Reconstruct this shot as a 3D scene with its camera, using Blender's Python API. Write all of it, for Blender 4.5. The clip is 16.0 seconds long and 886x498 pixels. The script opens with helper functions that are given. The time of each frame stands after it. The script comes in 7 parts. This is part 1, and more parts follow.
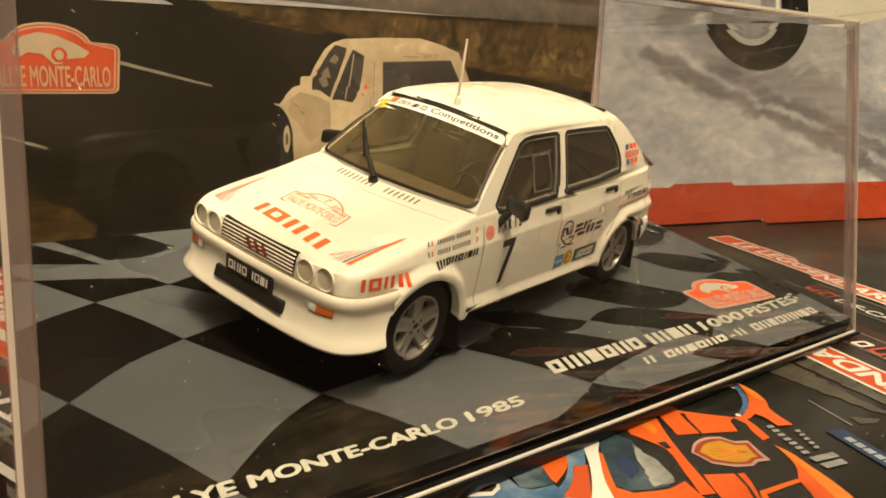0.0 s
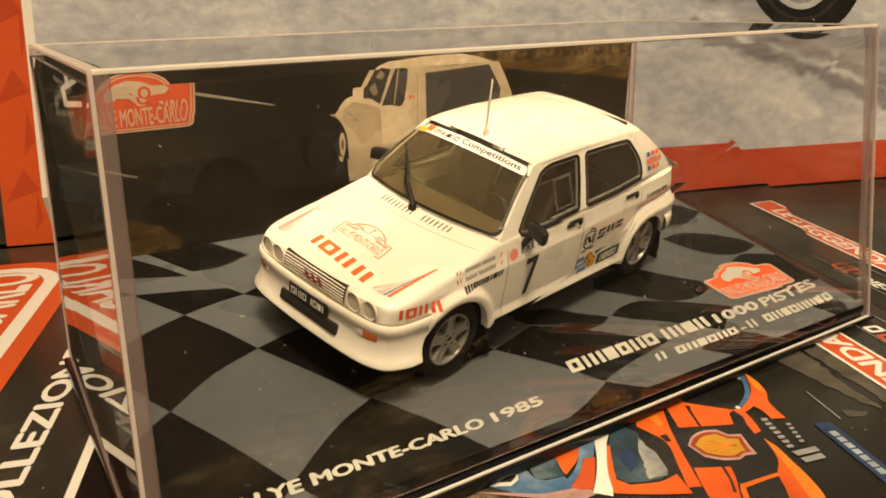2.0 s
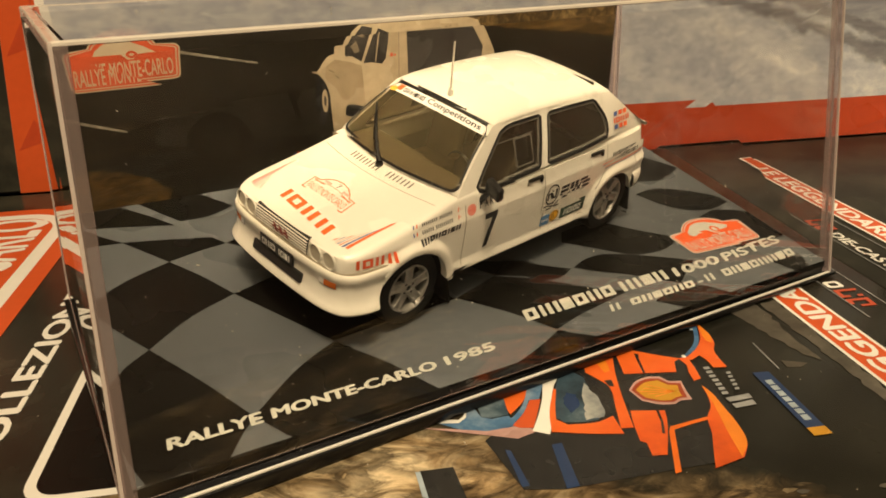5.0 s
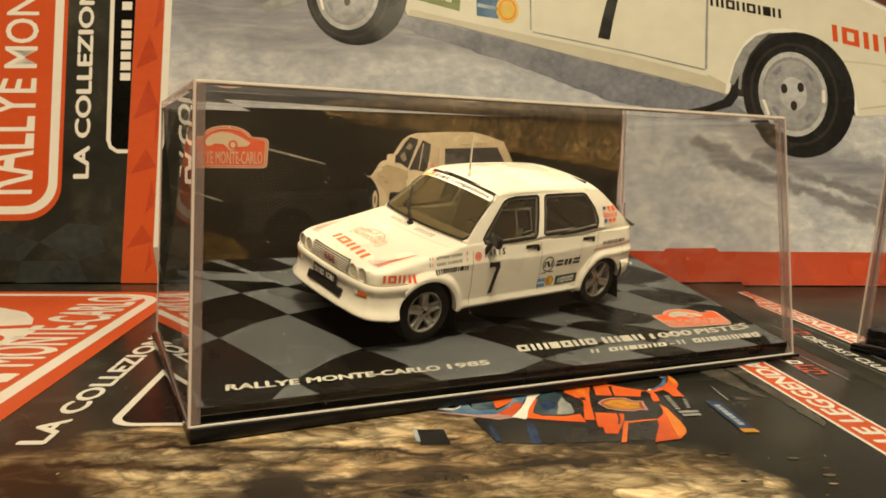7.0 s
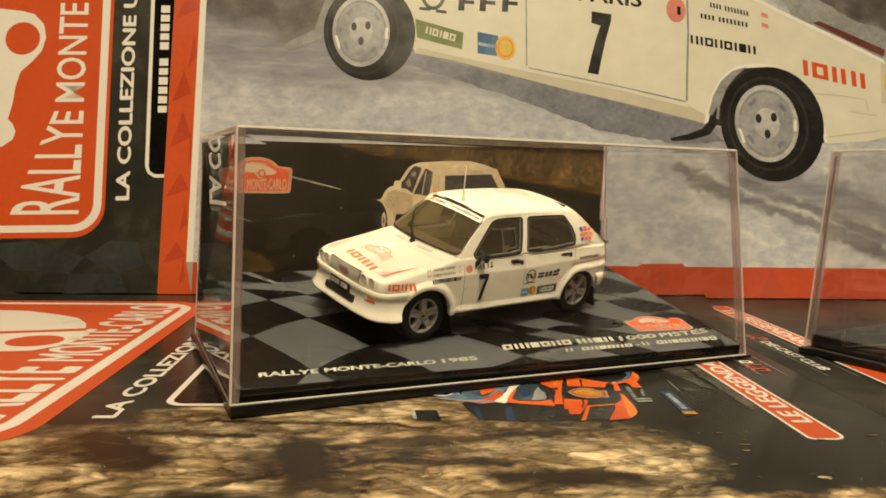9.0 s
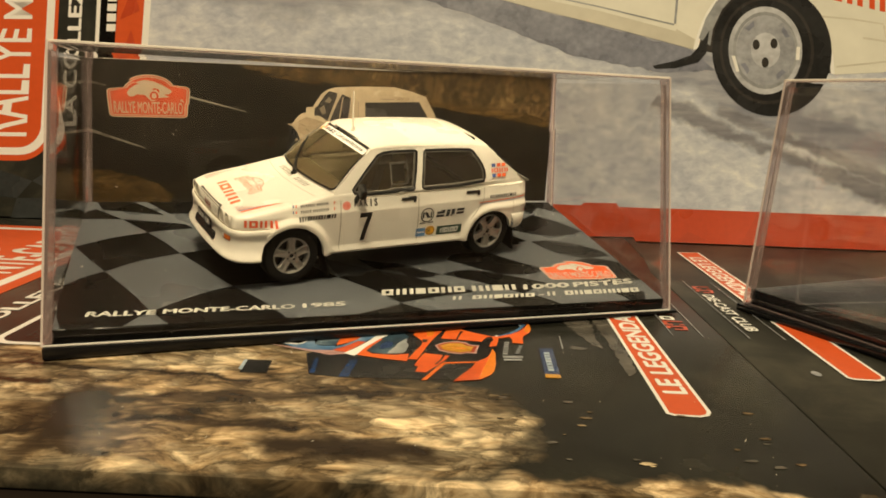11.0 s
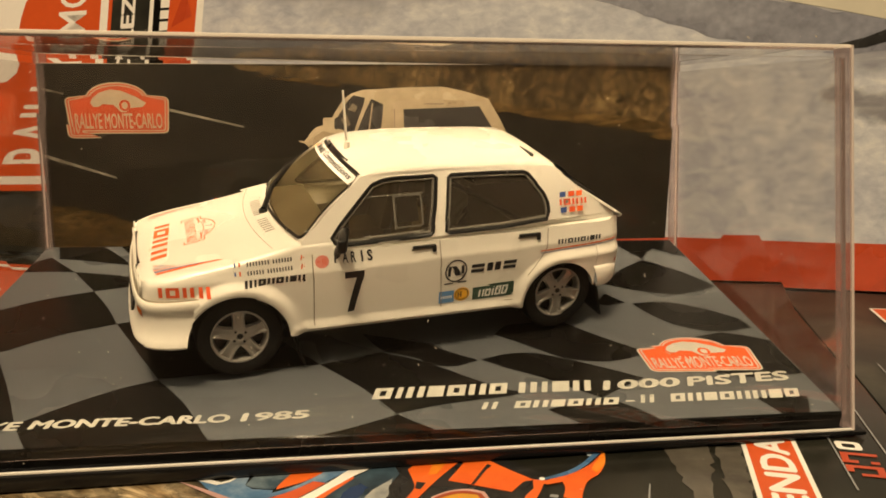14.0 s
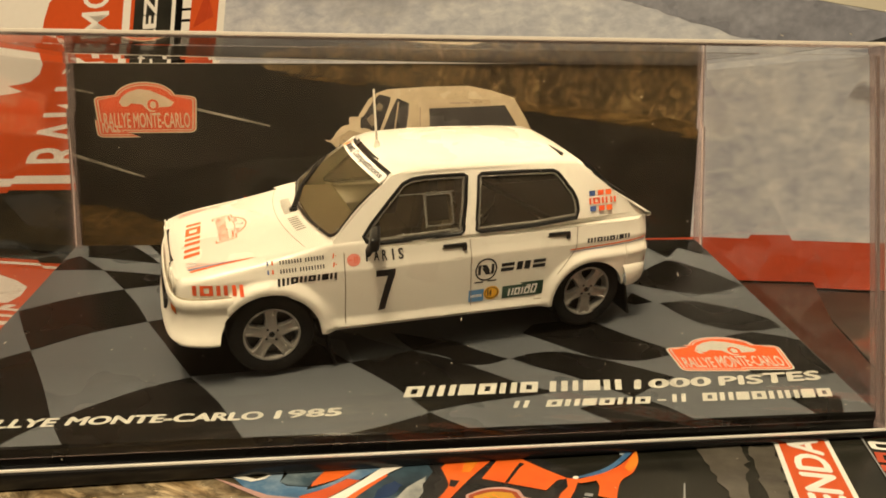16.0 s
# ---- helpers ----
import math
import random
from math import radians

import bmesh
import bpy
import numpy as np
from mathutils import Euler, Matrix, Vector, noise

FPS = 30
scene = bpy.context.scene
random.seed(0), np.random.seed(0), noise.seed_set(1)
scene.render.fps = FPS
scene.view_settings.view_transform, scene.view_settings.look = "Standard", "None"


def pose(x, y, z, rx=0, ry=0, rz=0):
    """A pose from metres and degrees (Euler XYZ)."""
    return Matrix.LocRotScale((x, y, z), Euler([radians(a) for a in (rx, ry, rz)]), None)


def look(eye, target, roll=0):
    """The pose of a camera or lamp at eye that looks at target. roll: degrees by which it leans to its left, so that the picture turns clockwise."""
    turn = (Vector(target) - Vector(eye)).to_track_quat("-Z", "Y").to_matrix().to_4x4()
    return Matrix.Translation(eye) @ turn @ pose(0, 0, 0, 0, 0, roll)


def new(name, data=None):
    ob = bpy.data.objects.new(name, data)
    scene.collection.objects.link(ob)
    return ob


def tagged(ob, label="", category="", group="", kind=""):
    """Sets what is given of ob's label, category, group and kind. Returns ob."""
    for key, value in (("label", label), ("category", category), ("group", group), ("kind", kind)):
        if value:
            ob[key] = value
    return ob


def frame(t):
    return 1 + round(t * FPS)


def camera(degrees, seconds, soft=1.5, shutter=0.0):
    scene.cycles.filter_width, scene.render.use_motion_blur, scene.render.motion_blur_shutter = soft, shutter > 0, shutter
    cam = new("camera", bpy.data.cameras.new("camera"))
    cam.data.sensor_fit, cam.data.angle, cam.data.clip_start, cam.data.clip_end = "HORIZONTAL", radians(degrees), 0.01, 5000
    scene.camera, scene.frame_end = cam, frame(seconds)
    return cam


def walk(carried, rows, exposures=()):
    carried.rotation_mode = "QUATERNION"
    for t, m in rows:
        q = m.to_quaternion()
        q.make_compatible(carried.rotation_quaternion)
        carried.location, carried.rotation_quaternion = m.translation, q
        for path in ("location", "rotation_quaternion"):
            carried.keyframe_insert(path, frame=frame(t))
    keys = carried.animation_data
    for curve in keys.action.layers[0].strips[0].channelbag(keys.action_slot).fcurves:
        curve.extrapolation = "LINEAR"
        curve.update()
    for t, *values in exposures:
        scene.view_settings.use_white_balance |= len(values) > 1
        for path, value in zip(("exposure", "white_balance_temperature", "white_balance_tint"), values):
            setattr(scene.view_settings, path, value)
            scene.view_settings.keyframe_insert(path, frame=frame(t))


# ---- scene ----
CM = 0.01
cam = camera(59.2, 16.0, 1.75)
PATH = [
    (0, (-0.00670, -0.07061, 0.04874), (0.06384, 0.02282, 0.02239), 0.97),
    (0.5, (-0.00644, -0.07078, 0.04876), (0.06388, 0.02273, 0.02212), 0.92),
    (1, (-0.00715, -0.07076, 0.04951), (0.06300, 0.02290, 0.02290), 0.94),
    (1.5, (-0.00797, -0.07744, 0.05360), (0.05643, 0.01903, 0.02286), 0.32),
    (2, (-0.00873, -0.08411, 0.06792), (0.05093, 0.01284, 0.02994), -1.46),
    (2.5, (0.00022, -0.08126, 0.07403), (0.05660, 0.01361, 0.02689), -2.22),
    (3, (0.00344, -0.07462, 0.07862), (0.05755, 0.02001, 0.02845), -2.49),
    (3.5, (0.00570, -0.07721, 0.07951), (0.05967, 0.01716, 0.02870), -2.47),
    (4, (0.00521, -0.07890, 0.07848), (0.05871, 0.01554, 0.02730), -2.76),
    (4.2, (0.00528, -0.08032, 0.07768), (0.05867, 0.01421, 0.02655), -2.54),
    (6.3, (-0.01916, -0.13133, 0.05630), (0.03298, -0.02547, 0.03451), -0.02),
    (6.5, (-0.01724, -0.13476, 0.05407), (0.03316, -0.02734, 0.03617), 0.26),
    (7, (-0.01475, -0.13884, 0.04948), (0.03529, -0.03077, 0.03474), 0.94),
    (7.5, (-0.01305, -0.14138, 0.04789), (0.03688, -0.03321, 0.03355), 1.33),
    (8, (-0.01625, -0.14245, 0.04857), (0.03380, -0.03417, 0.03549), 1.07),
    (8.5, (-0.02026, -0.15412, 0.05076), (0.02856, -0.04525, 0.03793), 1.08),
    (9, (-0.02369, -0.16899, 0.05245), (0.02445, -0.05974, 0.04033), 0.94),
    (9.5, (-0.01224, -0.16933, 0.05068), (0.03505, -0.05974, 0.03830), 1.14),
    (9.7, (-0.00477, -0.17122, 0.04871), (0.04170, -0.06133, 0.03587), 1.29),
    (11.8, (0.03456, -0.15646, 0.06559), (0.06433, -0.04352, 0.03805), 0.40),
    (12, (0.03629, -0.14910, 0.06976), (0.06347, -0.03549, 0.04229), -0.25),
    (12.5, (0.04196, -0.13544, 0.07100), (0.06340, -0.02029, 0.04493), -0.35),
    (13, (0.05182, -0.12688, 0.05939), (0.06787, -0.00997, 0.03758), -0.44),
    (13.5, (0.06200, -0.12006, 0.05316), (0.07434, -0.00227, 0.03383), -0.69),
    (14, (0.06831, -0.10952, 0.05031), (0.08173, 0.00784, 0.02920), -0.28),
    (14.5, (0.06761, -0.10936, 0.05021), (0.08137, 0.00782, 0.02826), -0.12),
    (15, (0.06809, -0.10692, 0.04939), (0.08150, 0.01023, 0.02712), -0.10),
    (15.5, (0.06778, -0.10767, 0.04957), (0.08112, 0.00948, 0.02728), -0.10),
    (16, (0.06521, -0.10939, 0.05013), (0.07688, 0.00816, 0.02903), -0.34),
]
walk(cam, [(t, look(eye, target, roll)) for t, eye, target, roll in PATH],
     [(0, 0.08, 6380, 7), (1.2, 0.08, 6380, 7), (2.0, 0.05, 6600, 10), (2.7, -0.14, 6750, 10), (4.2, -0.20, 6750, 10), (6.3, 0.05, 6220, 4), (8.0, 0.04, 6220, 4), (9.7, 0.03, 6220, 4), (12, 0.03, 6350, 4), (12.5, -0.06, 6650, 7), (13, -0.07, 6900, 10), (14, -0.03, 6750, 10), (16, 0.06, 6400, 7)])

# ---- light: one warm ceiling lamp in a closed room ----
world = bpy.data.worlds.new("world")
scene.world = world
world.use_nodes = True
world.node_tree.nodes["Background"].inputs[0].default_value = (1.0, 0.8, 0.55, 1)
world.node_tree.nodes["Background"].inputs[1].default_value = 0.008
lamp_data = bpy.data.lights.new("ceiling_lamp_light", "AREA")
lamp_data.shape, lamp_data.size, lamp_data.energy, lamp_data.color = "DISK", 0.26, 22, (1.0, 0.78, 0.485)
lamp_light = new("ceiling_lamp_light", lamp_data)
lamp_light.matrix_world = look((-0.12, -0.62, 1.31), (0.07, 0.0, 0.0))


# ---- materials ----
def mat(name, color, rough=0.5, metal=0.0, var=0.0, scale=400.0, bump=0.0, coat=0.0, spec=0.5, blotch=60.0):
    """A painted, printed or moulded surface with fine grain and broad uneven wear."""
    m = bpy.data.materials.new(name)
    m.use_nodes = True
    nt = m.node_tree
    b = nt.nodes["Principled BSDF"]
    b.inputs["Base Color"].default_value = (*color, 1)
    b.inputs["Roughness"].default_value = rough
    b.inputs["Metallic"].default_value = metal
    b.inputs["Coat Weight"].default_value = coat
    b.inputs["Coat Roughness"].default_value = 0.06
    b.inputs["Specular IOR Level"].default_value = spec
    if var or bump:
        co = nt.nodes.new("ShaderNodeTexCoord")
        n1, n2 = nt.nodes.new("ShaderNodeTexNoise"), nt.nodes.new("ShaderNodeTexNoise")
        n1.inputs["Scale"].default_value, n1.inputs["Detail"].default_value = scale, 4
        n2.inputs["Scale"].default_value, n2.inputs["Detail"].default_value = blotch, 3
        nt.links.new(co.outputs["Object"], n1.inputs["Vector"])
        nt.links.new(co.outputs["Object"], n2.inputs["Vector"])
        add = nt.nodes.new("ShaderNodeMath")
        nt.links.new(n1.outputs["Fac"], add.inputs[0])
        nt.links.new(n2.outputs["Fac"], add.inputs[1])
        ramp = nt.nodes.new("ShaderNodeMapRange")
        ramp.inputs["From Min"].default_value, ramp.inputs["From Max"].default_value = 0.6, 1.4
        ramp.inputs["To Min"].default_value, ramp.inputs["To Max"].default_value = 1 - var, 1 + var
        nt.links.new(add.outputs[0], ramp.inputs["Value"])
        mul = nt.nodes.new("ShaderNodeVectorMath")
        mul.operation = "SCALE"
        mul.inputs[0].default_value = color
        nt.links.new(ramp.outputs[0], mul.inputs["Scale"])
        nt.links.new(mul.outputs[0], b.inputs["Base Color"])
        rr = nt.nodes.new("ShaderNodeMapRange")
        rr.inputs["From Min"].default_value, rr.inputs["From Max"].default_value = 0.3, 0.7
        rr.inputs["To Min"].default_value, rr.inputs["To Max"].default_value = max(0.02, rough * 0.75), min(1, rough * 1.3)
        nt.links.new(n2.outputs["Fac"], rr.inputs["Value"])
        nt.links.new(rr.outputs[0], b.inputs["Roughness"])
        if bump:
            bp = nt.nodes.new("ShaderNodeBump")
            bp.inputs["Strength"].default_value, bp.inputs["Distance"].default_value = bump, 0.0002
            nt.links.new(n1.outputs["Fac"], bp.inputs["Height"])
            nt.links.new(bp.outputs[0], b.inputs["Normal"])
    return m


def tones(nt, stops, scale, detail=6, stretch=(1, 1, 1), blotch=0.5, distort=0.0, turn=0.0, punch=1.7, veins=0.0, cells=0.0):
    """Colours of uneven ground by noise at two sizes, crossed by thin dark veins."""
    co, mp = nt.nodes.new("ShaderNodeTexCoord"), nt.nodes.new("ShaderNodeMapping")
    mp.inputs["Scale"].default_value = stretch
    mp.inputs["Rotation"].default_value = (0, 0, radians(turn))
    nt.links.new(co.outputs["Object"], mp.inputs["Vector"])
    n1, n2 = nt.nodes.new("ShaderNodeTexNoise"), nt.nodes.new("ShaderNodeTexNoise")
    n1.inputs["Scale"].default_value, n1.inputs["Detail"].default_value, n1.inputs["Distortion"].default_value = scale, detail, distort
    n1.inputs["Roughness"].default_value = 0.65
    n2.inputs["Scale"].default_value, n2.inputs["Detail"].default_value = scale * 0.22, 3
    for n in (n1, n2):
        nt.links.new(mp.outputs[0], n.inputs["Vector"])
    mix = nt.nodes.new("ShaderNodeMix")
    mix.inputs[0].default_value = blotch
    nt.links.new(n1.outputs["Fac"], mix.inputs[2])
    nt.links.new(n2.outputs["Fac"], mix.inputs[3])
    ramp = nt.nodes.new("ShaderNodeValToRGB")
    while len(ramp.color_ramp.elements) < len(stops):
        ramp.color_ramp.elements.new(0.5)
    for e, (p, c) in zip(ramp.color_ramp.elements, stops):
        e.position, e.color = p, (*c, 1)
    sharp = nt.nodes.new("ShaderNodeMapRange")
    sharp.inputs["From Min"].default_value, sharp.inputs["From Max"].default_value = 0.5 - 0.5 / punch, 0.5 + 0.5 / punch
    nt.links.new(mix.outputs[0], sharp.inputs["Value"])
    nt.links.new(sharp.outputs[0], ramp.inputs[0])
    if cells:
        # rounded stones: each with its own shade, dark in the gaps between them
        warp, vor, gap = nt.nodes.new("ShaderNodeMix"), nt.nodes.new("ShaderNodeTexVoronoi"), nt.nodes.new("ShaderNodeMapRange")
        tint, shade, both = nt.nodes.new("ShaderNodeTexVoronoi"), nt.nodes.new("ShaderNodeMapRange"), nt.nodes.new("ShaderNodeMath")
        warp.data_type = "VECTOR"
        warp.inputs[0].default_value = 0.011
        nt.links.new(mp.outputs[0], warp.inputs[4])
        nt.links.new(n1.outputs["Color"], warp.inputs[5])
        vor.feature = "DISTANCE_TO_EDGE"
        for v in (vor, tint):
            v.inputs["Scale"].default_value = cells
            nt.links.new(warp.outputs[1], v.inputs["Vector"])
        gap.inputs["From Max"].default_value, gap.inputs["To Min"].default_value = 0.24, 0.40
        nt.links.new(vor.outputs["Distance"], gap.inputs["Value"])
        split = nt.nodes.new("ShaderNodeSeparateColor")
        nt.links.new(tint.outputs["Color"], split.inputs[0])
        shade.inputs["To Min"].default_value, shade.inputs["To Max"].default_value = 0.45, 1.45
        nt.links.new(split.outputs[0], shade.inputs["Value"])
        both.operation = "MULTIPLY"
        nt.links.new(gap.outputs[0], both.inputs[0])
        nt.links.new(shade.outputs[0], both.inputs[1])
        stone = nt.nodes.new("ShaderNodeVectorMath")
        stone.operation = "SCALE"
        nt.links.new(ramp.outputs[0], stone.inputs[0])
        nt.links.new(both.outputs[0], stone.inputs["Scale"])
        ramp = stone
    if not veins:
        return ramp.outputs[0]
    n3, dip, dark = nt.nodes.new("ShaderNodeTexNoise"), nt.nodes.new("ShaderNodeMath"), nt.nodes.new("ShaderNodeMapRange")
    n3.inputs["Scale"].default_value, n3.inputs["Detail"].default_value, n3.inputs["Distortion"].default_value = scale * 0.4, 4, 0.9
    nt.links.new(mp.outputs[0], n3.inputs["Vector"])
    dip.operation = "PINGPONG"
    dip.inputs[1].default_value = 0.11
    nt.links.new(n3.outputs["Fac"], dip.inputs[0])
    dark.inputs["From Min"].default_value, dark.inputs["From Max"].default_value = 0.008, 0.045
    dark.inputs["To Min"].default_value = 1 - veins
    nt.links.new(dip.outputs[0], dark.inputs["Value"])
    mul = nt.nodes.new("ShaderNodeVectorMath")
    mul.operation = "SCALE"
    nt.links.new(ramp.outputs[0], mul.inputs[0])
    nt.links.new(dark.outputs[0], mul.inputs["Scale"])
    return mul.outputs[0]


def soft_bands(nt, bands, waver, fine):
    """A soft mask, 1 along each band (x0, y0, x1, y1, half width, softness) in centimetres, with wavering edges."""
    def op(kind, a, b=None, cls="ShaderNodeVectorMath", out=0):
        n = nt.nodes.new(cls)
        n.operation = kind
        for k, x in enumerate((a, b)):
            if x is None:
                continue
            if isinstance(x, (int, float, tuple)):
                n.inputs[k].default_value = x
            else:
                nt.links.new(x, n.inputs[k])
        return n.outputs[out]
    co, noise = nt.nodes.new("ShaderNodeTexCoord"), nt.nodes.new("ShaderNodeTexNoise")
    noise.inputs["Scale"].default_value, noise.inputs["Detail"].default_value = fine, 5
    nt.links.new(co.outputs["Object"], noise.inputs["Vector"])
    shake = op("MULTIPLY", op("SUBTRACT", noise.outputs["Color"], (0.5, 0.5, 0.5)), (waver, waver, 0))
    v = op("ADD", op("MULTIPLY", co.outputs["Object"], (100, 100, 0)), shake)
    best = None
    for x0, y0, x1, y1, w, soft in bands:
        d = Vector((x1 - x0, y1 - y0, 0))
        a = op("SUBTRACT", v, (x0, y0, 0.0))
        t = nt.nodes.new("ShaderNodeMapRange")
        t.inputs["From Max"].default_value = d.length_squared
        nt.links.new(op("DOT_PRODUCT", a, tuple(d), out=1), t.inputs["Value"])
        along = nt.nodes.new("ShaderNodeVectorMath")
        along.operation = "SCALE"
        along.inputs[0].default_value = d
        nt.links.new(t.outputs[0], along.inputs["Scale"])
        off = op("LENGTH", op("SUBTRACT", a, along.outputs[0]), out=1)
        k = nt.nodes.new("ShaderNodeMapRange")
        k.interpolation_type = "SMOOTHSTEP"
        k.inputs["From Min"].default_value, k.inputs["From Max"].default_value = w + soft, w
        nt.links.new(off, k.inputs["Value"])
        best = k.outputs[0] if best is None else op("MAXIMUM", best, k.outputs[0], "ShaderNodeMath")
    return best


def photo(name, stops, scale, detail=6, rough=0.25, stretch=(1, 1, 1), blotch=0.5, distort=0.0, turn=0.0, punch=1.7, veins=0.0, over=()):
    """A glossy printed photograph of uneven ground; over: further tones, each with the soft bands that it fills."""
    m = bpy.data.materials.new(name)
    m.use_nodes = True
    nt = m.node_tree
    b = nt.nodes["Principled BSDF"]
    b.inputs["Roughness"].default_value = rough
    b.inputs["Specular IOR Level"].default_value = 0.3
    out = tones(nt, stops, scale, detail, stretch, blotch, distort, turn, punch, veins)
    for look_of, bands, waver, fine in over:
        mix = nt.nodes.new("ShaderNodeMix")
        mix.data_type = "RGBA"
        nt.links.new(soft_bands(nt, bands, waver, fine), mix.inputs[0])
        nt.links.new(out, mix.inputs[6])
        nt.links.new(tones(nt, **look_of), mix.inputs[7])
        out = mix.outputs[2]
    nt.links.new(out, b.inputs["Base Color"])
    return m


def clear(name, tint=(1, 1, 1), rough=0.0, ior=1.45):
    m = bpy.data.materials.new(name)
    m.use_nodes = True
    b = m.node_tree.nodes["Principled BSDF"]
    b.inputs["Base Color"].default_value = (*tint, 1)
    b.inputs["Transmission Weight"].default_value = 1
    b.inputs["Roughness"].default_value = rough
    b.inputs["IOR"].default_value = ior
    return m


PAINT = mat("car_white_enamel", (0.72, 0.695, 0.62), 0.28, var=0.025, scale=900, coat=0.35, bump=0.03)
RUBBER = mat("black_rubber", (0.005, 0.005, 0.005), 0.8, var=0.25, scale=1500, bump=0.2, spec=0.25)
TRIM = mat("black_trim", (0.010, 0.010, 0.010), 0.35, var=0.2)
RIM = mat("silver_grey_rim", (0.29, 0.28, 0.26), 0.34, metal=0.45, var=0.12, scale=1500)
LIP = mat("grey_window_lip", (0.15, 0.14, 0.12), 0.3, var=0.2)
CHROME = mat("chrome_trim", (0.62, 0.62, 0.60), 0.18, metal=1.0)
SLAT = mat("pale_grille_slat", (0.60, 0.57, 0.50), 0.3, var=0.06)
LAMP = mat("lamp_reflector", (0.13, 0.125, 0.11), 0.12, metal=1.0)
AMBER = mat("amber_lens", (0.65, 0.16, 0.02), 0.2, var=0.1)
TAILRED = mat("red_lens", (0.35, 0.03, 0.01), 0.2, var=0.1)
SEAT = mat("seat_cloth", (0.40, 0.33, 0.21), 0.8, var=0.2)
DASH = mat("brown_dashboard", (0.15, 0.12, 0.075), 0.6, var=0.2)
INSIDE = mat("cabin_plastic", (0.10, 0.085, 0.06), 0.6, var=0.2)
D_RED = mat("decal_vermilion", (0.68, 0.09, 0.02), 0.35, var=0.06)
D_ORANGE = mat("decal_orange", (0.78, 0.125, 0.02), 0.35, var=0.06)
D_BLACK = mat("decal_black", (0.012, 0.012, 0.014), 0.35, var=0.1)
D_BLUE = mat("decal_blue", (0.05, 0.10, 0.30), 0.35, var=0.06)
D_SKY = mat("decal_light_blue", (0.10, 0.25, 0.50), 0.35, var=0.06)
D_GREEN = mat("decal_dark_green", (0.03, 0.07, 0.045), 0.35, var=0.06)
D_YELLOW = mat("decal_yellow", (0.80, 0.42, 0.03), 0.35, var=0.06)
D_PINK = mat("decal_pink", (0.70, 0.25, 0.20), 0.35, var=0.06)
D_WHITE = mat("decal_white", (0.80, 0.79, 0.76), 0.35, var=0.03)
D_PLUM = mat("decal_plum", (0.36, 0.18, 0.20), 0.4, var=0.06)
SEAM = mat("panel_gap", (0.20, 0.17, 0.115), 0.6)
PLASTIC = mat("black_plinth_plastic", (0.008, 0.008, 0.009), 0.18, var=0.2)
COVER = clear("clear_cover_plastic", (0.99, 0.98, 0.975), 0.0, 1.49)


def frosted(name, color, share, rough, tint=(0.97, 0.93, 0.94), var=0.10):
    """A clear sheet, part see-through, part glossy colour; on cut edges the pale colour paints in their brightness."""
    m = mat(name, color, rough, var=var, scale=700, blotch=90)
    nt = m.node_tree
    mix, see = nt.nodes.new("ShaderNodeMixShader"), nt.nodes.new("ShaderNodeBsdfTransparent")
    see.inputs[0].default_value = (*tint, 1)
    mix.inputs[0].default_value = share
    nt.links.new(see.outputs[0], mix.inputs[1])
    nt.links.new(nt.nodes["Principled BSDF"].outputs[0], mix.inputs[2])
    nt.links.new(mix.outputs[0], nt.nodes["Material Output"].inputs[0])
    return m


# Lamp light caught in the cover's edges, painted in as pale colours.
FOOTLIGHT = frosted("cover_foot_shine", (0.90, 0.89, 0.86), 0.92, 0.12)
TOPLIGHT = frosted("cover_top_shine", (0.92, 0.88, 0.82), 0.65, 0.12)
RIMLIGHT = frosted("cover_edge_shine", (0.34, 0.27, 0.26), 0.36, 0.08, var=0.0)
LINELIGHT = frosted("cover_corner_shine", (0.90, 0.82, 0.78), 0.62, 0.1, var=0.0)
SCREEN = frosted("hazy_windscreen_plastic", (0.36, 0.30, 0.18), 0.13, 0.06, (0.56, 0.52, 0.42))
PANE = frosted("smoked_window_plastic", (0.060, 0.050, 0.038), 0.55, 0.05, (0.7, 0.66, 0.56))
LENS = frosted("lamp_lens", (0.30, 0.28, 0.24), 0.05, 0.04, (0.80, 0.78, 0.72))
SEE_THROUGH = (PANE, SCREEN, LENS, COVER, RIMLIGHT, LINELIGHT, FOOTLIGHT, TOPLIGHT)


# ---- building helpers ----
def thing(name, label, category, group="", m=None):
    ob = new(name)
    ob.empty_display_size = 0.01
    if m is not None:
        ob.matrix_world = m
    return tagged(ob, label, category, group)


def part(name, bm, material, parent, label="", smooth=True):
    """Links a bmesh in centimetres as one mesh under a thing or a part."""
    bm.normal_update()
    me = bpy.data.meshes.new(name)
    bmesh.ops.scale(bm, vec=(CM, CM, CM), verts=bm.verts)
    bm.to_mesh(me)
    bm.free()
    me.materials.append(material)
    if smooth:
        me.shade_smooth()
        me.set_sharp_from_angle(angle=radians(38))
    ob = new(name, me)
    if parent is not None and parent.parent is not None and parent.parent.parent is not None:
        parent = parent.parent  # thing, part and piece: no fourth level
    ob.parent = parent
    if material in SEE_THROUGH:
        ob.visible_shadow = False
    return tagged(ob, label)


def solo(name, bm, material, label, category, kind="", smooth=True):
    ob = part(name, bm, material, None, label, smooth)
    return tagged(ob, label, category, "", kind)


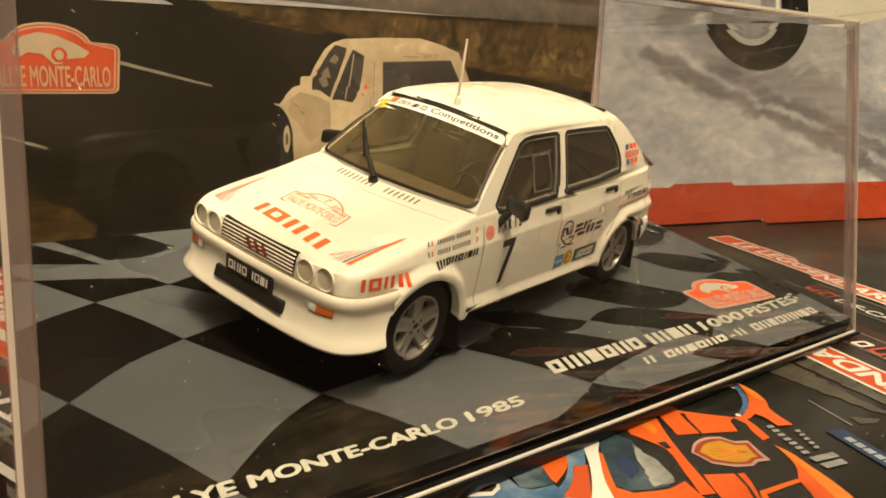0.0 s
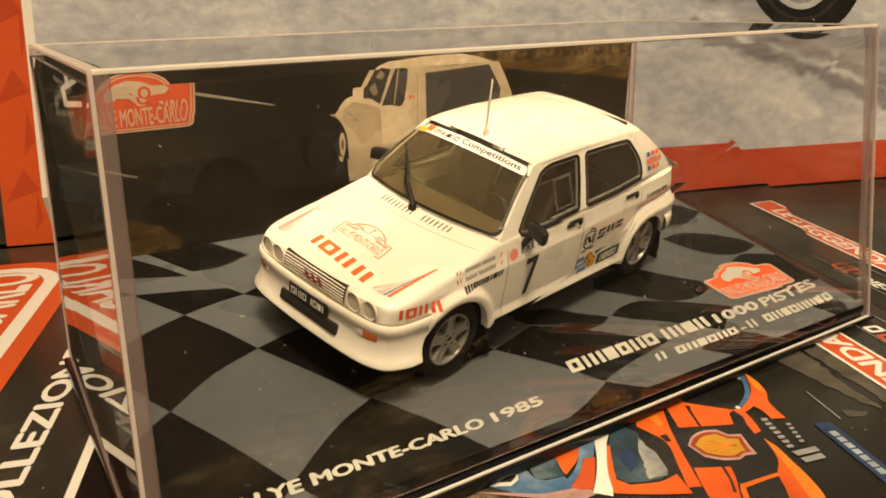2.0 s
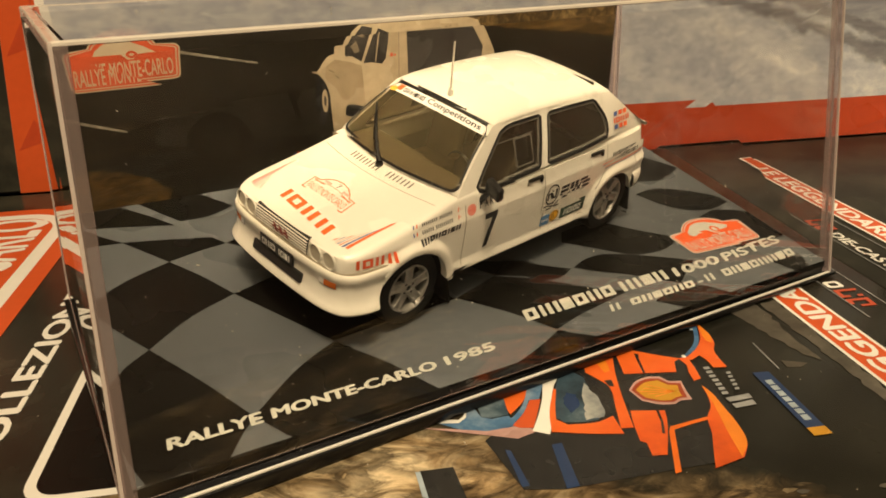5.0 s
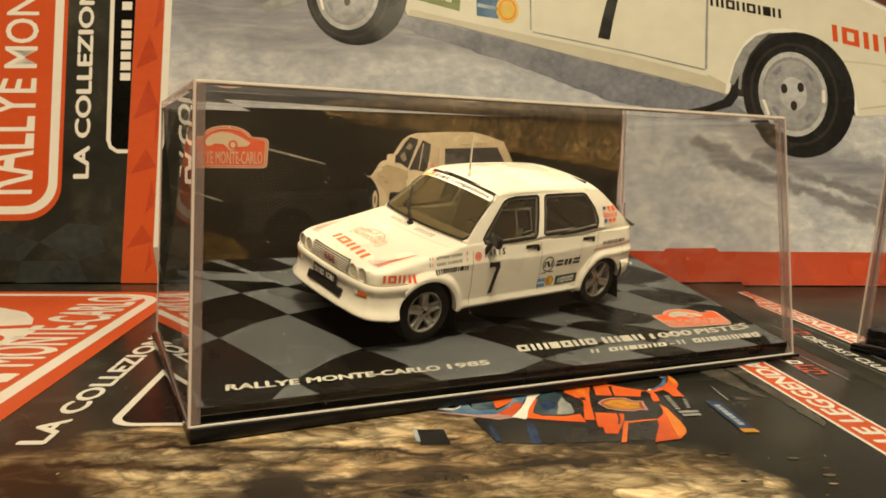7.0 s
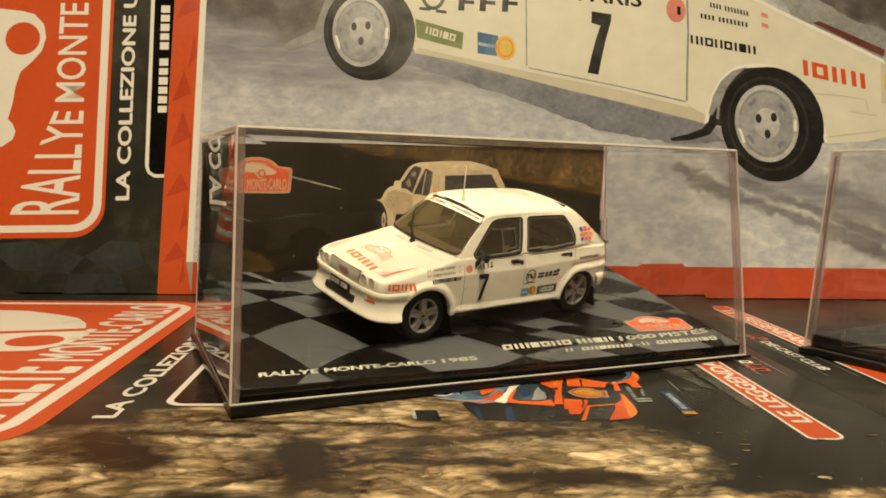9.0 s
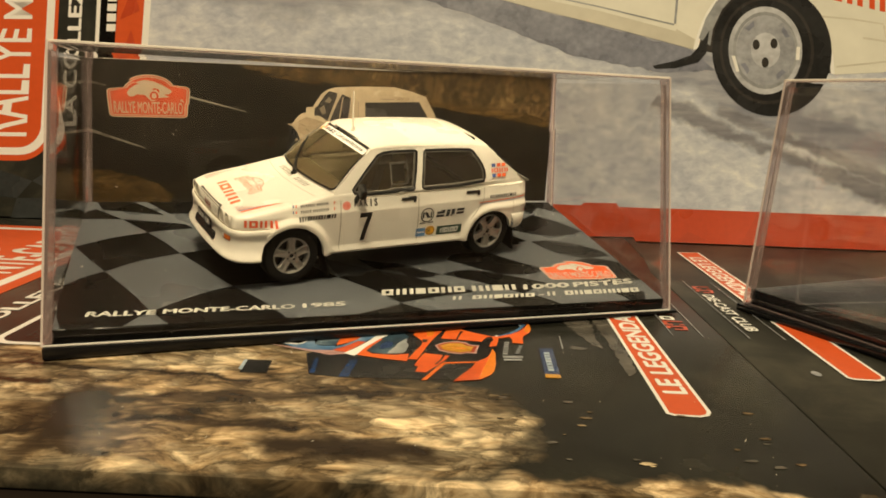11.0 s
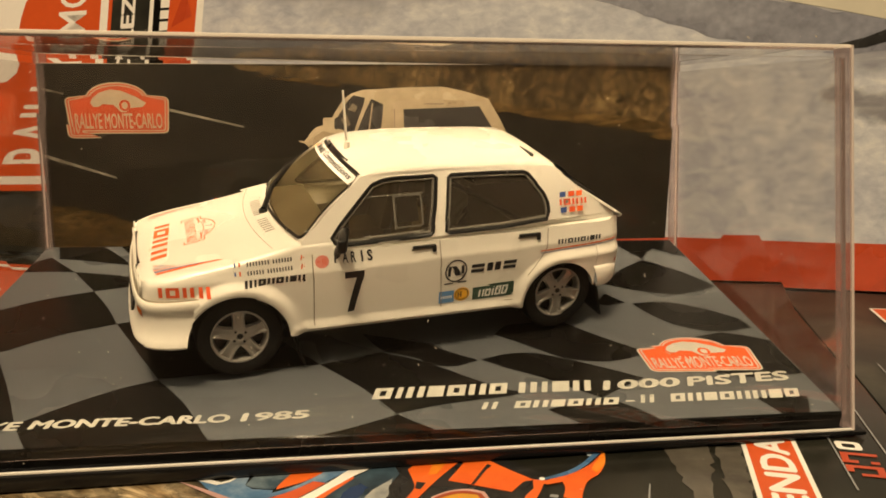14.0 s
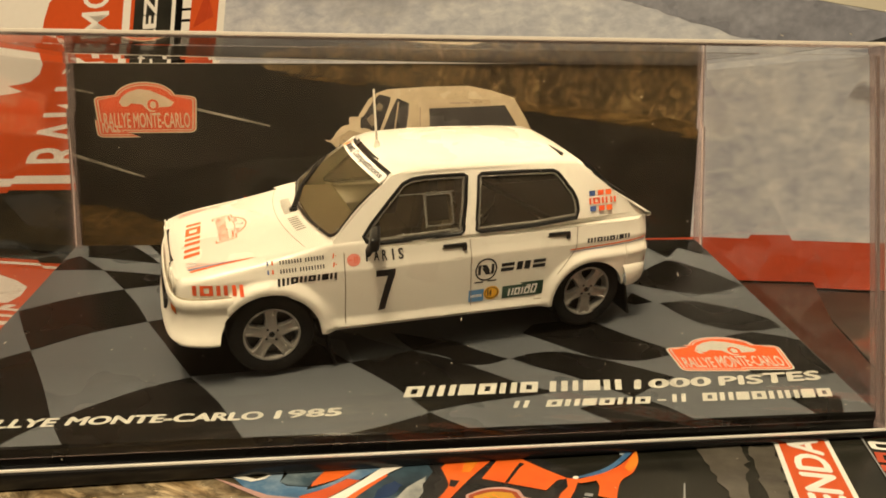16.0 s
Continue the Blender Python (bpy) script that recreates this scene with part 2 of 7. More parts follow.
def brick_bm(x0, x1, y0, y1, z0, z1, bevel=0.0, seg=2):
    bm = bmesh.new()
    v = [bm.verts.new((x, y, z)) for z in (z0, z1) for y in (y0, y1) for x in (x0, x1)]
    for f in ((0, 2, 3, 1), (4, 5, 7, 6), (0, 1, 5, 4), (2, 6, 7, 3), (0, 4, 6, 2), (1, 3, 7, 5)):
        bm.faces.new([v[i] for i in f])
    if bevel:
        bmesh.ops.bevel(bm, geom=bm.edges[:], offset=bevel, segments=seg, affect="EDGES", profile=0.5)
    return bm


def grid_bm(rows, close=False):
    """A skin over rows of points."""
    bm = bmesh.new()
    vs = [[bm.verts.new(p) for p in row] for row in rows]
    for a, b in zip(vs, vs[1:]):
        n = len(a)
        for i in range(n if close else n - 1):
            j = (i + 1) % n
            q = [a[i], a[j], b[j], b[i]]
            bm.faces.new(q)
    bmesh.ops.remove_doubles(bm, verts=bm.verts, dist=1e-4)
    bmesh.ops.recalc_face_normals(bm, faces=bm.faces)
    return bm


def tube_bm(points, r, seg=8, caps=True):
    """A round bar along points."""
    pts = [Vector(p) for p in points]
    rows, up = [], Vector((0.31, 0.17, 0.93)).normalized()
    for i, p in enumerate(pts):
        d = (pts[min(i + 1, len(pts) - 1)] - pts[max(i - 1, 0)]).normalized()
        a = d.cross(up).normalized()
        b = d.cross(a)
        rad = r[i] if isinstance(r, (list, tuple)) else r
        rows.append([p + (a * math.cos(k * 2 * math.pi / seg) + b * math.sin(k * 2 * math.pi / seg)) * rad for k in range(seg)])
    bm = grid_bm(rows, True)
    if caps:
        bmesh.ops.holes_fill(bm, edges=bm.edges[:], sides=seg)
    bmesh.ops.recalc_face_normals(bm, faces=bm.faces)
    return bm


def sheet_bm(polys, place=None, depth=0.0, cut=0.0):
    """Flat polygons, each a list of (u, v), optionally cut fine and laid by place(u, v) on a curved surface."""
    bm = bmesh.new()
    for poly in polys:
        bm.faces.new([bm.verts.new((u, v, 0)) for u, v in poly])
    if cut:
        bmesh.ops.triangulate(bm, faces=bm.faces[:])
        for axis in (0, 1):
            lo = min(v.co[axis] for v in bm.verts)
            hi = max(v.co[axis] for v in bm.verts)
            k = lo + cut
            while k < hi:
                no = Vector((1, 0, 0)) if axis == 0 else Vector((0, 1, 0))
                bmesh.ops.bisect_plane(bm, geom=bm.verts[:] + bm.edges[:] + bm.faces[:], plane_co=no * k, plane_no=no)
                k += cut
    if depth:
        r = bmesh.ops.extrude_face_region(bm, geom=bm.faces[:])
        for g in r["geom"]:
            if isinstance(g, bmesh.types.BMVert):
                g.co.z += depth
        bmesh.ops.recalc_face_normals(bm, faces=bm.faces)
    if place:
        for v in bm.verts:
            p = place(v.co.x, v.co.y)
            v.co = Vector(p)
    return bm


def rect(u0, v0, u1, v1):
    return [(u0, v0), (u1, v0), (u1, v1), (u0, v1)]


def oval(cu, cv, ru, rv, n=28, a0=0.0, a1=360.0):
    full = a1 - a0 >= 360
    return [(cu + ru * math.cos(radians(a0 + (a1 - a0) * k / (n if full else n - 1))), cv + rv * math.sin(radians(a0 + (a1 - a0) * k / (n if full else n - 1)))) for k in range(n)]


def ring(outer, inner):
    n = len(outer)
    return [[outer[i], outer[(i + 1) % n], inner[(i + 1) % n], inner[i]] for i in range(n)]


def rounded(u0, v0, u1, v1, r, n=5):
    pts = []
    for cu, cv, a in ((u1 - r, v1 - r, 0), (u0 + r, v1 - r, 90), (u0 + r, v0 + r, 180), (u1 - r, v0 + r, 270)):
        pts += [(cu + r * math.cos(radians(a + 90 * k / n)), cv + r * math.sin(radians(a + 90 * k / n))) for k in range(n + 1)]
    return pts


def text_polys(word, u0, v0, u1, v1, bold=0.02, shear=0.0):
    """The word in the built-in font, fitted to a box, as a bmesh in the (u, v) plane."""
    cu = bpy.data.curves.new("word", "FONT")
    cu.body, cu.offset, cu.resolution_u, cu.shear = word, bold, 3, shear
    ob = bpy.data.objects.new("word", cu)
    scene.collection.objects.link(ob)
    me = bpy.data.meshes.new_from_object(ob.evaluated_get(bpy.context.evaluated_depsgraph_get()))
    bpy.data.objects.remove(ob)
    bm = bmesh.new()
    bm.from_mesh(me)
    bpy.data.meshes.remove(me)
    xs, ys = [v.co.x for v in bm.verts], [v.co.y for v in bm.verts]
    x0, x1, y0, y1 = min(xs), max(xs), min(ys), max(ys)
    for v in bm.verts:
        v.co = Vector((u0 + (v.co.x - x0) / (x1 - x0) * (u1 - u0), v0 + (v.co.y - y0) / (y1 - y0) * (v1 - v0), 0))
    return bm


def laid(bm, place):
    for v in bm.verts:
        v.co = Vector(place(v.co.x, v.co.y))
    bm.normal_update()
    return bm


def bars(u0, v0, u1, v1, words, gap=0.22, lean=0.0):
    """Rows of plain solid blocks the size of the letters of words that are not lettered."""
    words = (words,) if isinstance(words, int) else words
    cells = sum(words) + 0.75 * (len(words) - 1)
    w, at, out = (u1 - u0) / cells, u0, []

    def skew(a, b, c, d):
        sl = lean / (v1 - v0)
        return [(u + sl * (v - v0), v) for u, v in rect(a, b, c, d)]
    for n in words:
        for k in range(n):
            wide = w * (1 - 0.8 * gap) * (0.92, 1.0, 0.88, 0.97)[(k + n) % 4]
            mid = at + 0.5 * w
            out.append(skew(mid - 0.5 * wide, v0 + 0.08 * (v1 - v0), mid + 0.5 * wide, v1 - 0.08 * (v1 - v0)))
            at += w
        at += 0.75 * w
    return out


# ---- the model car, in its own frame: x back from the nose, y away from the near side, z up ----
CY = 1.68


def lerp(x, table):
    for (a, va), (b, vb) in zip(table, table[1:]):
        if x <= b:
            w = min(max((x - a) / (b - a), 0), 1)
            return va + (vb - va) * w
    return table[-1][1]


def smooth(x, a, b):
    w = min(max((x - a) / (b - a), 0), 1)
    return w * w * (3 - 2 * w)


FRONT_ARCH, REAR_ARCH = (1.83, 0.63, 0.78), (7.39, 0.58, 0.71)
BELT = 1.93


def half_width(x):
    return lerp(x, [(0.60, 1.49), (0.70, 1.545), (0.84, 1.585), (1.0, 1.612), (1.2, 1.63), (1.6, 1.655), (2.4, 1.675), (3.2, 1.68), (7.0, 1.68), (7.8, 1.665), (8.2, 1.635), (8.45, 1.58), (8.60, 1.49), (8.64, 1.42)])


def low_z(x):
    z = lerp(x, [(2.6, 0.65), (6.7, 0.56)])
    if x > 8.08:
        z = 1.08
    for cx, cz, r in (FRONT_ARCH, REAR_ARCH):
        if abs(x - cx) < r:
            z = max(z, cz + math.sqrt(r * r - (x - cx) ** 2))
    return z


def side_h(x, z):
    rel = lerp(z, [(0.5, -0.03), (1.0, -0.012), (1.35, 0.0), (1.652, 0.0), (1.672, -0.007), (1.78, -0.038), (1.93, -0.070), (2.1, -0.11), (2.2, -0.16)])
    sill = lerp(x, [(2.6, 0.65), (6.7, 0.56)])
    if 2.5 < x < 6.8:
        k = z - sill
        rel += 0.045 * smooth(k, 0.0, 0.05) * (1 - smooth(k, 0.10, 0.17)) * smooth(x, 2.55, 2.85) * (1 - smooth(x, 6.45, 6.7))
    flare = 0.0
    for (cx, cz, r), deep, wide in ((FRONT_ARCH, 0.105, 0.15), (REAR_ARCH, 0.085, 0.13)):
        d = math.hypot(x - cx, z - cz) - r
        if cx > 5 and x > cx:
            d = max(min(d, z - cz - r), -0.02) if z > cz + r - 0.02 else min(d, 0.0)
        flare = max(flare, deep * (1 - smooth(d, wide * 0.55, wide + 0.10)) * (0.86 + 0.14 * smooth(d, 0.0, 0.035)))
    return half_width(x) + rel + flare


def hood_z(x, y):
    h = abs(y - CY)
    mid = lerp(x, [(0.44, 1.66), (0.50, 1.715), (0.56, 1.75), (0.65, 1.78), (0.80, 1.815), (1.2, 1.885), (1.7, 1.957), (2.57, 2.085), (2.8, 2.115), (3.4, 2.14)])
    return mid - 0.078 * min(h / 1.45, 1.1) ** 2.2 * lerp(x, [(1.8, 1.0), (2.7, 0.5)])


def hood_edge(x):
    return lerp(x, [(0.62, 1.33), (0.9, 1.40), (1.5, 1.45), (2.8, 1.52), (3.4, 1.50)])


def on_side(x, z, lift=0.006):
    return (x, CY - side_h(x, z) - lift, z)


def on_hood(x, y, lift=0.006):
    return (x, y, hood_z(x, y) + lift)


def glass_h(z):
    return 1.613 - (z - BELT) * 0.36


def on_glass(x, z, lift=0.0):
    return (x, CY - glass_h(z) - (half_width(x) - 1.68) * (1 - smooth(z, 2.0, 2.8)) - lift, z)


def on_screen(s, r, lift=0.0):
    """The windscreen: s from -1 (near side) to 1, r from 0 (foot) to 1 (top)."""
    foot = Vector((2.64 + 0.24 * s * s, CY + 1.50 * s, 2.155 - 0.03 * s * s))
    head = Vector((3.78 + 0.16 * s * s, CY + 1.18 * s, 3.09 - 0.13 * s * s))
    p = foot.lerp(head, r) + Vector((-0.055, 0, 0.05)) * (4 * r * (1 - r)) * 0.8
    return tuple(p + Vector((-0.62, 0, 0.78)) * lift)


def mirrored(bm):
    """Adds the far half of a body half built with y up to CY."""
    geom = bmesh.ops.duplicate(bm, geom=bm.verts[:] + bm.edges[:] + bm.faces[:])["geom"]
    for g in geom:
        if isinstance(g, bmesh.types.BMVert):
            g.co.y = 2 * CY - g.co.y
    bmesh.ops.remove_doubles(bm, verts=bm.verts, dist=1e-3)
    bmesh.ops.recalc_face_normals(bm, faces=bm.faces)
    return bm


def flip(p):
    return (p[0], 2 * CY - p[1], p[2])


def marks(kinds, u0, v0, u1, v1, lean=0.0, thick=0.26):
    """Plain shapes in a row in place of a maker's mark: i a bar, n two bars, o a hollow box, = two level bars, b a block. A list of polygon lists."""
    wide = {"i": 0.42, "n": 0.95, "o": 1.0, "=": 0.9, "b": 0.9, " ": 0.7}
    total = sum(wide[k] for k in kinds) + 0.20 * (len(kinds) - 1)
    out, at = [], 0.0
    for k in kinds:
        w, q = wide[k], thick
        if k == "i":
            cells = [rect(0.06, 0, w - 0.06, 1)]
        elif k == "n":
            cells = [rect(0, 0, q, 1), rect(w - q, 0, w, 1)]
        elif k == "=":
            cells = [rect(0, 0, w, q), rect(0, 1 - q, w, 1)]
        elif k == "o":
            cells = [rect(0, 0, q, 1), rect(w - q, 0, w, 1), rect(q, 0, w - q, q * 0.8), rect(q, 1 - q * 0.8, w - q, 1)]
        else:
            cells = [rect(0, 0, w, 1)] if k == "b" else []
        if cells:
            out.append([[(u0 + (at + a) / total * (u1 - u0) + lean * b, v0 + b * (v1 - v0)) for a, b in c] for c in cells])
        at += w + 0.20
    return out


def sweep(path, profile, place_end, nose):
    """A profile of (outward, z) carried along a plan path of (x, half width) that ends on the middle line."""
    rows = []
    for o, z in profile:
        row = []
        for k, (x, h) in enumerate(path):
            a, b = path[max(k - 1, 0)], path[min(k + 1, len(path) - 1)]
            t = Vector((b[0] - a[0], b[1] - a[1])).normalized()
            nx, nh = (t.y, -t.x) if nose else (-t.y, t.x)
            if k == len(path) - 1:
                nx, nh = (-1, 0) if nose else (1, 0)
            if k == 0:
                nx, nh = 0, 1
            row.append(place_end(k, x + nx * o, h + nh * o, z))
        rows.append(row)
    return rows


def rounded_path(path, n=3):
    """Points set between those of a plan path on a smooth curve."""
    out = []
    for i in range(len(path) - 1):
        p0, p1, p2, p3 = path[max(i - 1, 0)], path[i], path[i + 1], path[min(i + 2, len(path) - 1)]
        for k in range(n):
            t = k / n
            out.append(tuple(0.5 * (2 * p1[c] + (p2[c] - p0[c]) * t + (2 * p0[c] - 5 * p1[c] + 4 * p2[c] - p3[c]) * t * t + (3 * p1[c] - p0[c] - 3 * p2[c] + p3[c]) * t ** 3) for c in (0, 1)))
    return out + [path[-1]]


NOSE_X = 1.20  # where the wings meet the nose panel
WING_STEPS = ((0.0, 0.0), (0.10, 0.42), (0.26, 0.72), (0.50, 0.90), (0.78, 0.98), (1.0, 1.0))


def wing_row(x):
    """The rounded top of a wing at x, from the side up to the edge of the hood."""
    ze, he = hood_z(x, CY - hood_edge(x)), hood_edge(x)
    zs = min(ze - 0.10, BELT + 0.10 * (1 - smooth(x, 2.7, 3.3)))
    hs = side_h(x, zs)
    return zs, [(x, CY - (hs + (he - hs) * a), zs + (ze - zs) * b) for a, b in WING_STEPS]


def build_car(m):
    car = thing("model_car", "small white die-cast rally car on a chequered display card", "model car", m=m)
    # body shell: wings, doors, sills and tail
    def near_arch(c):
        return [c[0] - c[2] + 2 * c[2] * (0.5 - 0.5 * math.cos(math.pi * k / 26)) for k in range(27)]
    xs = sorted(set(round(x, 4) for x in [NOSE_X, 1.24, 1.28] + near_arch(FRONT_ARCH) + [2.63, 2.66, 2.70, 2.76, 2.84, 2.92] + [3.0 + 0.12 * k for k in range(30)] + [6.60, 6.64]
                    + near_arch(REAR_ARCH) + [8.12, 8.16, 8.22, 8.3, 8.38, 8.45, 8.5, 8.55, 8.60, 8.64] if x >= NOSE_X))
    rows = []
    for x in xs:
        zb = low_z(x)
        zs, cap = wing_row(x) if x < 3.4 else (BELT, [])
        row = [(x, CY - side_h(x, zb) + 0.14, zb + 0.03), (x, CY - side_h(x, zb) + 0.05, zb + 0.006)]
        if x > 3.4:
            zs = BELT if x < 8.4 else BELT + 0.05
        levels = [zb + (zs - zb) * (k / 26) ** 0.92 for k in range(27)]
        if zb < 1.5 and zs > 1.75:
            # two rows hug the crease along the flank
            k = min(range(2, 24), key=lambda i: abs(levels[i] - 1.652))
            levels[k], levels[k + 1] = 1.652, 1.672
        row += [(x, CY - side_h(x, z), z) for z in levels]
        if cap:
            row += cap[1:]
        else:
            h = side_h(x, zs)
            row += [(x, CY - h + 0.05 * k, zs - 0.012 * k * k) for k in range(1, len(WING_STEPS))]
        rows.append(row)
    bm = grid_bm(rows)
    end = rows[-1]
    for a, b in zip(end[2:], end[3:29]):
        if (Vector(a) - Vector(b)).length > 1e-4:
            bm.faces.new([bm.verts.new(p) for p in (a, b, (b[0] + 0.01, CY, b[2]), (a[0] + 0.01, CY, a[2]))])
    bmesh.ops.remove_doubles(bm, verts=bm.verts, dist=1e-3)
    bmesh.ops.dissolve_degenerate(bm, edges=bm.edges[:], dist=1e-4)
    body = part("body", mirrored(bm), PAINT, car)
    # nose ring: the front face rolls back into the wings and under the edge of the hood
    plan = rounded_path([(NOSE_X, 1.63), (1.0, 1.612), (0.84, 1.585), (0.70, 1.545), (0.60, 1.49), (0.535, 1.415), (0.495, 1.31), (0.47, 1.15), (0.455, 0.9), (0.445, 0.6), (0.44, 0.3), (0.438, 0.0)])
    face = [(0.0, 0.0), (0.004, 0.15), (0.0, 0.31), (-0.004, 0.46), (-0.010, 0.61), (-0.018, 0.73), (-0.032, 0.83), (-0.055, 0.91), (-0.090, 0.965), (-0.14, 1.0)]
    low_rows = len(face) - len(WING_STEPS)
    columns = []
    for k, (x, h) in enumerate(plan):
        p0, p1 = plan[max(k - 1, 0)], plan[min(k + 1, len(plan) - 1)]
        t = Vector((p1[0] - p0[0], p1[1] - p0[1])).normalized()
        nx, nh = (t.y, -t.x) if k < len(plan) - 1 else (-1, 0)
        w = smooth(k, 6, 15)
        zs, cap = wing_row(max(x, 0.6))
        inner = (x - 0.14 * nx, h - 0.14 * nh)
        ze = hood_z(inner[0], CY - inner[1])
        column = []
        for j, (o, f) in enumerate(face):
            swept = Vector((x + nx * o, CY - h - nh * o, 1.36 + (ze - 1.36) * f))
            if j < low_rows:
                z = 1.36 + (zs - 1.36) * j / low_rows
                like_side = Vector((x, CY - side_h(max(x, 0.6), z), z))
            else:
                like_side = Vector((x, *cap[j - low_rows][1:]))
            column.append(like_side.lerp(swept, w))
        tuck = column[-1] + Vector((0.16 * (1 - nh if w > 0 else 0) * w, 0.14 * (1 - w) + 0.08 * w * nh, 0))
        column.append(Vector((tuck.x, tuck.y, hood_z(tuck.x, tuck.y) - 0.008)))
        columns.append(column)
    part("nose", mirrored(grid_bm(columns)), PAINT, car, "rounded white nose panel")
    # hood, from behind the grille to under the windscreen
    rows = []
    for i in range(29):
        v = i / 28
        row = []
        for k in range(21):
            u = -1 + 0.1 * k
            hf = u * 1.30
            xf = lerp(abs(hf), [(0.0, 0.545), (1.0, 0.560), (1.15, 0.575), (1.25, 0.60), (1.31, 0.64)])
            x = xf + (2.70 + 0.20 * u * u - xf) * v
            y = CY + u * (1.30 + (hood_edge(x) + 0.012 - 1.30) * smooth(v, 0, 0.10))
            row.append((x, y, hood_z(x, y) + 0.004))
        rows.append(row)
    front = [(p[0] - 0.035, p[1], p[2] - 0.022) for p in rows[0]]
    part("hood", grid_bm([[(p[0] - 0.02, p[1], p[2] - 0.08) for p in front], front] + rows), PAINT, car, "white hood with orange and blue decals")
    for cx, cz, r in (FRONT_ARCH, REAR_ARCH):
        for e in (-1, 1):
            arc = [radians(-8 + 196 * k / 24) for k in range(25)]
            part("wheel_well", grid_bm([[(cx + (r + 0.02) * math.cos(a), CY + e * h, cz + (r + 0.02) * math.sin(a)) for a in arc] for h in (1.60, 1.0)]
                                       + [[(cx + 0.02 * math.cos(a), CY + e * 1.0, cz + 0.02 * math.sin(a)) for a in arc]]), RUBBER, car)
    # cabin side panels with two window openings each, roof, hatch
    outline = [(2.82, BELT), (2.88, 2.12), (3.11, 2.32), (3.49, 2.65), (3.89, 2.97), (4.06, 3.01), (5.3, 2.995), (6.4, 2.955), (7.20, 2.92), (7.33, 2.88), (7.45, 2.80), (7.96, 2.40), (8.50, 2.04), (8.52, 1.96), (8.3, BELT), (5.0, BELT)]
    win_f = [(3.33, 2.13), (3.46, 2.28), (3.86, 2.67), (4.05, 2.85), (4.22, 2.91), (4.43, 2.93), (5.11, 2.92), (5.18, 2.87), (5.12, 2.45), (5.03, 2.06), (4.96, 2.00), (4.24, 1.985), (3.53, 1.985), (3.38, 2.03)]
    win_r = [(5.22, 2.05), (5.29, 2.42), (5.35, 2.86), (5.42, 2.91), (6.08, 2.895), (6.74, 2.865), (6.84, 2.82), (7.09, 2.52), (7.16, 2.36), (7.17, 2.20), (7.10, 2.06), (6.3, 2.01), (5.30, 2.00)]
    from mathutils.geometry import tessellate_polygon
    for far in (False, True):
        put = (lambda p: flip(p)) if far else (lambda p: p)
        loops = [outline, win_f, win_r]
        flat = [Vector((*p, 0)) for lp in loops for p in lp]
        tris = tessellate_polygon([[Vector((*p, 0)) for p in lp] for lp in loops])
        bm = bmesh.new()
        out = [bm.verts.new(put(on_glass(p.x, p.y, 0.0))) for p in flat]
        inn = [bm.verts.new(put(on_glass(p.x, p.y, -0.10))) for p in flat]
        for t in tris:
            bm.faces.new([out[i] for i in t])
            bm.faces.new([inn[i] for i in reversed(t)])
        k = 0
        for lp in loops:
            n = len(lp)
            for i in range(n):
                a, b = k + i, k + (i + 1) % n
                bm.faces.new([out[a], out[b], inn[b], inn[a]])
            k += n
        bmesh.ops.recalc_face_normals(bm, faces=bm.faces)
        part("cabin_side", bm, PAINT, body)
        for lp, nm in ((win_f, "front_door_window"), (win_r, "rear_door_window")):
            cu, cv = sum(p[0] for p in lp) / len(lp), sum(p[1] for p in lp) / len(lp)

            def inset(d):
                n, res = len(lp), []
                for k in range(n):
                    a, b, c = lp[k - 1], lp[k], lp[(k + 1) % n]
                    t = Vector((c[0] - a[0], c[1] - a[1])).normalized()
                    q = Vector((-t.y, t.x))
                    if q.dot(Vector((cu - b[0], cv - b[1]))) < 0:
                        q = -q
                    res.append((b[0] + q.x * d, b[1] + q.y * d))
                return res
            n = len(lp)

            def frame_bm(profile):
                bm = bmesh.new()
                ra = [[bm.verts.new(put(on_glass(p[0], p[1], l))) for p in inset(d)] for d, l in profile]
                for a, b in zip(ra, ra[1:]):
                    for k in range(n):
                        bm.faces.new([a[k], a[(k + 1) % n], b[(k + 1) % n], b[k]])
                bmesh.ops.recalc_face_normals(bm, faces=bm.faces)
                return bm
            win = part(nm, frame_bm([(-0.010, -0.01), (-0.006, 0.008), (0.008, 0.014), (0.030, 0.010), (0.046, -0.012), (0.050, -0.05)]), TRIM, car, "black rubber window surround")
            part("window_lip", frame_bm([(0.046, -0.05), (0.048, -0.014), (0.060, -0.006), (0.078, -0.010), (0.086, -0.045)]), LIP, win, "grey moulded lip")
            bm = bmesh.new()
            bm.faces.new([bm.verts.new(put(on_glass(p[0], p[1], -0.034))) for p in inset(0.07)])
            bmesh.ops.recalc_face_normals(bm, faces=bm.faces)
            part("window_pane", bm, PANE, win, "tinted clear pane")
            if nm == "front_door_window":
                bm = sheet_bm(ring(rounded(4.40, 2.14, 4.88, 2.64, 0.04, 2), rounded(4.425, 2.165, 4.855, 2.615, 0.03, 2)), lambda u, v: put(on_glass(u, v, -0.026)))
                part("sliding_frame", bm, LIP, win, "clear sliding pane frame")
                bm = sheet_bm([rect(4.46, 2.20, 4.82, 2.58)], lambda u, v: put(on_glass(u, v, -0.10)))
                part("pane_opening", bm, TRIM, win)
                bm = sheet_bm([rect(3.90, 2.645, 4.92, 2.663), rect(4.385, 2.12, 4.405, 2.645)], lambda u, v: put(on_glass(u, v, -0.024)))
                part("window_rail", bm, LIP, win)
    rows = []
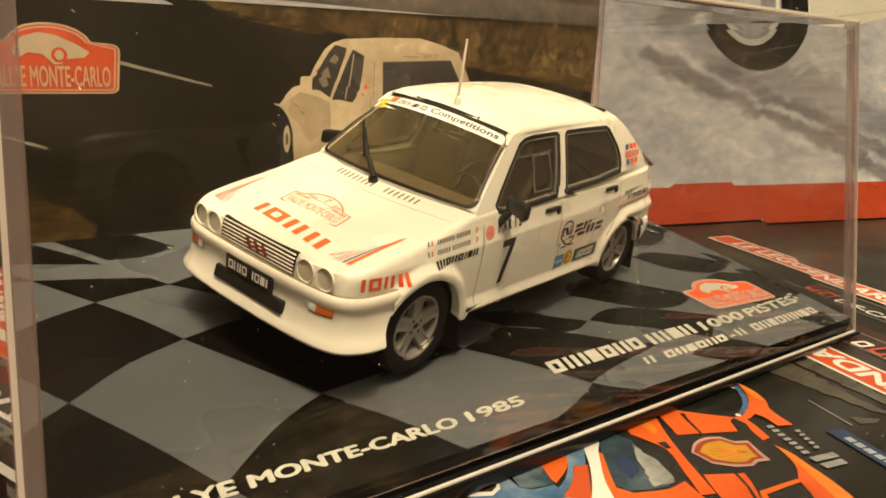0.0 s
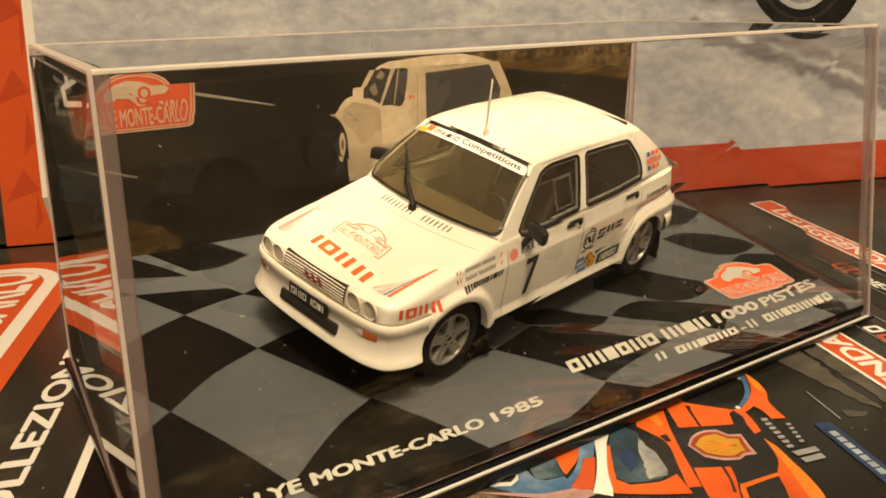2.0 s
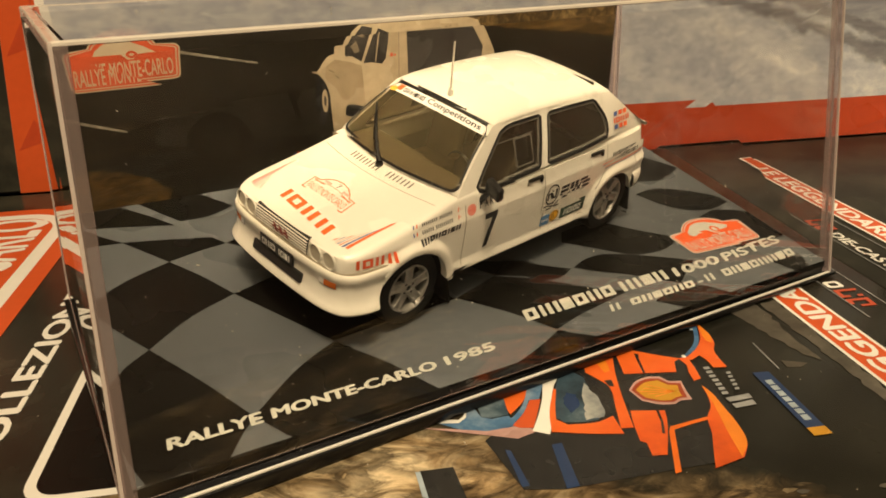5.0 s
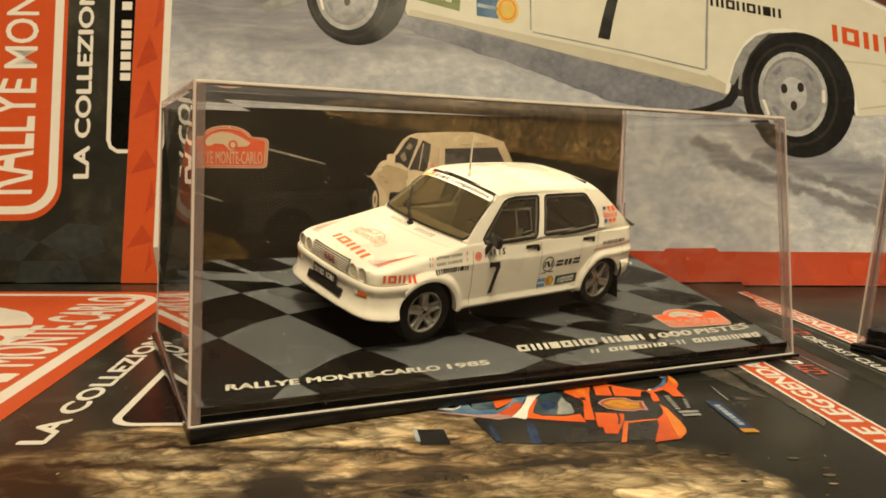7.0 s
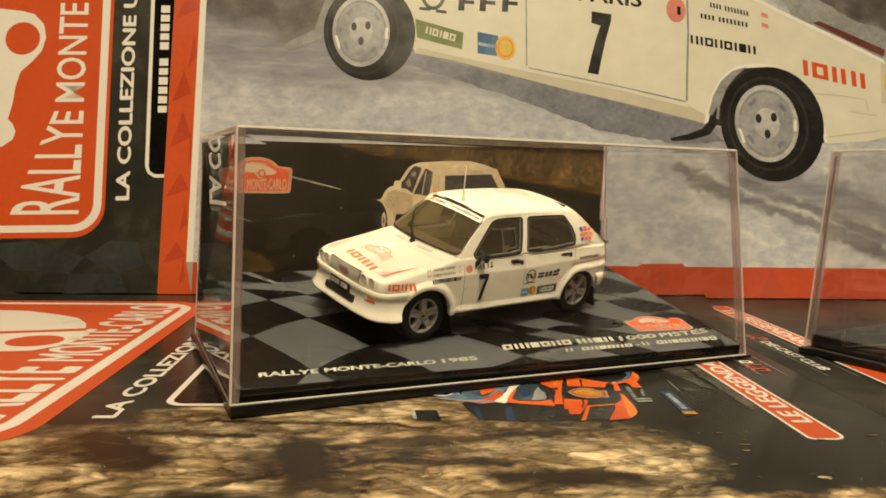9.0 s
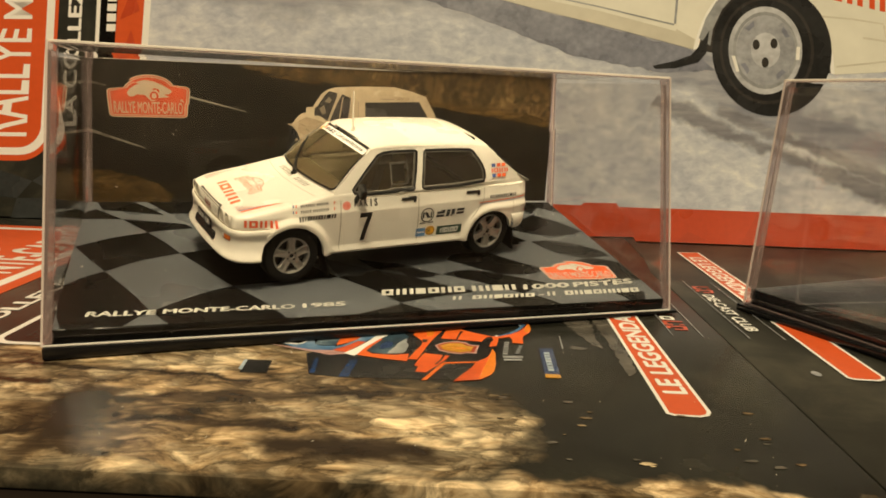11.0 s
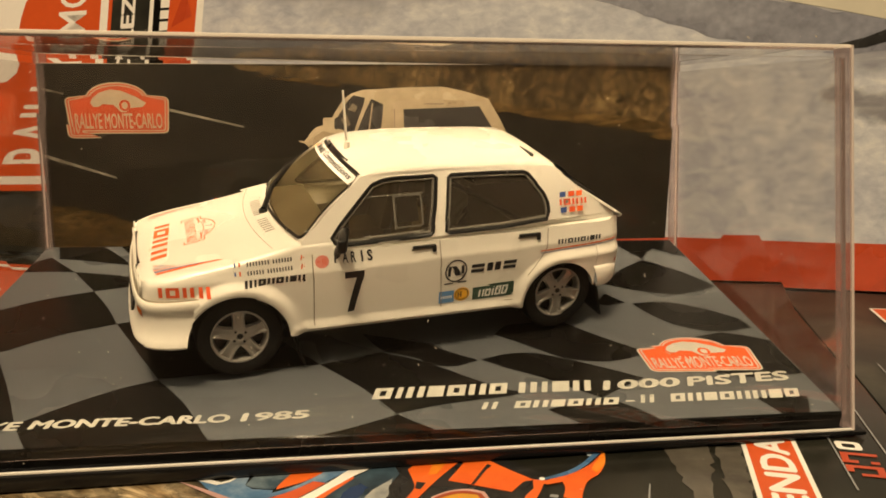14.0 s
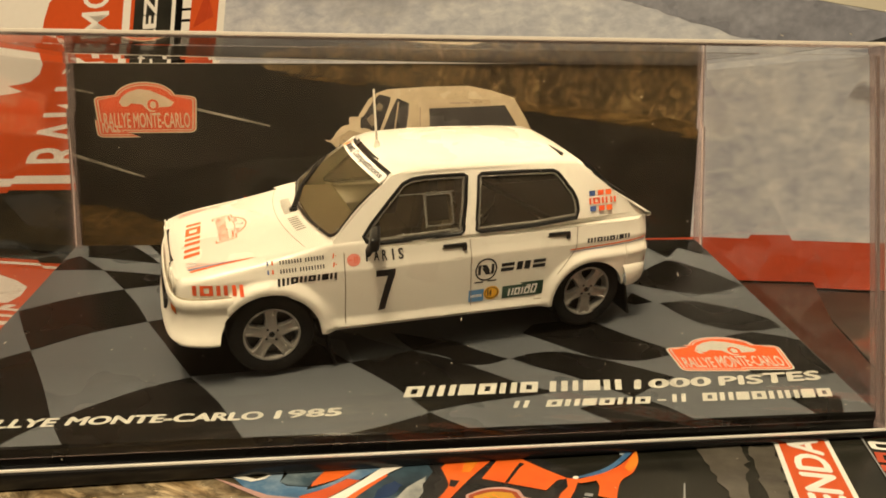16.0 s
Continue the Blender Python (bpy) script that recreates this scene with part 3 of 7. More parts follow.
    for x in (3.76, 3.80, 3.88, 4.0, 4.15, 4.4, 4.8, 5.4, 6.0, 6.6, 7.0, 7.2, 7.30, 7.36):
        row = []
        zr = lerp(x, [(3.76, 2.93), (3.9, 2.965), (4.06, 2.99), (4.8, 3.0), (5.4, 2.988), (6.4, 2.952), (7.2, 2.915), (7.36, 2.86)])
        up = lerp(x, [(3.76, 0.150), (4.05, 0.165), (5.0, 0.20), (6.6, 0.195), (7.2, 0.155), (7.36, 0.10)])
        for h, f in ((1.245, -0.05), (1.242, 0.03), (1.222, 0.22), (1.17, 0.42), (1.07, 0.58), (0.90, 0.73), (0.68, 0.85), (0.45, 0.94), (0.22, 0.985), (0.0, 1.0)):
            bow = 0.15 * (h / 1.2) ** 2 * (1 - smooth(x, 3.85, 4.4))
            row.append((x + bow, CY - h, zr + up * f))
        rows.append(row)
    part("roof", mirrored(grid_bm(rows)), PAINT, car)
    part("roof_vent", brick_bm(6.98, 7.03, 0.62, 1.50, 3.0, 3.075, 0.008), TRIM, car, "thin black roof slot")
    gate = ((7.36, 1.225, 2.860, 0.095), (7.46, 1.235, 2.79, 0.085), (7.70, 1.31, 2.605, 0.07), (7.96, 1.385, 2.405, 0.055), (8.30, 1.475, 2.180, 0.045), (8.50, 1.52, 2.055, 0.04), (8.58, 1.53, 2.035, 0.035), (8.625, 1.53, 2.02, 0.03), (8.63, 1.525, 1.985, 0.02), (8.58, 1.515, 1.955, 0.0))
    hatch = part("tailgate", mirrored(grid_bm([[(x, CY - h * (1 - k / 6), z + c * (1 - (1 - k / 6) ** 2)) for k in range(7)] for x, h, z, c in gate])), PAINT, car, "sloping tailgate with a small spoiler lip")
    part("rear_window", sheet_bm([[(7.55, CY - 1.02), (8.22, CY - 1.24), (8.22, CY + 1.24), (7.55, CY + 1.02)]], lambda u, v: (u + 0.03, v, lerp(u, [(7.46, 2.79), (7.70, 2.605), (7.96, 2.405), (8.30, 2.18)]) + 0.085), cut=0.2), TRIM, hatch)
    # windscreen
    n = 18
    rows = [[on_screen(-1 + 2 * i / n, r / 6 * 0.94 + 0.03, -0.01) for i in range(n + 1)] for r in range(7)]
    screen = part("windscreen", grid_bm(rows), SCREEN, car, "clear curved windscreen")

    def ribbon(bm, a, b, lift=0.012):
        for (p, q), (p2, q2) in zip(zip(a, b), zip(a[1:], b[1:])):
            bm.faces.new([bm.verts.new(on_screen(*v, lift)) for v in (p, p2, q2, q)])
    bm = bmesh.new()
    loop_o = rounded(-1.015, -0.012, 1.015, 1.02, 0.10, 6)
    loop_i = rounded(-0.985, 0.022, 0.985, 0.955, 0.09, 6)

    def edge_cut(loop):
        out = []
        for a, b in zip(loop, loop[1:] + loop[:1]):
            out += [(a[0] + (b[0] - a[0]) * k / 8, a[1] + (b[1] - a[1]) * k / 8) for k in range(8)]
        return out
    a, b = edge_cut(loop_o), edge_cut(loop_i)
    ribbon(bm, a + a[:1], b + b[:1])
    bmesh.ops.remove_doubles(bm, verts=bm.verts, dist=1e-3)
    part("windscreen_seal", bm, TRIM, screen, "black rubber seal")
    bm = bmesh.new()
    corner_o, corner_i = edge_cut(rounded(-1.03, -0.02, 1.03, 1.03, 0.02, 1)), edge_cut(rounded(-1.005, 0.0, 1.005, 1.01, 0.10, 1))
    ribbon(bm, corner_o + corner_o[:1], corner_i + corner_i[:1], 0.0)
    part("screen_frame", bm, PAINT, screen)

    def scr(u, v):
        return on_screen(u, v, 0.010)
    band = part("sun_strip", sheet_bm([rect(-0.965, 0.815, 0.93, 0.945)], scr, cut=0.12), D_WHITE, screen, "white sun strip with black writing")
    part("strip_writing", sheet_bm([[(-u, v) for u, v in q] for g in marks("oinnbno", -0.66, 0.85, -0.15, 0.915, 0.0, 0.24) for q in g], lambda u, v: on_screen(u, v, 0.014), cut=0.2), D_BLACK, band)
    word = text_polys("Competitions", -0.90, 0.832, 0.08, 0.932, 0.018)
    part("strip_word", laid(word, lambda u, v: on_screen(-0.82 - u, v, 0.014)), D_BLACK, band)
    part("strip_sticker", sheet_bm([rect(0.70, 0.845, 0.84, 0.94)], lambda u, v: on_screen(u, v, 0.014)), D_ORANGE, band, "orange sticker")
    part("strip_sticker", sheet_bm([oval(0.89, 0.84, 0.09, 0.045, 16)], lambda u, v: on_screen(u, v, 0.014)), D_YELLOW, band, "yellow oval sticker")
    for s, r in ((-0.99, 0.11), (-0.70, -0.005), (0.3, -0.01), (0.80, 0.0), (-1.0, 0.80), (-0.55, 1.005), (0.45, 1.005), (1.0, 0.75)):
        p = Vector(on_screen(s, r, 0.02))
        part("screen_clip", brick_clip(p, Vector((0.02, -0.07 if s < -0.9 else 0.0, 0.035))), CHROME, screen)
    part("wiper_arm", tube_bm([on_screen(0.06, -0.05, 0.05), on_screen(0.30, 0.14, 0.08), on_screen(0.66, 0.42, 0.06)], [0.05, 0.036, 0.022], 8), TRIM, screen, "black wiper")
    part("wiper_blade", tube_bm([on_screen(0.36, 0.13, 0.03), on_screen(0.86, 0.54, 0.03)], 0.020, 6), TRIM, screen)
    p = Vector(on_screen(0.06, -0.08, 0.02))
    part("wiper_pivot", tube_bm([p + Vector((0, 0, -0.03)), p + Vector((0, 0, 0.06))], 0.075, 10), TRIM, screen)
    # front bumper with spoiler lip, swept round the nose
    path = rounded_path([(1.24, 1.695), (0.98, 1.675), (0.78, 1.64), (0.64, 1.58), (0.545, 1.50), (0.475, 1.36), (0.43, 1.16), (0.40, 0.88), (0.385, 0.6), (0.375, 0.3), (0.372, 0.0)])

    def bumper_at(k, x, h, z):
        arch = FRONT_ARCH[0] - math.sqrt(max(FRONT_ARCH[2] ** 2 - (z - FRONT_ARCH[1]) ** 2, 0.0)) - 0.01
        return (x + (min(arch, 1.29) - 1.24) * (1 - smooth(k, 0, 7)), CY - h, z)
    prof = [(-0.10, 1.405), (-0.02, 1.415), (0.012, 1.408), (0.030, 1.385), (0.038, 1.345), (0.036, 1.295), (0.022, 1.25), (0.002, 1.22), (-0.004, 1.185), (0.000, 1.13), (0.008, 1.06), (0.022, 0.98), (0.046, 0.90), (0.080, 0.83), (0.112, 0.775), (0.118, 0.74), (0.090, 0.70), (0.04, 0.688), (-0.08, 0.70)]
    bumper = part("front_bumper", mirrored(grid_bm(sweep(path, prof, bumper_at, True))), PAINT, car, "deep white bumper with spoiler lip")
    part("bumper_gap", mirrored(grid_bm(sweep(path, [(-0.004, 1.416), (-0.016, 1.424), (-0.05, 1.428)], bumper_at, True))), SEAM, bumper)
    rpath = rounded_path([(8.09, 1.66), (8.28, 1.63), (8.44, 1.56), (8.54, 1.44), (8.585, 1.2), (8.60, 0.7), (8.605, 0.0)])
    rprof = [(-0.10, 1.14), (0.0, 1.155), (0.055, 1.14), (0.095, 1.09), (0.115, 1.00), (0.11, 0.89), (0.085, 0.79), (0.04, 0.725), (-0.1, 0.705)]
    part("rear_bumper", mirrored(grid_bm(sweep(rpath, rprof, lambda k, x, h, z: (x - (z - 0.95) * 0.28 * (1 - smooth(k, 0, 5)), CY - h, z), False))), PAINT, car, "rounded white bumper")
    # nose: grille, lamps, plate, intake, indicators; the grille leans back with the face
    def lean(z):
        return 0.440 + lerp(z, [(1.30, 0.0), (1.5, 0.002), (1.62, 0.014), (1.70, 0.045), (1.76, 0.09)])
    grille = part("grille", grid_bm([[(lean(z) - 0.012 + d, CY + 0.12 * k, z) for k in range(-6, 7)] for z, d in ((1.325, 0.05), (1.33, 0.0), (1.45, 0.0), (1.58, 0.0), (1.66, 0.0), (1.715, 0.0), (1.725, 0.05))]), TRIM, car, "black grille with pale slats")
    for k in range(8):
        z = 1.350 + k * 0.0475
        part("slat", brick_bm(lean(z) - 0.034, lean(z) - 0.006, CY - 0.70, CY + 0.70, z, z + 0.017, 0.005, 1), SLAT, grille)
    part("badge", sheet_bm([[(CY + a - 0.09, 1.49), (CY + a - 0.02, 1.49), (CY + a + 0.07, 1.62), (CY + a + 0.0, 1.62)] for a in (-0.17, -0.02, 0.13)] + [[(CY + a - 0.02, 1.54), (CY + a + 0.08, 1.52), (CY + a + 0.08, 1.555), (CY + a - 0.02, 1.575)] for a in (-0.17, -0.02, 0.13)], lambda u, v: (lean(v) - 0.042, u, v)), mat("badge_red", (0.20, 0.022, 0.015), 0.4), grille, "dark red badge")
    for e in (-1, 1):
        def nose_x(h):
            return lerp(h, [(0.6, 0.445), (0.9, 0.455), (1.15, 0.470), (1.31, 0.495), (1.415, 0.535)])
        lamp_set = part("headlamp_surround", grid_bm([[(nose_x(h) + d + lerp(z, [(1.5, 0.0), (1.62, 0.010), (1.70, 0.032)]), CY + e * h, z) for h in (0.745, 0.78, 0.9, 1.07, 1.225, 1.33, 1.36)] for z, d in ((1.41, 0.03), (1.425, -0.006), (1.5, -0.009), (1.60, -0.009), (1.68, -0.004), (1.70, 0.03))]), PAINT, car, "white lamp housing")
        for h in (0.90, 1.215):
            yc, zc, xc = CY + e * h, 1.565, nose_x(h) - 0.012

            def spin(profile, seg=30):
                return grid_bm([[(xc + dx, yc + r * math.cos(a), zc + r * math.sin(a)) for a in [k * 2 * math.pi / seg for k in range(seg)]] for r, dx in profile], True)
            part("lamp_bezel", spin([(0.162, 0.012), (0.154, -0.004), (0.144, -0.009), (0.134, -0.002), (0.128, 0.014), (0.124, 0.040)]), PAINT, lamp_set)
            part("headlamp", spin([(0.130, 0.010), (0.118, 0.040), (0.09, 0.068), (0.05, 0.085), (0.034, 0.086), (0.030, 0.050), (0.001, 0.044)]), LAMP, lamp_set, "round silvered lamp")
            part("lamp_lens", spin([(0.129, 0.004), (0.10, -0.014), (0.06, -0.024), (0.001, -0.028)]), LENS, lamp_set)
        pts = []
        for u in (0, 0.33, 0.66, 1):
            h = 1.06 + 0.34 * u
            pts.append((lerp(h, [(0.6, 0.385), (0.88, 0.40), (1.16, 0.43), (1.36, 0.475), (1.50, 0.545)]) - 0.012, CY + e * h))
        for nm, a, b, mm in (("indicator", 1, 4, AMBER), ("side_light", 0, 2, D_WHITE)):
            rows = [[(p[0] - o, p[1], z) for p in pts[a:b]] for o, z in ((-0.05, 1.125), (0.008, 1.13), (0.014, 1.17), (0.010, 1.235), (-0.05, 1.24))]
            part(nm, grid_bm(rows), mm, bumper, "amber lens" if nm == "indicator" else "")
        part("indicator_rim", grid_bm([[(p[0] - o, p[1], z) for p in pts] for o, z in ((-0.05, 1.112), (0.004, 1.115), (0.004, 1.25), (-0.05, 1.253))]), TRIM, bumper)
    part("intake", laid3(brick_bm(0.338, 0.42, CY - 0.68, CY + 0.68, 0.905, 1.075, 0.02), lambda p: (p[0] - (1.07 - p[2]) * 0.25, p[1], p[2])), TRIM, bumper, "black air intake")
    plate = part("number_plate", brick_bm(0.322, 0.36, CY - 0.46, CY + 0.46, 1.085, 1.315, 0.012), TRIM, bumper, "black number plate")
    part("plate_marks", sheet_bm([p for g in marks("onio iobi", -0.39, 1.145, 0.39, 1.265, 0.0, 0.24) for p in g], lambda u, v: (0.319, CY - u, v)), D_WHITE, plate)
    # cowl grille, hood seams and decals
    for k in range(18):
        if k in (7, 8):
            continue
        y = 0.86 + 0.089 * k
        x = 2.38 + 0.13 * ((y - CY) / 1.3) ** 2
        part("cowl_slot", sheet_bm([[(x, y), (x + 0.17, y + 0.030), (x + 0.17, y + 0.062), (x, y + 0.032)]], lambda u, v: on_hood(u, v, 0.009)), LIP, body)
    edge = [(2.24 + 0.16 * (s / 1.3) ** 2, CY + s) for s in [-1.45 + 2.9 * k / 20 for k in range(21)]]
    part("hood_gap", sheet_bm([[a, b, (b[0] + 0.012, b[1]), (a[0] + 0.012, a[1])] for a, b in zip(edge, edge[1:])], on_hood), SEAM, body)
    for k, shape in enumerate(marks("ioini", 0.0, 0.0, 1.0, 1.0, 0.06, 0.30)):
        part("hood_mark", sheet_bm(shape, lambda u, v: on_hood(0.80 - 0.13 * u + 0.25 * v, 2.27 - 1.44 * u + 0.10 * v), cut=0.25), D_ORANGE, body, "orange sponsor mark")

    # rally plate on the hood
    def at_plaque(u, v, lift=0.007):
        """u along the words from the far end (0 to 1), v up towards the windscreen (0 to 1)."""
        return on_hood(1.22 - 0.03 * u + 0.55 * v, 2.22 - 1.13 * u + 0.10 * v, lift)
    out = [(0, 0), (1, 0), (1, 0.62), (0.86, 0.62), (0.80, 0.78), (0.68, 0.93), (0.52, 1.0), (0.36, 0.95), (0.22, 0.80), (0.14, 0.62), (0, 0.62)]
    inn = [(0.018, 0.035), (0.982, 0.035), (0.982, 0.585), (0.845, 0.585), (0.785, 0.755), (0.67, 0.90), (0.52, 0.965), (0.366, 0.915), (0.235, 0.765), (0.155, 0.585), (0.018, 0.585)]
    badge = part("hood_plaque", sheet_bm(ring(out, inn), at_plaque), D_ORANGE, body, "orange outlined rally plaque")
    part("plaque_words", laid(text_polys("RALLYE MONTE-CARLO", 0.06, 0.10, 0.94, 0.40, 0.0), at_plaque), D_ORANGE, badge)
    arc = [(0.06 + 0.88 * k / 14, 0.44 + 0.18 * math.sin(math.pi * k / 14)) for k in range(15)]
    part("plaque_arc", sheet_bm([[a, b, (b[0], b[1] + 0.022), (a[0], a[1] + 0.022)] for a, b in zip(arc, arc[1:])], at_plaque), D_ORANGE, badge)
    part("plaque_line", sheet_bm([rect(0.05, 0.50, 0.30, 0.54), rect(0.70, 0.50, 0.95, 0.54)], at_plaque), D_ORANGE, badge)
    for u0, u1 in ((0.22, 0.38), (0.66, 0.80)):
        part("plaque_year", sheet_bm(bars(u0, 0.62, u1, 0.74, 4, 0.3), at_plaque), D_PINK, badge)
    part("plaque_number", laid(text_polys("7", 0.48, 0.68, 0.56, 0.88, 0.0), at_plaque), D_BLACK, badge)
    # tricolour flashes on the hood corners: bars that start on a slanted line and run to points
    for e in (-1, 1):
        for k, (mm, h0, w0, x0, x1, h1) in enumerate(((D_ORANGE, 1.335, 0.056, 0.745, 1.72, 1.36), (D_BLUE, 1.255, 0.036, 0.72, 1.46, 1.315), (D_ORANGE, 1.19, 0.024, 0.71, 1.30, 1.26), (D_BLUE, 1.14, 0.018, 0.70, 1.16, 1.21), (D_ORANGE, 1.095, 0.012, 0.70, 1.04, 1.16), (D_BLUE, 1.055, 0.010, 0.70, 0.92, 1.10), (D_ORANGE, 1.015, 0.008, 0.70, 0.82, 1.045))):
            poly = [(x0, h0), (x1, h1), (x1 - 0.10, h1 - w0 * 0.6), (x0 - 0.02, h0 - w0)]
            part("flash_stripe", sheet_bm([[(p[0], CY + e * p[1]) for p in poly]], lambda u, v: on_hood(u, v, 0.010), cut=0.12), mm if e < 0 else (D_PINK, D_PLUM)[k % 2], body)
    # near and far side: seams, handles, decals
    for far in (False, True):
        put = flip if far else (lambda p: p)

        def sd(u, v):
            return put(on_side(u, v))

        def word_on(name, text, u0, v0, u1, v1, material, bold):
            word = text_polys(text, u0, v0, u1, v1, bold)
            if far:
                for v in word.verts:
                    v.co.x = u0 + u1 - v.co.x
            return part(name, laid(word, sd), material, body)
        for xa, xb in ((2.99, 3.01), (5.15, 5.10)):
            pts = [(xa + (xb - xa) * k / 16, 0.76 + (BELT - 0.77) * k / 16) for k in range(17)]
            part("door_gap", sheet_bm([[a, (a[0] + 0.016, a[1]), (b[0] + 0.016, b[1]), b] for a, b in zip(pts, pts[1:])], sd), SEAM, body)
        pts = [(7.10 - 0.06 * (k / 12) - 0.42 * smooth(k / 12, 0.35, 1.3), BELT - 0.80 * k / 12) for k in range(13)]
        part("door_gap", sheet_bm([[a, (a[0] + 0.014, a[1]), (b[0] + 0.014, b[1]), b] for a, b in zip(pts, pts[1:])], sd), SEAM, body)
        pts = [(3.0 + 0.25 * k, lerp(3.0 + 0.25 * k, [(2.6, 0.65), (6.7, 0.56)]) + 0.155) for k in range(15)]
        part("sill_gap", sheet_bm([[a, b, (b[0], b[1] + 0.012), (a[0], a[1] + 0.012)] for a, b in zip(pts, pts[1:])], sd), SEAM, body)
        for x in (4.64, 6.55):
            bm = brick_bm(x, x + 0.40, -0.03, 0.03, 1.835, 1.880, 0.010)
            h = part("door_handle", laid3(bm, lambda p: put((p[0], CY - side_h(p[0], 1.86) - 0.012 + p[1], p[2]))), TRIM, car, "black bar handle")
            bm = brick_bm(x + 0.335, x + 0.40, -0.03, 0.03, 1.755, 1.845, 0.010)
            part("handle_end", laid3(bm, lambda p: put((p[0], CY - side_h(p[0], 1.8) - 0.012 + p[1], p[2]))), TRIM, h)
            bm = brick_bm(x - 0.02, x + 0.42, -0.006, 0.002, 1.80, 1.835, 0.0)
            part("handle_recess", laid3(bm, lambda p: put((p[0], CY - side_h(p[0], 1.82) - 0.002 + p[1], p[2]))), SEAM, h)
        for shape in marks("ioini", 0.72, 1.475, 1.47, 1.64, 0.0, 0.30):
            part("wing_mark", sheet_bm(shape, lambda u, v: put(on_side(u, v - 0.04 * (u - 0.72) / 0.75)), cut=0.2), D_RED, body, "red sponsor mark")
        for shape in marks("nionoibn", 1.96, 1.535, 2.88, 1.635, 0.012, 0.36):
            part("wing_mark", sheet_bm(shape, sd, cut=0.3), D_BLACK, body, "black sponsor mark")
        for z in (1.835, 1.70):
            part("crew_bars", sheet_bm(bars(2.01, z, 2.71, z + 0.075, (8, 7) if z > 1.8 else (6, 9), 0.62), lambda u, v: put(on_side(u, v + 0.02 * (u - 2.0)))), D_BLACK, body)
            part("crew_flag", sheet_bm([rect(1.83, z + 0.01, 1.855, z + 0.075)], sd), D_BLUE, body)
            part("crew_flag", sheet_bm([rect(1.90, z + 0.01, 1.925, z + 0.075), [(2.83, z + 0.02), (2.85, z + 0.02), (2.865, z + 0.095), (2.845, z + 0.095)], rect(2.875, z + 0.05, 2.895, z + 0.065)], sd), D_ORANGE, body)
        part("club_disc", sheet_bm([oval(3.165, 1.795, 0.11, 0.10, 24)], sd), D_PINK, body, "pink round sticker")
        part("club_mark", sheet_bm([rect(3.08, 1.79, 3.14, 1.805), rect(3.17, 1.75, 3.185, 1.84), rect(3.20, 1.75, 3.23, 1.765), rect(3.20, 1.787, 3.23, 1.802), rect(3.20, 1.825, 3.23, 1.84)], lambda u, v: put(on_side(u, v, 0.009))), D_RED, body)
        for k, letter in enumerate("SIRAP" if far else "PARIS"):
            u = 3.36 + 0.132 * k
            word_on("town_letter", letter, u + (0.03 if letter == "I" else 0.0), 1.75, u + (0.062 if letter == "I" else 0.085), 1.905, D_BLACK, 0.03)
        seven = [(3.51, 1.50), (3.51, 1.61), (3.83, 1.61), (3.82, 1.50), (3.77, 1.36), (3.72, 1.18), (3.65, 0.915), (3.54, 0.905), (3.60, 1.15), (3.65, 1.34), (3.70, 1.50)]
        if far:
            seven = [(7.34 - u, v) for u, v in seven]
        part("start_number", sheet_bm([seven], sd, cut=0.2), D_BLACK, body, "large black figure seven")
        part("door_emblem", sheet_bm(ring(oval(5.40, 1.385, 0.195, 0.19), oval(5.40, 1.385, 0.168, 0.163)) + [rect(5.20, 1.165, 5.36, 1.19), rect(5.44, 1.175, 5.60, 1.20)]
                                     + [rect(5.26, 1.31, 5.31, 1.46), [(5.31, 1.46), (5.40, 1.46), (5.49, 1.31), (5.40, 1.31)], rect(5.49, 1.31, 5.54, 1.46)], sd, cut=0.4), D_BLACK, body, "black ring emblem")
        for shape in marks("=n=", 5.66, 1.30, 6.49, 1.45, 0.02, 0.40):
            part("door_mark", sheet_bm(shape, sd), D_BLACK, body, "black sponsor mark")
        blue = part("door_sticker", sheet_bm([rect(5.11, 0.825, 5.385, 1.045)], sd), D_SKY, body, "blue square sticker")
        part("sticker_bars", sheet_bm(bars(5.14, 0.905, 5.35, 0.96, 6, 0.4), lambda u, v: put(on_side(u, v, 0.009))), D_WHITE, blue)
        yellow = part("door_sticker", sheet_bm([oval(5.525, 0.955, 0.145, 0.125, 24)], sd), D_YELLOW, body, "yellow round sticker")
        part("sticker_ring", sheet_bm(ring(oval(5.525, 0.955, 0.125, 0.105), oval(5.525, 0.955, 0.110, 0.092)) + [rect(5.45, 0.90, 5.47, 1.01), rect(5.50, 0.90, 5.52, 1.01), rect(5.46, 0.945, 5.51, 0.96)], lambda u, v: put(on_side(u, v, 0.009))), D_BLACK, yellow)
        green = part("door_sticker", sheet_bm([rect(5.725, 0.815, 6.49, 1.045)], sd, cut=0.3), D_GREEN, body, "dark green sticker with white marks")
        part("sticker_bars", sheet_bm([p for g in marks("noioo", 5.83, 0.855, 6.36, 0.99, 0.02, 0.28) for p in g], lambda u, v: put(on_side(u, v, 0.009))), D_WHITE, green)

        def pl(a, b):
            return put(on_glass(a, b, 0.006))
        for u, mm in ((7.375, D_BLUE), (7.545, D_RED), (7.70, D_ORANGE)):
            for z in (2.41, 2.155):
                part("pillar_square", sheet_bm([[(u, z), (u + 0.115, z), (u + 0.125, z + 0.085), (u + 0.005, z + 0.085)]], pl), mm, body)
        part("pillar_mark", sheet_bm([p for g in marks("ioini", 7.36, 2.275, 7.91, 2.375, 0.0, 0.28) for p in g], pl), D_RED, body, "red sponsor mark")
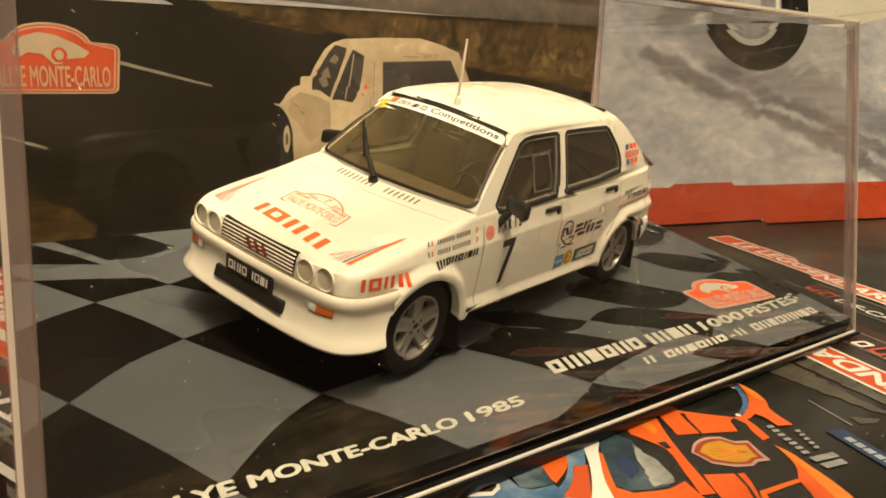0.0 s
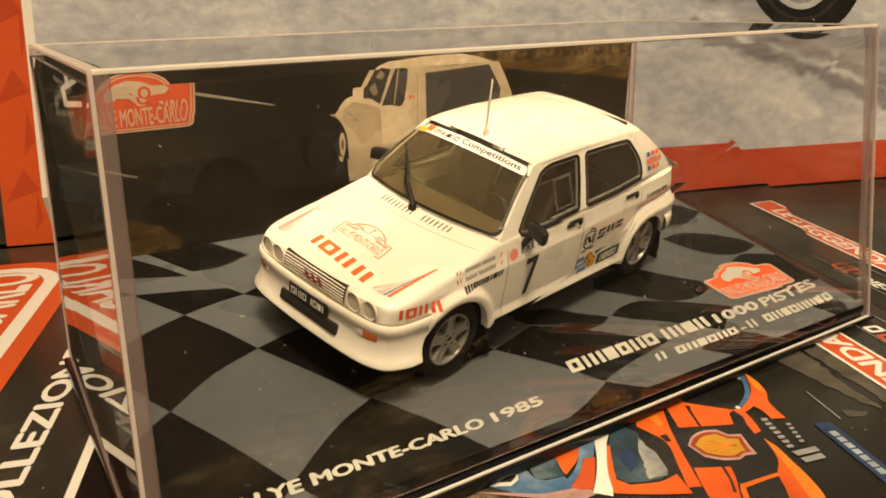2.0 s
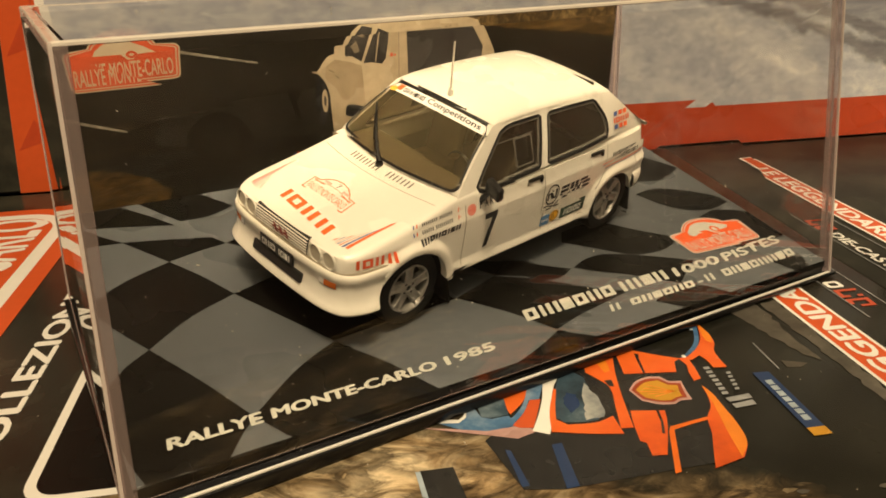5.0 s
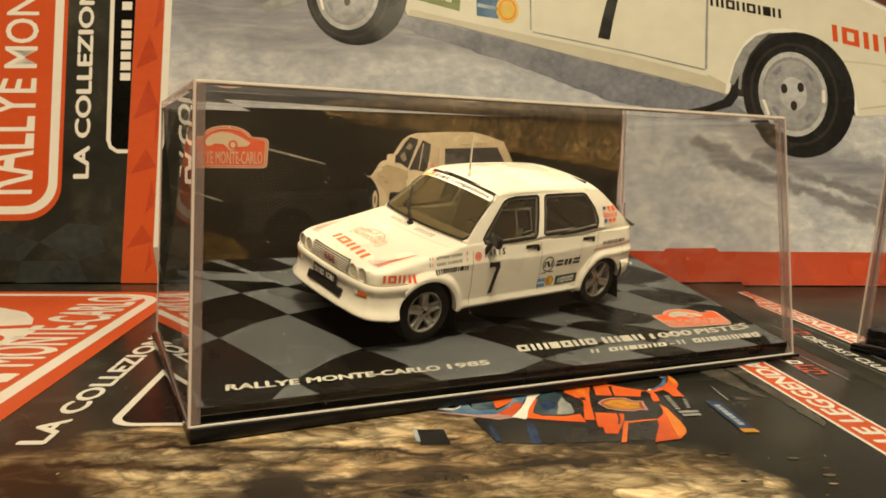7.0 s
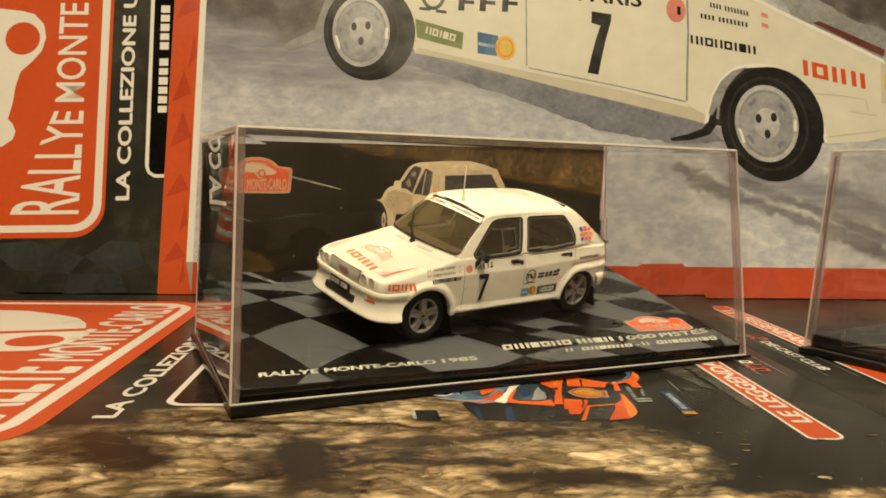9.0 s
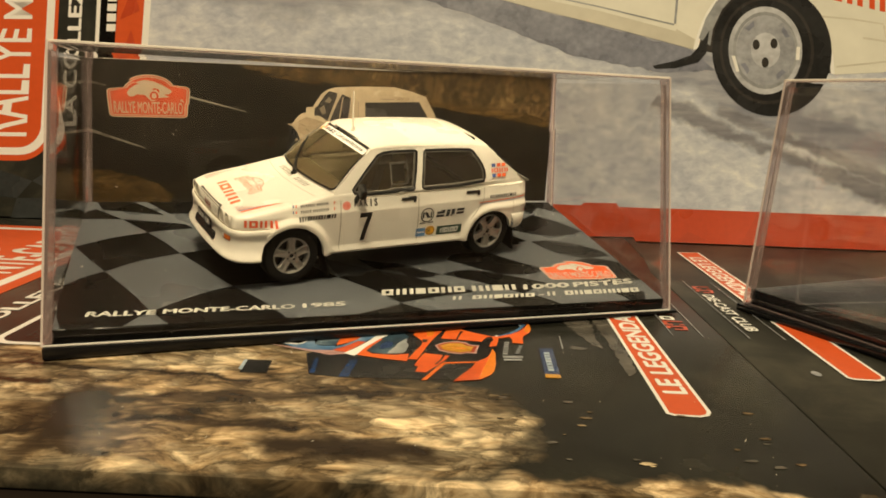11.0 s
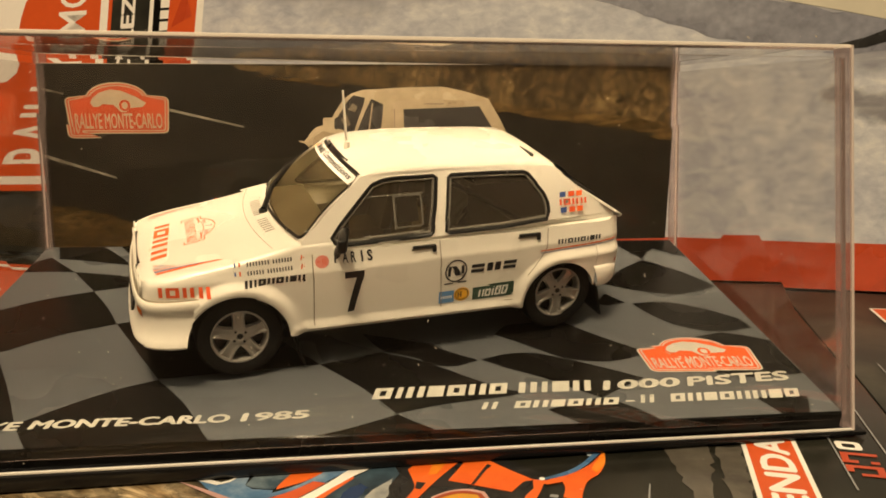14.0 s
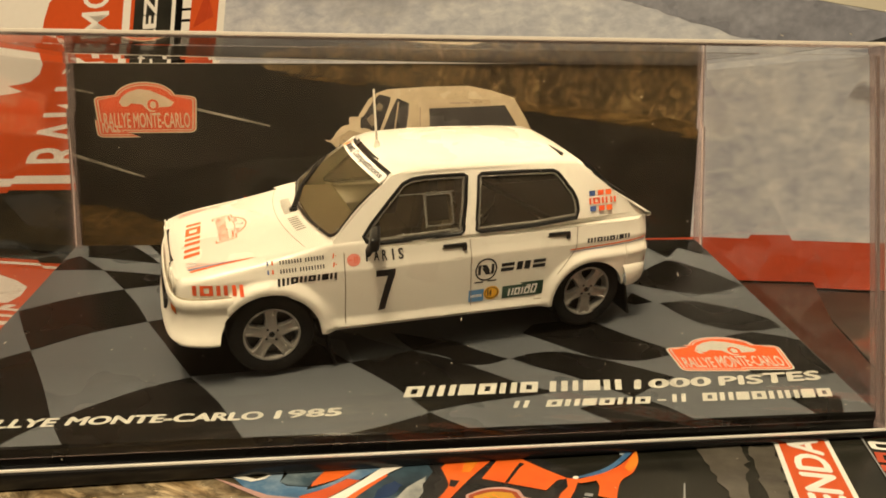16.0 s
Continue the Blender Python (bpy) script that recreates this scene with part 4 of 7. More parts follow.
        part("tail_mark", sheet_bm([p for g in marks("nionoibn", 7.29, 1.635, 8.16, 1.715, 0.01, 0.36) for p in g], sd, cut=0.3), D_BLACK, body, "row of black sponsor marks")
        part("pin_stripe", sheet_bm([[(6.96, 1.535), (8.54, 1.575), (8.54, 1.60), (6.96, 1.555)]], sd, cut=0.3), D_ORANGE, body, "thin orange stripe")
        part("pin_stripe", sheet_bm([[(6.96, 1.50), (8.54, 1.545), (8.54, 1.558), (6.96, 1.512)]], sd, cut=0.3), D_BLUE, body, "thin blue stripe")
        rows = [[put((8.50 + dx, CY - side_h(8.5, z) - 0.006 + dy, z)) for dx, dy in ((-0.02, 0.0), (0.06, 0.035), (0.13, 0.12), (0.16, 0.40))] for z in (1.14, 1.42)]
        part("tail_lamp", grid_bm(rows), TAILRED, car, "dark red lamp")
    # mirrors, aerial, mud flaps
    for e in (-1, 1):
        yb = CY + e * 1.60
        arm = part("door_mirror", laid3(brick_bm(-0.085, 0.085, -0.22, 0.22, -0.115, 0.115, 0.055, 3), lambda p: (3.45 + p[0] - p[1] * e * 0.28 + 0.1 * p[2], yb + e * 0.24 + p[1] * 0.95, 2.18 + p[2] - e * p[1] * 0.12)), TRIM, car, "black door mirror")
        part("mirror_stalk", tube_bm([(3.42, yb - e * 0.02, 1.86), (3.42, yb + e * 0.05, 1.95), (3.44, yb + e * 0.14, 2.10)], [0.065, 0.06, 0.05], 8), TRIM, arm)
    part("aerial", tube_bm([(3.96, CY - 0.12, 3.12), (3.96, CY - 0.12, 3.24), (3.955, CY - 0.12, 3.26), (3.90, CY - 0.16, 4.12)], [0.055, 0.045, 0.022, 0.016], 8), SLAT, car, "thin upright aerial")
    for flap_x, low in ((2.66, 0.02), (8.18, 0.10)):
        for e in (-1, 1):
            part("mud_flap", laid3(brick_bm(-0.022, 0.022, -0.27, 0.27, low, 0.72, 0.01), lambda p: (flap_x + p[0] + (0.72 - p[2]) * 0.24, CY + e * 1.38 + p[1], p[2])), RUBBER, car)
    # wheels
    for xw, zw in ((1.84, 0.70), (7.40, 0.70)):
        for e in (-1, 1):
            yo = CY + e * 1.63
            wheel = thing("wheel", "", "")
            wheel.parent = car
            wheel.matrix_world = m
            prof = [(0.43, -0.03), (0.455, 0.004), (0.50, 0.014), (0.57, 0.024), (0.635, 0.010), (0.672, -0.045), (0.680, -0.12), (0.680, -0.40), (0.66, -0.47), (0.5, -0.50), (0.3, -0.50)]

            def turn(prof, seg=48):
                return grid_bm([[(xw + r * math.cos(a), yo + e * y, zw + r * math.sin(a)) for a in [k * 2 * math.pi / seg for k in range(seg)]] for r, y in prof], True)
            part("tyre", turn(prof), RUBBER, wheel, "black tyre")
            rim = part("rim", turn([(0.435, -0.03), (0.447, 0.006), (0.434, 0.014), (0.412, 0.004), (0.395, -0.05), (0.385, -0.17)]), RIM, wheel, "grey five-spoke rim")
            part("brake_drum", turn([(0.42, -0.15), (0.2, -0.17), (0.001, -0.17)]), TRIM, wheel)
            for k in range(5):
                a = radians((90 if xw < 3 else -90) + 72 * k)
                ca, sa = math.cos(a), math.sin(a)

                def at(r, w, y):
                    return (xw + r * ca - w * sa, yo + e * y, zw + r * sa + w * ca)
                # a broad spoke whose two raised ribs part towards the rim
                rows = []
                for r, w, y in ((0.11, 0.098, -0.018), (0.18, 0.090, -0.014), (0.26, 0.084, -0.008), (0.34, 0.090, -0.002), (0.395, 0.110, 0.002), (0.415, 0.130, 0.002)):
                    dip = 0.022 * smooth(r, 0.16, 0.36)
                    rows.append([at(r, w * f, y + d) for f, d in ((-1.12, -0.09), (-1.0, -0.008), (-0.90, 0.0), (-0.62, 0.0), (-0.42, -dip), (0.42, -dip), (0.62, 0.0), (0.90, 0.0), (1.0, -0.008), (1.12, -0.09))])
                part("spoke", grid_bm(rows), RIM, rim)
            part("hub_cap", turn([(0.160, -0.06), (0.154, -0.020), (0.140, -0.012), (0.085, -0.012), (0.075, -0.004), (0.058, -0.004), (0.052, -0.03), (0.001, -0.03)], 30), RIM, rim)
            part("hub_centre", tube_bm([(xw, yo - e * 0.05, zw), (xw, yo - e * 0.016, zw)], 0.044, 16), TRIM, rim)
            for k in range(4):
                a = radians(35 + 90 * k)
                c = (xw + 0.110 * math.cos(a), yo, zw + 0.110 * math.sin(a))
                part("wheel_nut", tube_bm([(c[0], yo + e * -0.03, c[2]), (c[0], yo + e * -0.006, c[2])], 0.022, 8), TRIM, rim)
    # cabin: floor pan, wheel wells, dashboard, seats, roll bars
    part("floor_pan", brick_bm(0.6, 8.35, CY - 1.32, CY + 1.32, 0.72, 1.0, 0.03), INSIDE, car)
    part("engine_bay", brick_bm(0.62, 2.6, CY - 0.98, CY + 0.98, 1.0, 1.66, 0.02), INSIDE, car)
    part("boot", brick_bm(6.7, 8.4, CY - 0.98, CY + 0.98, 1.0, 1.88, 0.02), INSIDE, car)
    part("dashboard", brick_bm(2.75, 3.5, CY - 1.40, CY + 1.40, 1.5, 2.06, 0.06), DASH, car)
    for e in (-1, 1):
        st = part("seat", brick_bm(4.0, 4.75, CY + e * 0.70 - 0.42, CY + e * 0.70 + 0.42, 1.0, 1.45, 0.08), SEAT, car)
        part("seat_back", laid3(brick_bm(-0.12, 0.12, -0.42, 0.42, 1.4, 2.35, 0.08), lambda p: (4.75 + p[0] + (p[2] - 1.4) * 0.25, CY + e * 0.70 + p[1], p[2])), SEAT, st)
        part("head_rest", brick_bm(4.92, 5.12, CY + e * 0.70 - 0.22, CY + e * 0.70 + 0.22, 2.38, 2.70, 0.06), SEAT, st)
    cage = part("roll_bar", tube_bm([(5.15, CY - 1.35, 1.1), (5.2, CY - 1.26, 2.3), (5.25, CY - 1.1, 2.84), (5.25, CY, 2.95), (5.25, CY + 1.1, 2.84), (5.2, CY + 1.26, 2.3), (5.15, CY + 1.35, 1.1)], 0.05, 8), TRIM, car)
    for e in (-1, 1):
        part("cage_stay", tube_bm([(5.25, CY + e * 1.05, 2.82), (6.9, CY + e * 1.15, 1.9)], 0.05, 8), TRIM, cage)
    part("steering_wheel", grid_bm([[(3.72 + 0.03 * math.cos(b), CY - 0.72 + (0.30 + 0.03 * math.cos(b)) * math.cos(a), 2.0 + (0.30 + 0.03 * math.sin(b)) * math.sin(a)) for b in [k * 1.2566 for k in range(5)]] for a in [k * 0.3307 for k in range(20)]], True), TRIM, car)
    return car


def brick_clip(p, way):
    """A small flat clip that lies along way from p."""
    return tube_bm([p - way * 0.3, p + way * 0.8], 0.016, 6)


def laid3(bm, place):
    for v in bm.verts:
        v.co = Vector(place(tuple(v.co)))
    bmesh.ops.recalc_face_normals(bm, faces=bm.faces)
    return bm


FLOOR = pose(0, -0.1 * CM, 0.64 * CM, 12.2, 0.7, 0)
CAR = FLOOR @ pose(3.24 * CM, 0.83 * CM, 0.04 * CM, 0, 0, 14.5)
build_car(CAR)


# ---- printed colours ----
P_BLACK = mat("print_black", (0.0055, 0.005, 0.0045), 0.26, var=0.3, blotch=40, spec=0.16)
P_GREY = mat("print_slate_grey", (0.076, 0.083, 0.091), 0.30, var=0.12, blotch=30, spec=0.20)
P_RED = mat("print_vermilion", (0.62, 0.094, 0.022), 0.38, var=0.07, blotch=25, spec=0.28)
P_FACET = mat("print_facet_red", (0.45, 0.060, 0.020), 0.35, var=0.10, blotch=25)
P_DEEP = mat("print_dark_red", (0.50, 0.065, 0.020), 0.3, var=0.10, blotch=25)
P_WHITE = mat("print_white", (0.87, 0.86, 0.83), 0.32, var=0.03, blotch=30)
P_FLAG = mat("print_dim_grey", (0.040, 0.044, 0.046), 0.3, var=0.3, blotch=50)
P_ROSE = mat("print_pale_rose", (0.50, 0.30, 0.28), 0.3, var=0.3, blotch=90)
P_BRICK = mat("print_brick_red", (0.34, 0.056, 0.022), 0.38, var=0.10, blotch=30, spec=0.28)
P_TAN = mat("print_dull_cream", (0.29, 0.235, 0.17), 0.36, var=0.08, blotch=30, spec=0.3)
P_SILVER = mat("print_silver_white", (0.42, 0.42, 0.38), 0.3, var=0.08, blotch=40)
P_MAROON = mat("print_maroon", (0.14, 0.045, 0.038), 0.3, var=0.25, blotch=60)
P_ORANGE = mat("print_orange", (0.80, 0.16, 0.015), 0.25, var=0.10, blotch=50)
P_AMBER = mat("print_amber", (0.85, 0.25, 0.025), 0.25, var=0.10, blotch=50)
P_YELLOW = mat("print_yellow", (0.58, 0.29, 0.025), 0.25, var=0.14, blotch=90)
P_NAVY = mat("print_navy", (0.02, 0.045, 0.13), 0.25, var=0.2, blotch=60)
P_BLUE = mat("print_blue", (0.06, 0.15, 0.32), 0.25, var=0.3, blotch=80)
P_RIMPRINT = mat("print_pale_steel", (0.47, 0.48, 0.52), 0.28, var=0.3, blotch=50)
P_PALE = mat("print_pale_blue", (0.36, 0.44, 0.52), 0.25, var=0.25, blotch=90)
P_STEEL = mat("print_steel_grey", (0.30, 0.31, 0.33), 0.25, var=0.3, blotch=70)
P_FADED = mat("print_faded_line", (0.16, 0.145, 0.115), 0.3, var=0.4, blotch=200)
P_CREAM = mat("print_cream_bodywork", (0.75, 0.735, 0.65), 0.36, var=0.10, blotch=12, scale=90, spec=0.3)
P_SHADE = mat("print_cream_underside", (0.60, 0.57, 0.48), 0.36, var=0.12, blotch=18, scale=120, spec=0.3)
P_TYRE = mat("print_tyre_black", (0.020, 0.020, 0.021), 0.25, var=0.35, blotch=60)
P_SUN = mat("print_bright_yellow", (0.80, 0.56, 0.11), 0.28, var=0.10, blotch=90)
P_DISH = mat("print_dull_steel", (0.34, 0.35, 0.39), 0.26, var=0.35, blotch=60)
P_DUSK = mat("print_blue_grey_shadow", (0.215, 0.225, 0.285), 0.3, var=0.35, blotch=60)
P_GLASS = mat("print_dark_window", (0.040, 0.036, 0.034), 0.25, var=0.3, blotch=60)
RUT = dict(stops=[(0.2, (0.17, 0.18, 0.23)), (0.5, (0.30, 0.31, 0.37)), (0.8, (0.50, 0.50, 0.54))], scale=90, detail=8, stretch=(0.4, 2.2, 1), blotch=0.4, distort=0.2, turn=22)
TRACK = dict(stops=[(0.2, (0.14, 0.14, 0.17)), (0.5, (0.25, 0.25, 0.285)), (0.8, (0.42, 0.42, 0.44))], scale=110, detail=8, stretch=(0.5, 2.0, 1), blotch=0.4, distort=0.2, turn=20)
MUD = dict(stops=[(0.2, (0.05, 0.045, 0.045)), (0.5, (0.12, 0.11, 0.11)), (0.8, (0.26, 0.25, 0.26))], scale=90, detail=8)
SNOW = photo("snow_photograph", [(0.20, (0.30, 0.325, 0.41)), (0.40, (0.44, 0.465, 0.55)), (0.56, (0.57, 0.59, 0.65)), (0.78, (0.80, 0.80, 0.79))], 165, 7, 0.36, (1, 1.6, 1), 0.42, 0.3, 0, 1.5, 0.0, (
    (RUT, [(-9.2, 10.3, -4, 9.7, 0.35, 1.3), (-4, 9.7, 0.5, 8.7, 0.4, 1.2), (0.5, 8.7, 3.5, 7.3, 0.4, 1.0), (3.8, 6.9, 7.2, 5.3, 0.5, 0.8), (7.2, 5.3, 14, 2.9, 0.3, 0.7), (-18, 11.4, -12, 10.0, 0.7, 1.6), (-12, 10.0, -9.2, 10.1, 0.4, 1.4)], 1.6, 110),
    (TRACK, [(2.7, 5.62, 5.4, 4.45, 0.14, 0.38), (5.4, 4.45, 8.86, 3.14, 0.10, 0.28), (8.86, 3.14, 12.5, 1.5, 0.12, 0.30), (5.2, 5.36, 6.7, 4.67, 0.12, 0.28), (6.7, 4.67, 9.16, 3.75, 0.10, 0.20), (9.16, 3.75, 13, 2.2, 0.14, 0.30), (9.6, 2.9, 11.2, 2.3, 0.2, 0.3)], 0.7, 190),
    (MUD, [(-18.5, 14.2, -13.8, 13.0, 1.0, 1.6), (4.4, 16.5, 15, 12.4, 0.6, 1.4)], 1.4, 120)))
STONES = dict(stops=[(0.08, (0.016, 0.010, 0.006)), (0.27, (0.11, 0.072, 0.037)), (0.46, (0.38, 0.265, 0.142)), (0.74, (0.88, 0.71, 0.46))], scale=150, detail=10, stretch=(0.8, 1.4, 1), blotch=0.45, distort=1.0, punch=2.3, veins=0.35, cells=135)
DUSK = dict(stops=[(0.25, (0.014, 0.009, 0.006)), (0.55, (0.036, 0.023, 0.013)), (0.85, (0.16, 0.11, 0.058))], scale=110, detail=8, stretch=(0.6, 1.7, 1), blotch=0.35, distort=0.6)
WET = [(0.25, (0.009, 0.009, 0.007)), (0.5, (0.023, 0.023, 0.018)), (0.78, (0.078, 0.072, 0.053))]
TARMAC = photo("wet_tarmac_photograph", WET, 60, 8, 0.44, (1, 1, 1), 0.55, 0.4)
TRACKSIDE = photo("trackside_photograph", WET, 60, 8, 0.26, (1, 1, 1), 0.55, 0.4, 0, 1.7, 0.0, (
    (STONES, [(-36, -19.6, -16.5, -19.4, 0.8, 0.9), (-17, -19, -13.0, -17.7, 1.6, 0.8), (-13.0, -17.4, -7.6, -18.1, 2.0, 0.7), (-12.6, -15.6, -8.8, -15.7, 1.1, 0.5), (-7.6, -18.1, -5.3, -18.2, 1.2, 0.9), (-6, -20.2, 1, -20.3, 0.10, 0.35)], 1.3, 130),
    (DUSK, [(-11.3, -17.7, -10.9, -19.3, 0.30, 0.7), (-15.2, -17.2, -14.0, -18.4, 0.25, 0.9), (-7.6, -19.2, -5.4, -19.3, 0.10, 0.5), (-13.2, -16.2, -11, -16.4, 0.04, 0.2), (-11, -16.4, -8.6, -16.6, 0.02, 0.16), (-11.6, -18.0, -9.1, -17.45, 0.07, 0.25), (-9.1, -17.45, -6.2, -16.9, 0.08, 0.28), (-14.9, -16.8, -12.2, -17.0, 0.04, 0.2), (-12.6, -19.5, -9.4, -18.3, 0.03, 0.2), (-9.4, -18.3, -7.4, -18.6, 0.03, 0.2)], 0.9, 160)))
GRAVEL = photo("stony_track_photograph", [(0.16, (0.014, 0.009, 0.005)), (0.34, (0.085, 0.056, 0.027)), (0.54, (0.30, 0.21, 0.105)), (0.80, (0.85, 0.70, 0.45))], 120, 9, 0.14, (0.7, 1.6, 1), 0.40, 0.7, 0, 1.9, 0.9)
SCRUB = photo("autumn_scrub_photograph", [(0.20, (0.010, 0.007, 0.004)), (0.45, (0.036, 0.024, 0.011)), (0.62, (0.085, 0.056, 0.024)), (0.85, (0.20, 0.145, 0.07))], 520, 9, 0.35, (1, 0.8, 1), 0.35, 0.5)
GRASS = photo("dry_grass_photograph", [(0.22, (0.012, 0.008, 0.003)), (0.5, (0.050, 0.030, 0.010)), (0.8, (0.15, 0.096, 0.034))], 700, 9, 0.35, (0.6, 1.4, 1), 0.35, 0.6)
ROAD = photo("dark_road_photograph", [(0.25, (0.008, 0.0066, 0.005)), (0.6, (0.018, 0.0145, 0.0105)), (0.85, (0.040, 0.032, 0.023))], 120, 8, 0.35, (1, 1, 1), 0.6)
PAVING = photo("grey_paving_photograph", [(0.25, (0.05, 0.045, 0.038)), (0.55, (0.11, 0.10, 0.085)), (0.85, (0.22, 0.20, 0.17))], 90, 8, 0.2, (1, 1, 1), 0.4)
PAINTED_ORANGE = photo("orange_paintwork_photograph", [(0.15, (0.34, 0.04, 0.008)), (0.45, (0.74, 0.115, 0.018)), (0.85, (0.90, 0.21, 0.035))], 160, 5, 0.28, (1, 1, 1), 0.7)
PAINTED_BLUE = photo("blue_paintwork_photograph", [(0.15, (0.015, 0.04, 0.10)), (0.5, (0.07, 0.17, 0.33)), (0.85, (0.45, 0.55, 0.66))], 190, 6, 0.28, (1, 1, 1), 0.6)
PRINTED_GLASS = photo("car_glass_photograph", [(0.2, (0.012, 0.02, 0.032)), (0.5, (0.05, 0.09, 0.13)), (0.85, (0.30, 0.38, 0.44))], 210, 6, 0.28, (1, 1, 1), 0.5)
GLARE = photo("bright_window_photograph", [(0.2, (0.10, 0.12, 0.14)), (0.5, (0.34, 0.36, 0.37)), (0.85, (0.70, 0.66, 0.60))], 240, 6, 0.28, (1, 1, 1), 0.4)
TABLE = mat("dark_table_top", (0.018, 0.013, 0.010), 0.35, var=0.3, scale=60, blotch=9, bump=0.1)
WALL = mat("warm_plaster", (0.36, 0.31, 0.24), 0.9, var=0.06, scale=80, blotch=3, bump=0.2)
FLOORING = mat("brown_floor", (0.16, 0.10, 0.06), 0.6, var=0.2, scale=20, blotch=3)
CEILING = mat("white_ceiling", (0.60, 0.58, 0.54), 0.95, var=0.03, scale=60, blotch=2)
BOARD = mat("card_edge", (0.45, 0.42, 0.37), 0.8, var=0.1)

TURN = -20.4
FOOT = (17.7, 9.87)
MAG = pose(FOOT[0] * CM, FOOT[1] * CM, 0, 0, 0, TURN)
POSTER = pose(FOOT[0] * CM, FOOT[1] * CM, 0, 75, 0, TURN)
BACK = pose(0, 6.86 * CM, 0, 94, 0, 0)


def flatly(lift):
    return lambda u, v: (u, v, lift)


def ink(name, polys, material, parent, lift=0.012, label="", place=None):
    """A printed shape on a flat sheet."""
    return part(name, sheet_bm(polys, place or flatly(lift)), material, parent, label, smooth=False)


def lettered(name, word, corner, along, across, material, parent, lift=0.014, bold=0.02, label="", place=None):
    """A printed word: corner is the foot of its first letter, along its length and across its height, as (du, dv)."""
    wide, tall, letters = 0.45 * bold / len(word), 0.28 * bold, []
    for k, (ds, dt) in enumerate(((-wide, 0.0), (wide, 0.0), (0.0, -tall), (0.0, tall), (0.0, 0.0)) if bold else ((0.0, 0.0),)):
        one = text_polys(word, 0, 0, 1, 1, 0.0)
        one.verts.index_update()
        group, spans = {}, []
        for v in one.verts:
            if v.index in group:
                continue
            todo, isle = [v], []
            group[v.index] = len(spans)
            while todo:
                a = todo.pop()
                isle.append(a.co.x)
                for e in a.link_edges:
                    b = e.other_vert(a)
                    if b.index not in group:
                        group[b.index] = len(spans)
                        todo.append(b)
            spans.append((min(isle), max(isle)))
        if not letters:
            for a, b in sorted(spans):
                if letters and a < letters[-1][1] - 0.35 * (letters[-1][1] - letters[-1][0]):
                    letters[-1][1] = max(letters[-1][1], b)
                else:
                    letters.append([a, b, [], []])
        for v in one.verts:
            s, t = v.co.x * (1 - 2 * wide) + wide + ds, v.co.y * (1 - 2 * tall) + tall + dt
            u, w = corner[0] + along[0] * s + across[0] * t, corner[1] + along[1] * s + across[1] * t
            p = Vector(place(u, w)) if place else Vector((u, w, lift))
            v.co = p + Vector((0, 0, 0.0008 * k))
        one.normal_update()
        turn = any(f.normal.z < 0 for f in one.faces)
        for f in one.faces:
            a, b = spans[group[f.verts[0].index]]
            home = min(letters, key=lambda l: abs(l[0] + l[1] - a - b))
            n = len(home[2])
            home[2].extend(tuple(v.co) for v in f.verts)
            ids = list(range(n, n + len(f.verts)))
            home[3].append(ids[::-1] if turn else ids)
        one.free()
    if len(letters) > 14:
        whole = [0, 1, [], []]
        for l in letters:
            n = len(whole[2])
            whole[2].extend(l[2])
            whole[3].extend([i + n for i in f] for f in l[3])
        letters = [whole]
    for l in letters:
        bm = bmesh.new()
        vs = [bm.verts.new(c) for c in l[2]]
        for f in l[3]:
            bm.faces.new([vs[i] for i in f])
        bmesh.ops.remove_doubles(bm, verts=bm.verts, dist=1e-5)
        ob = part(name, bm, material, parent, label, smooth=False)
    return ob


def barred(name, n, corner, along, across, material, parent, lift=0.014, label="", gap=0.2, place=None, lean=0.0):
    polys = []
    for p in bars(0, 0, 1, 1, n, gap, lean):
        polys.append([(corner[0] + along[0] * s + across[0] * t, corner[1] + along[1] * s + across[1] * t) for s, t in p])
    for p in polys:
        ob = ink(name, [p], material, parent, lift, label, place)
    return ob


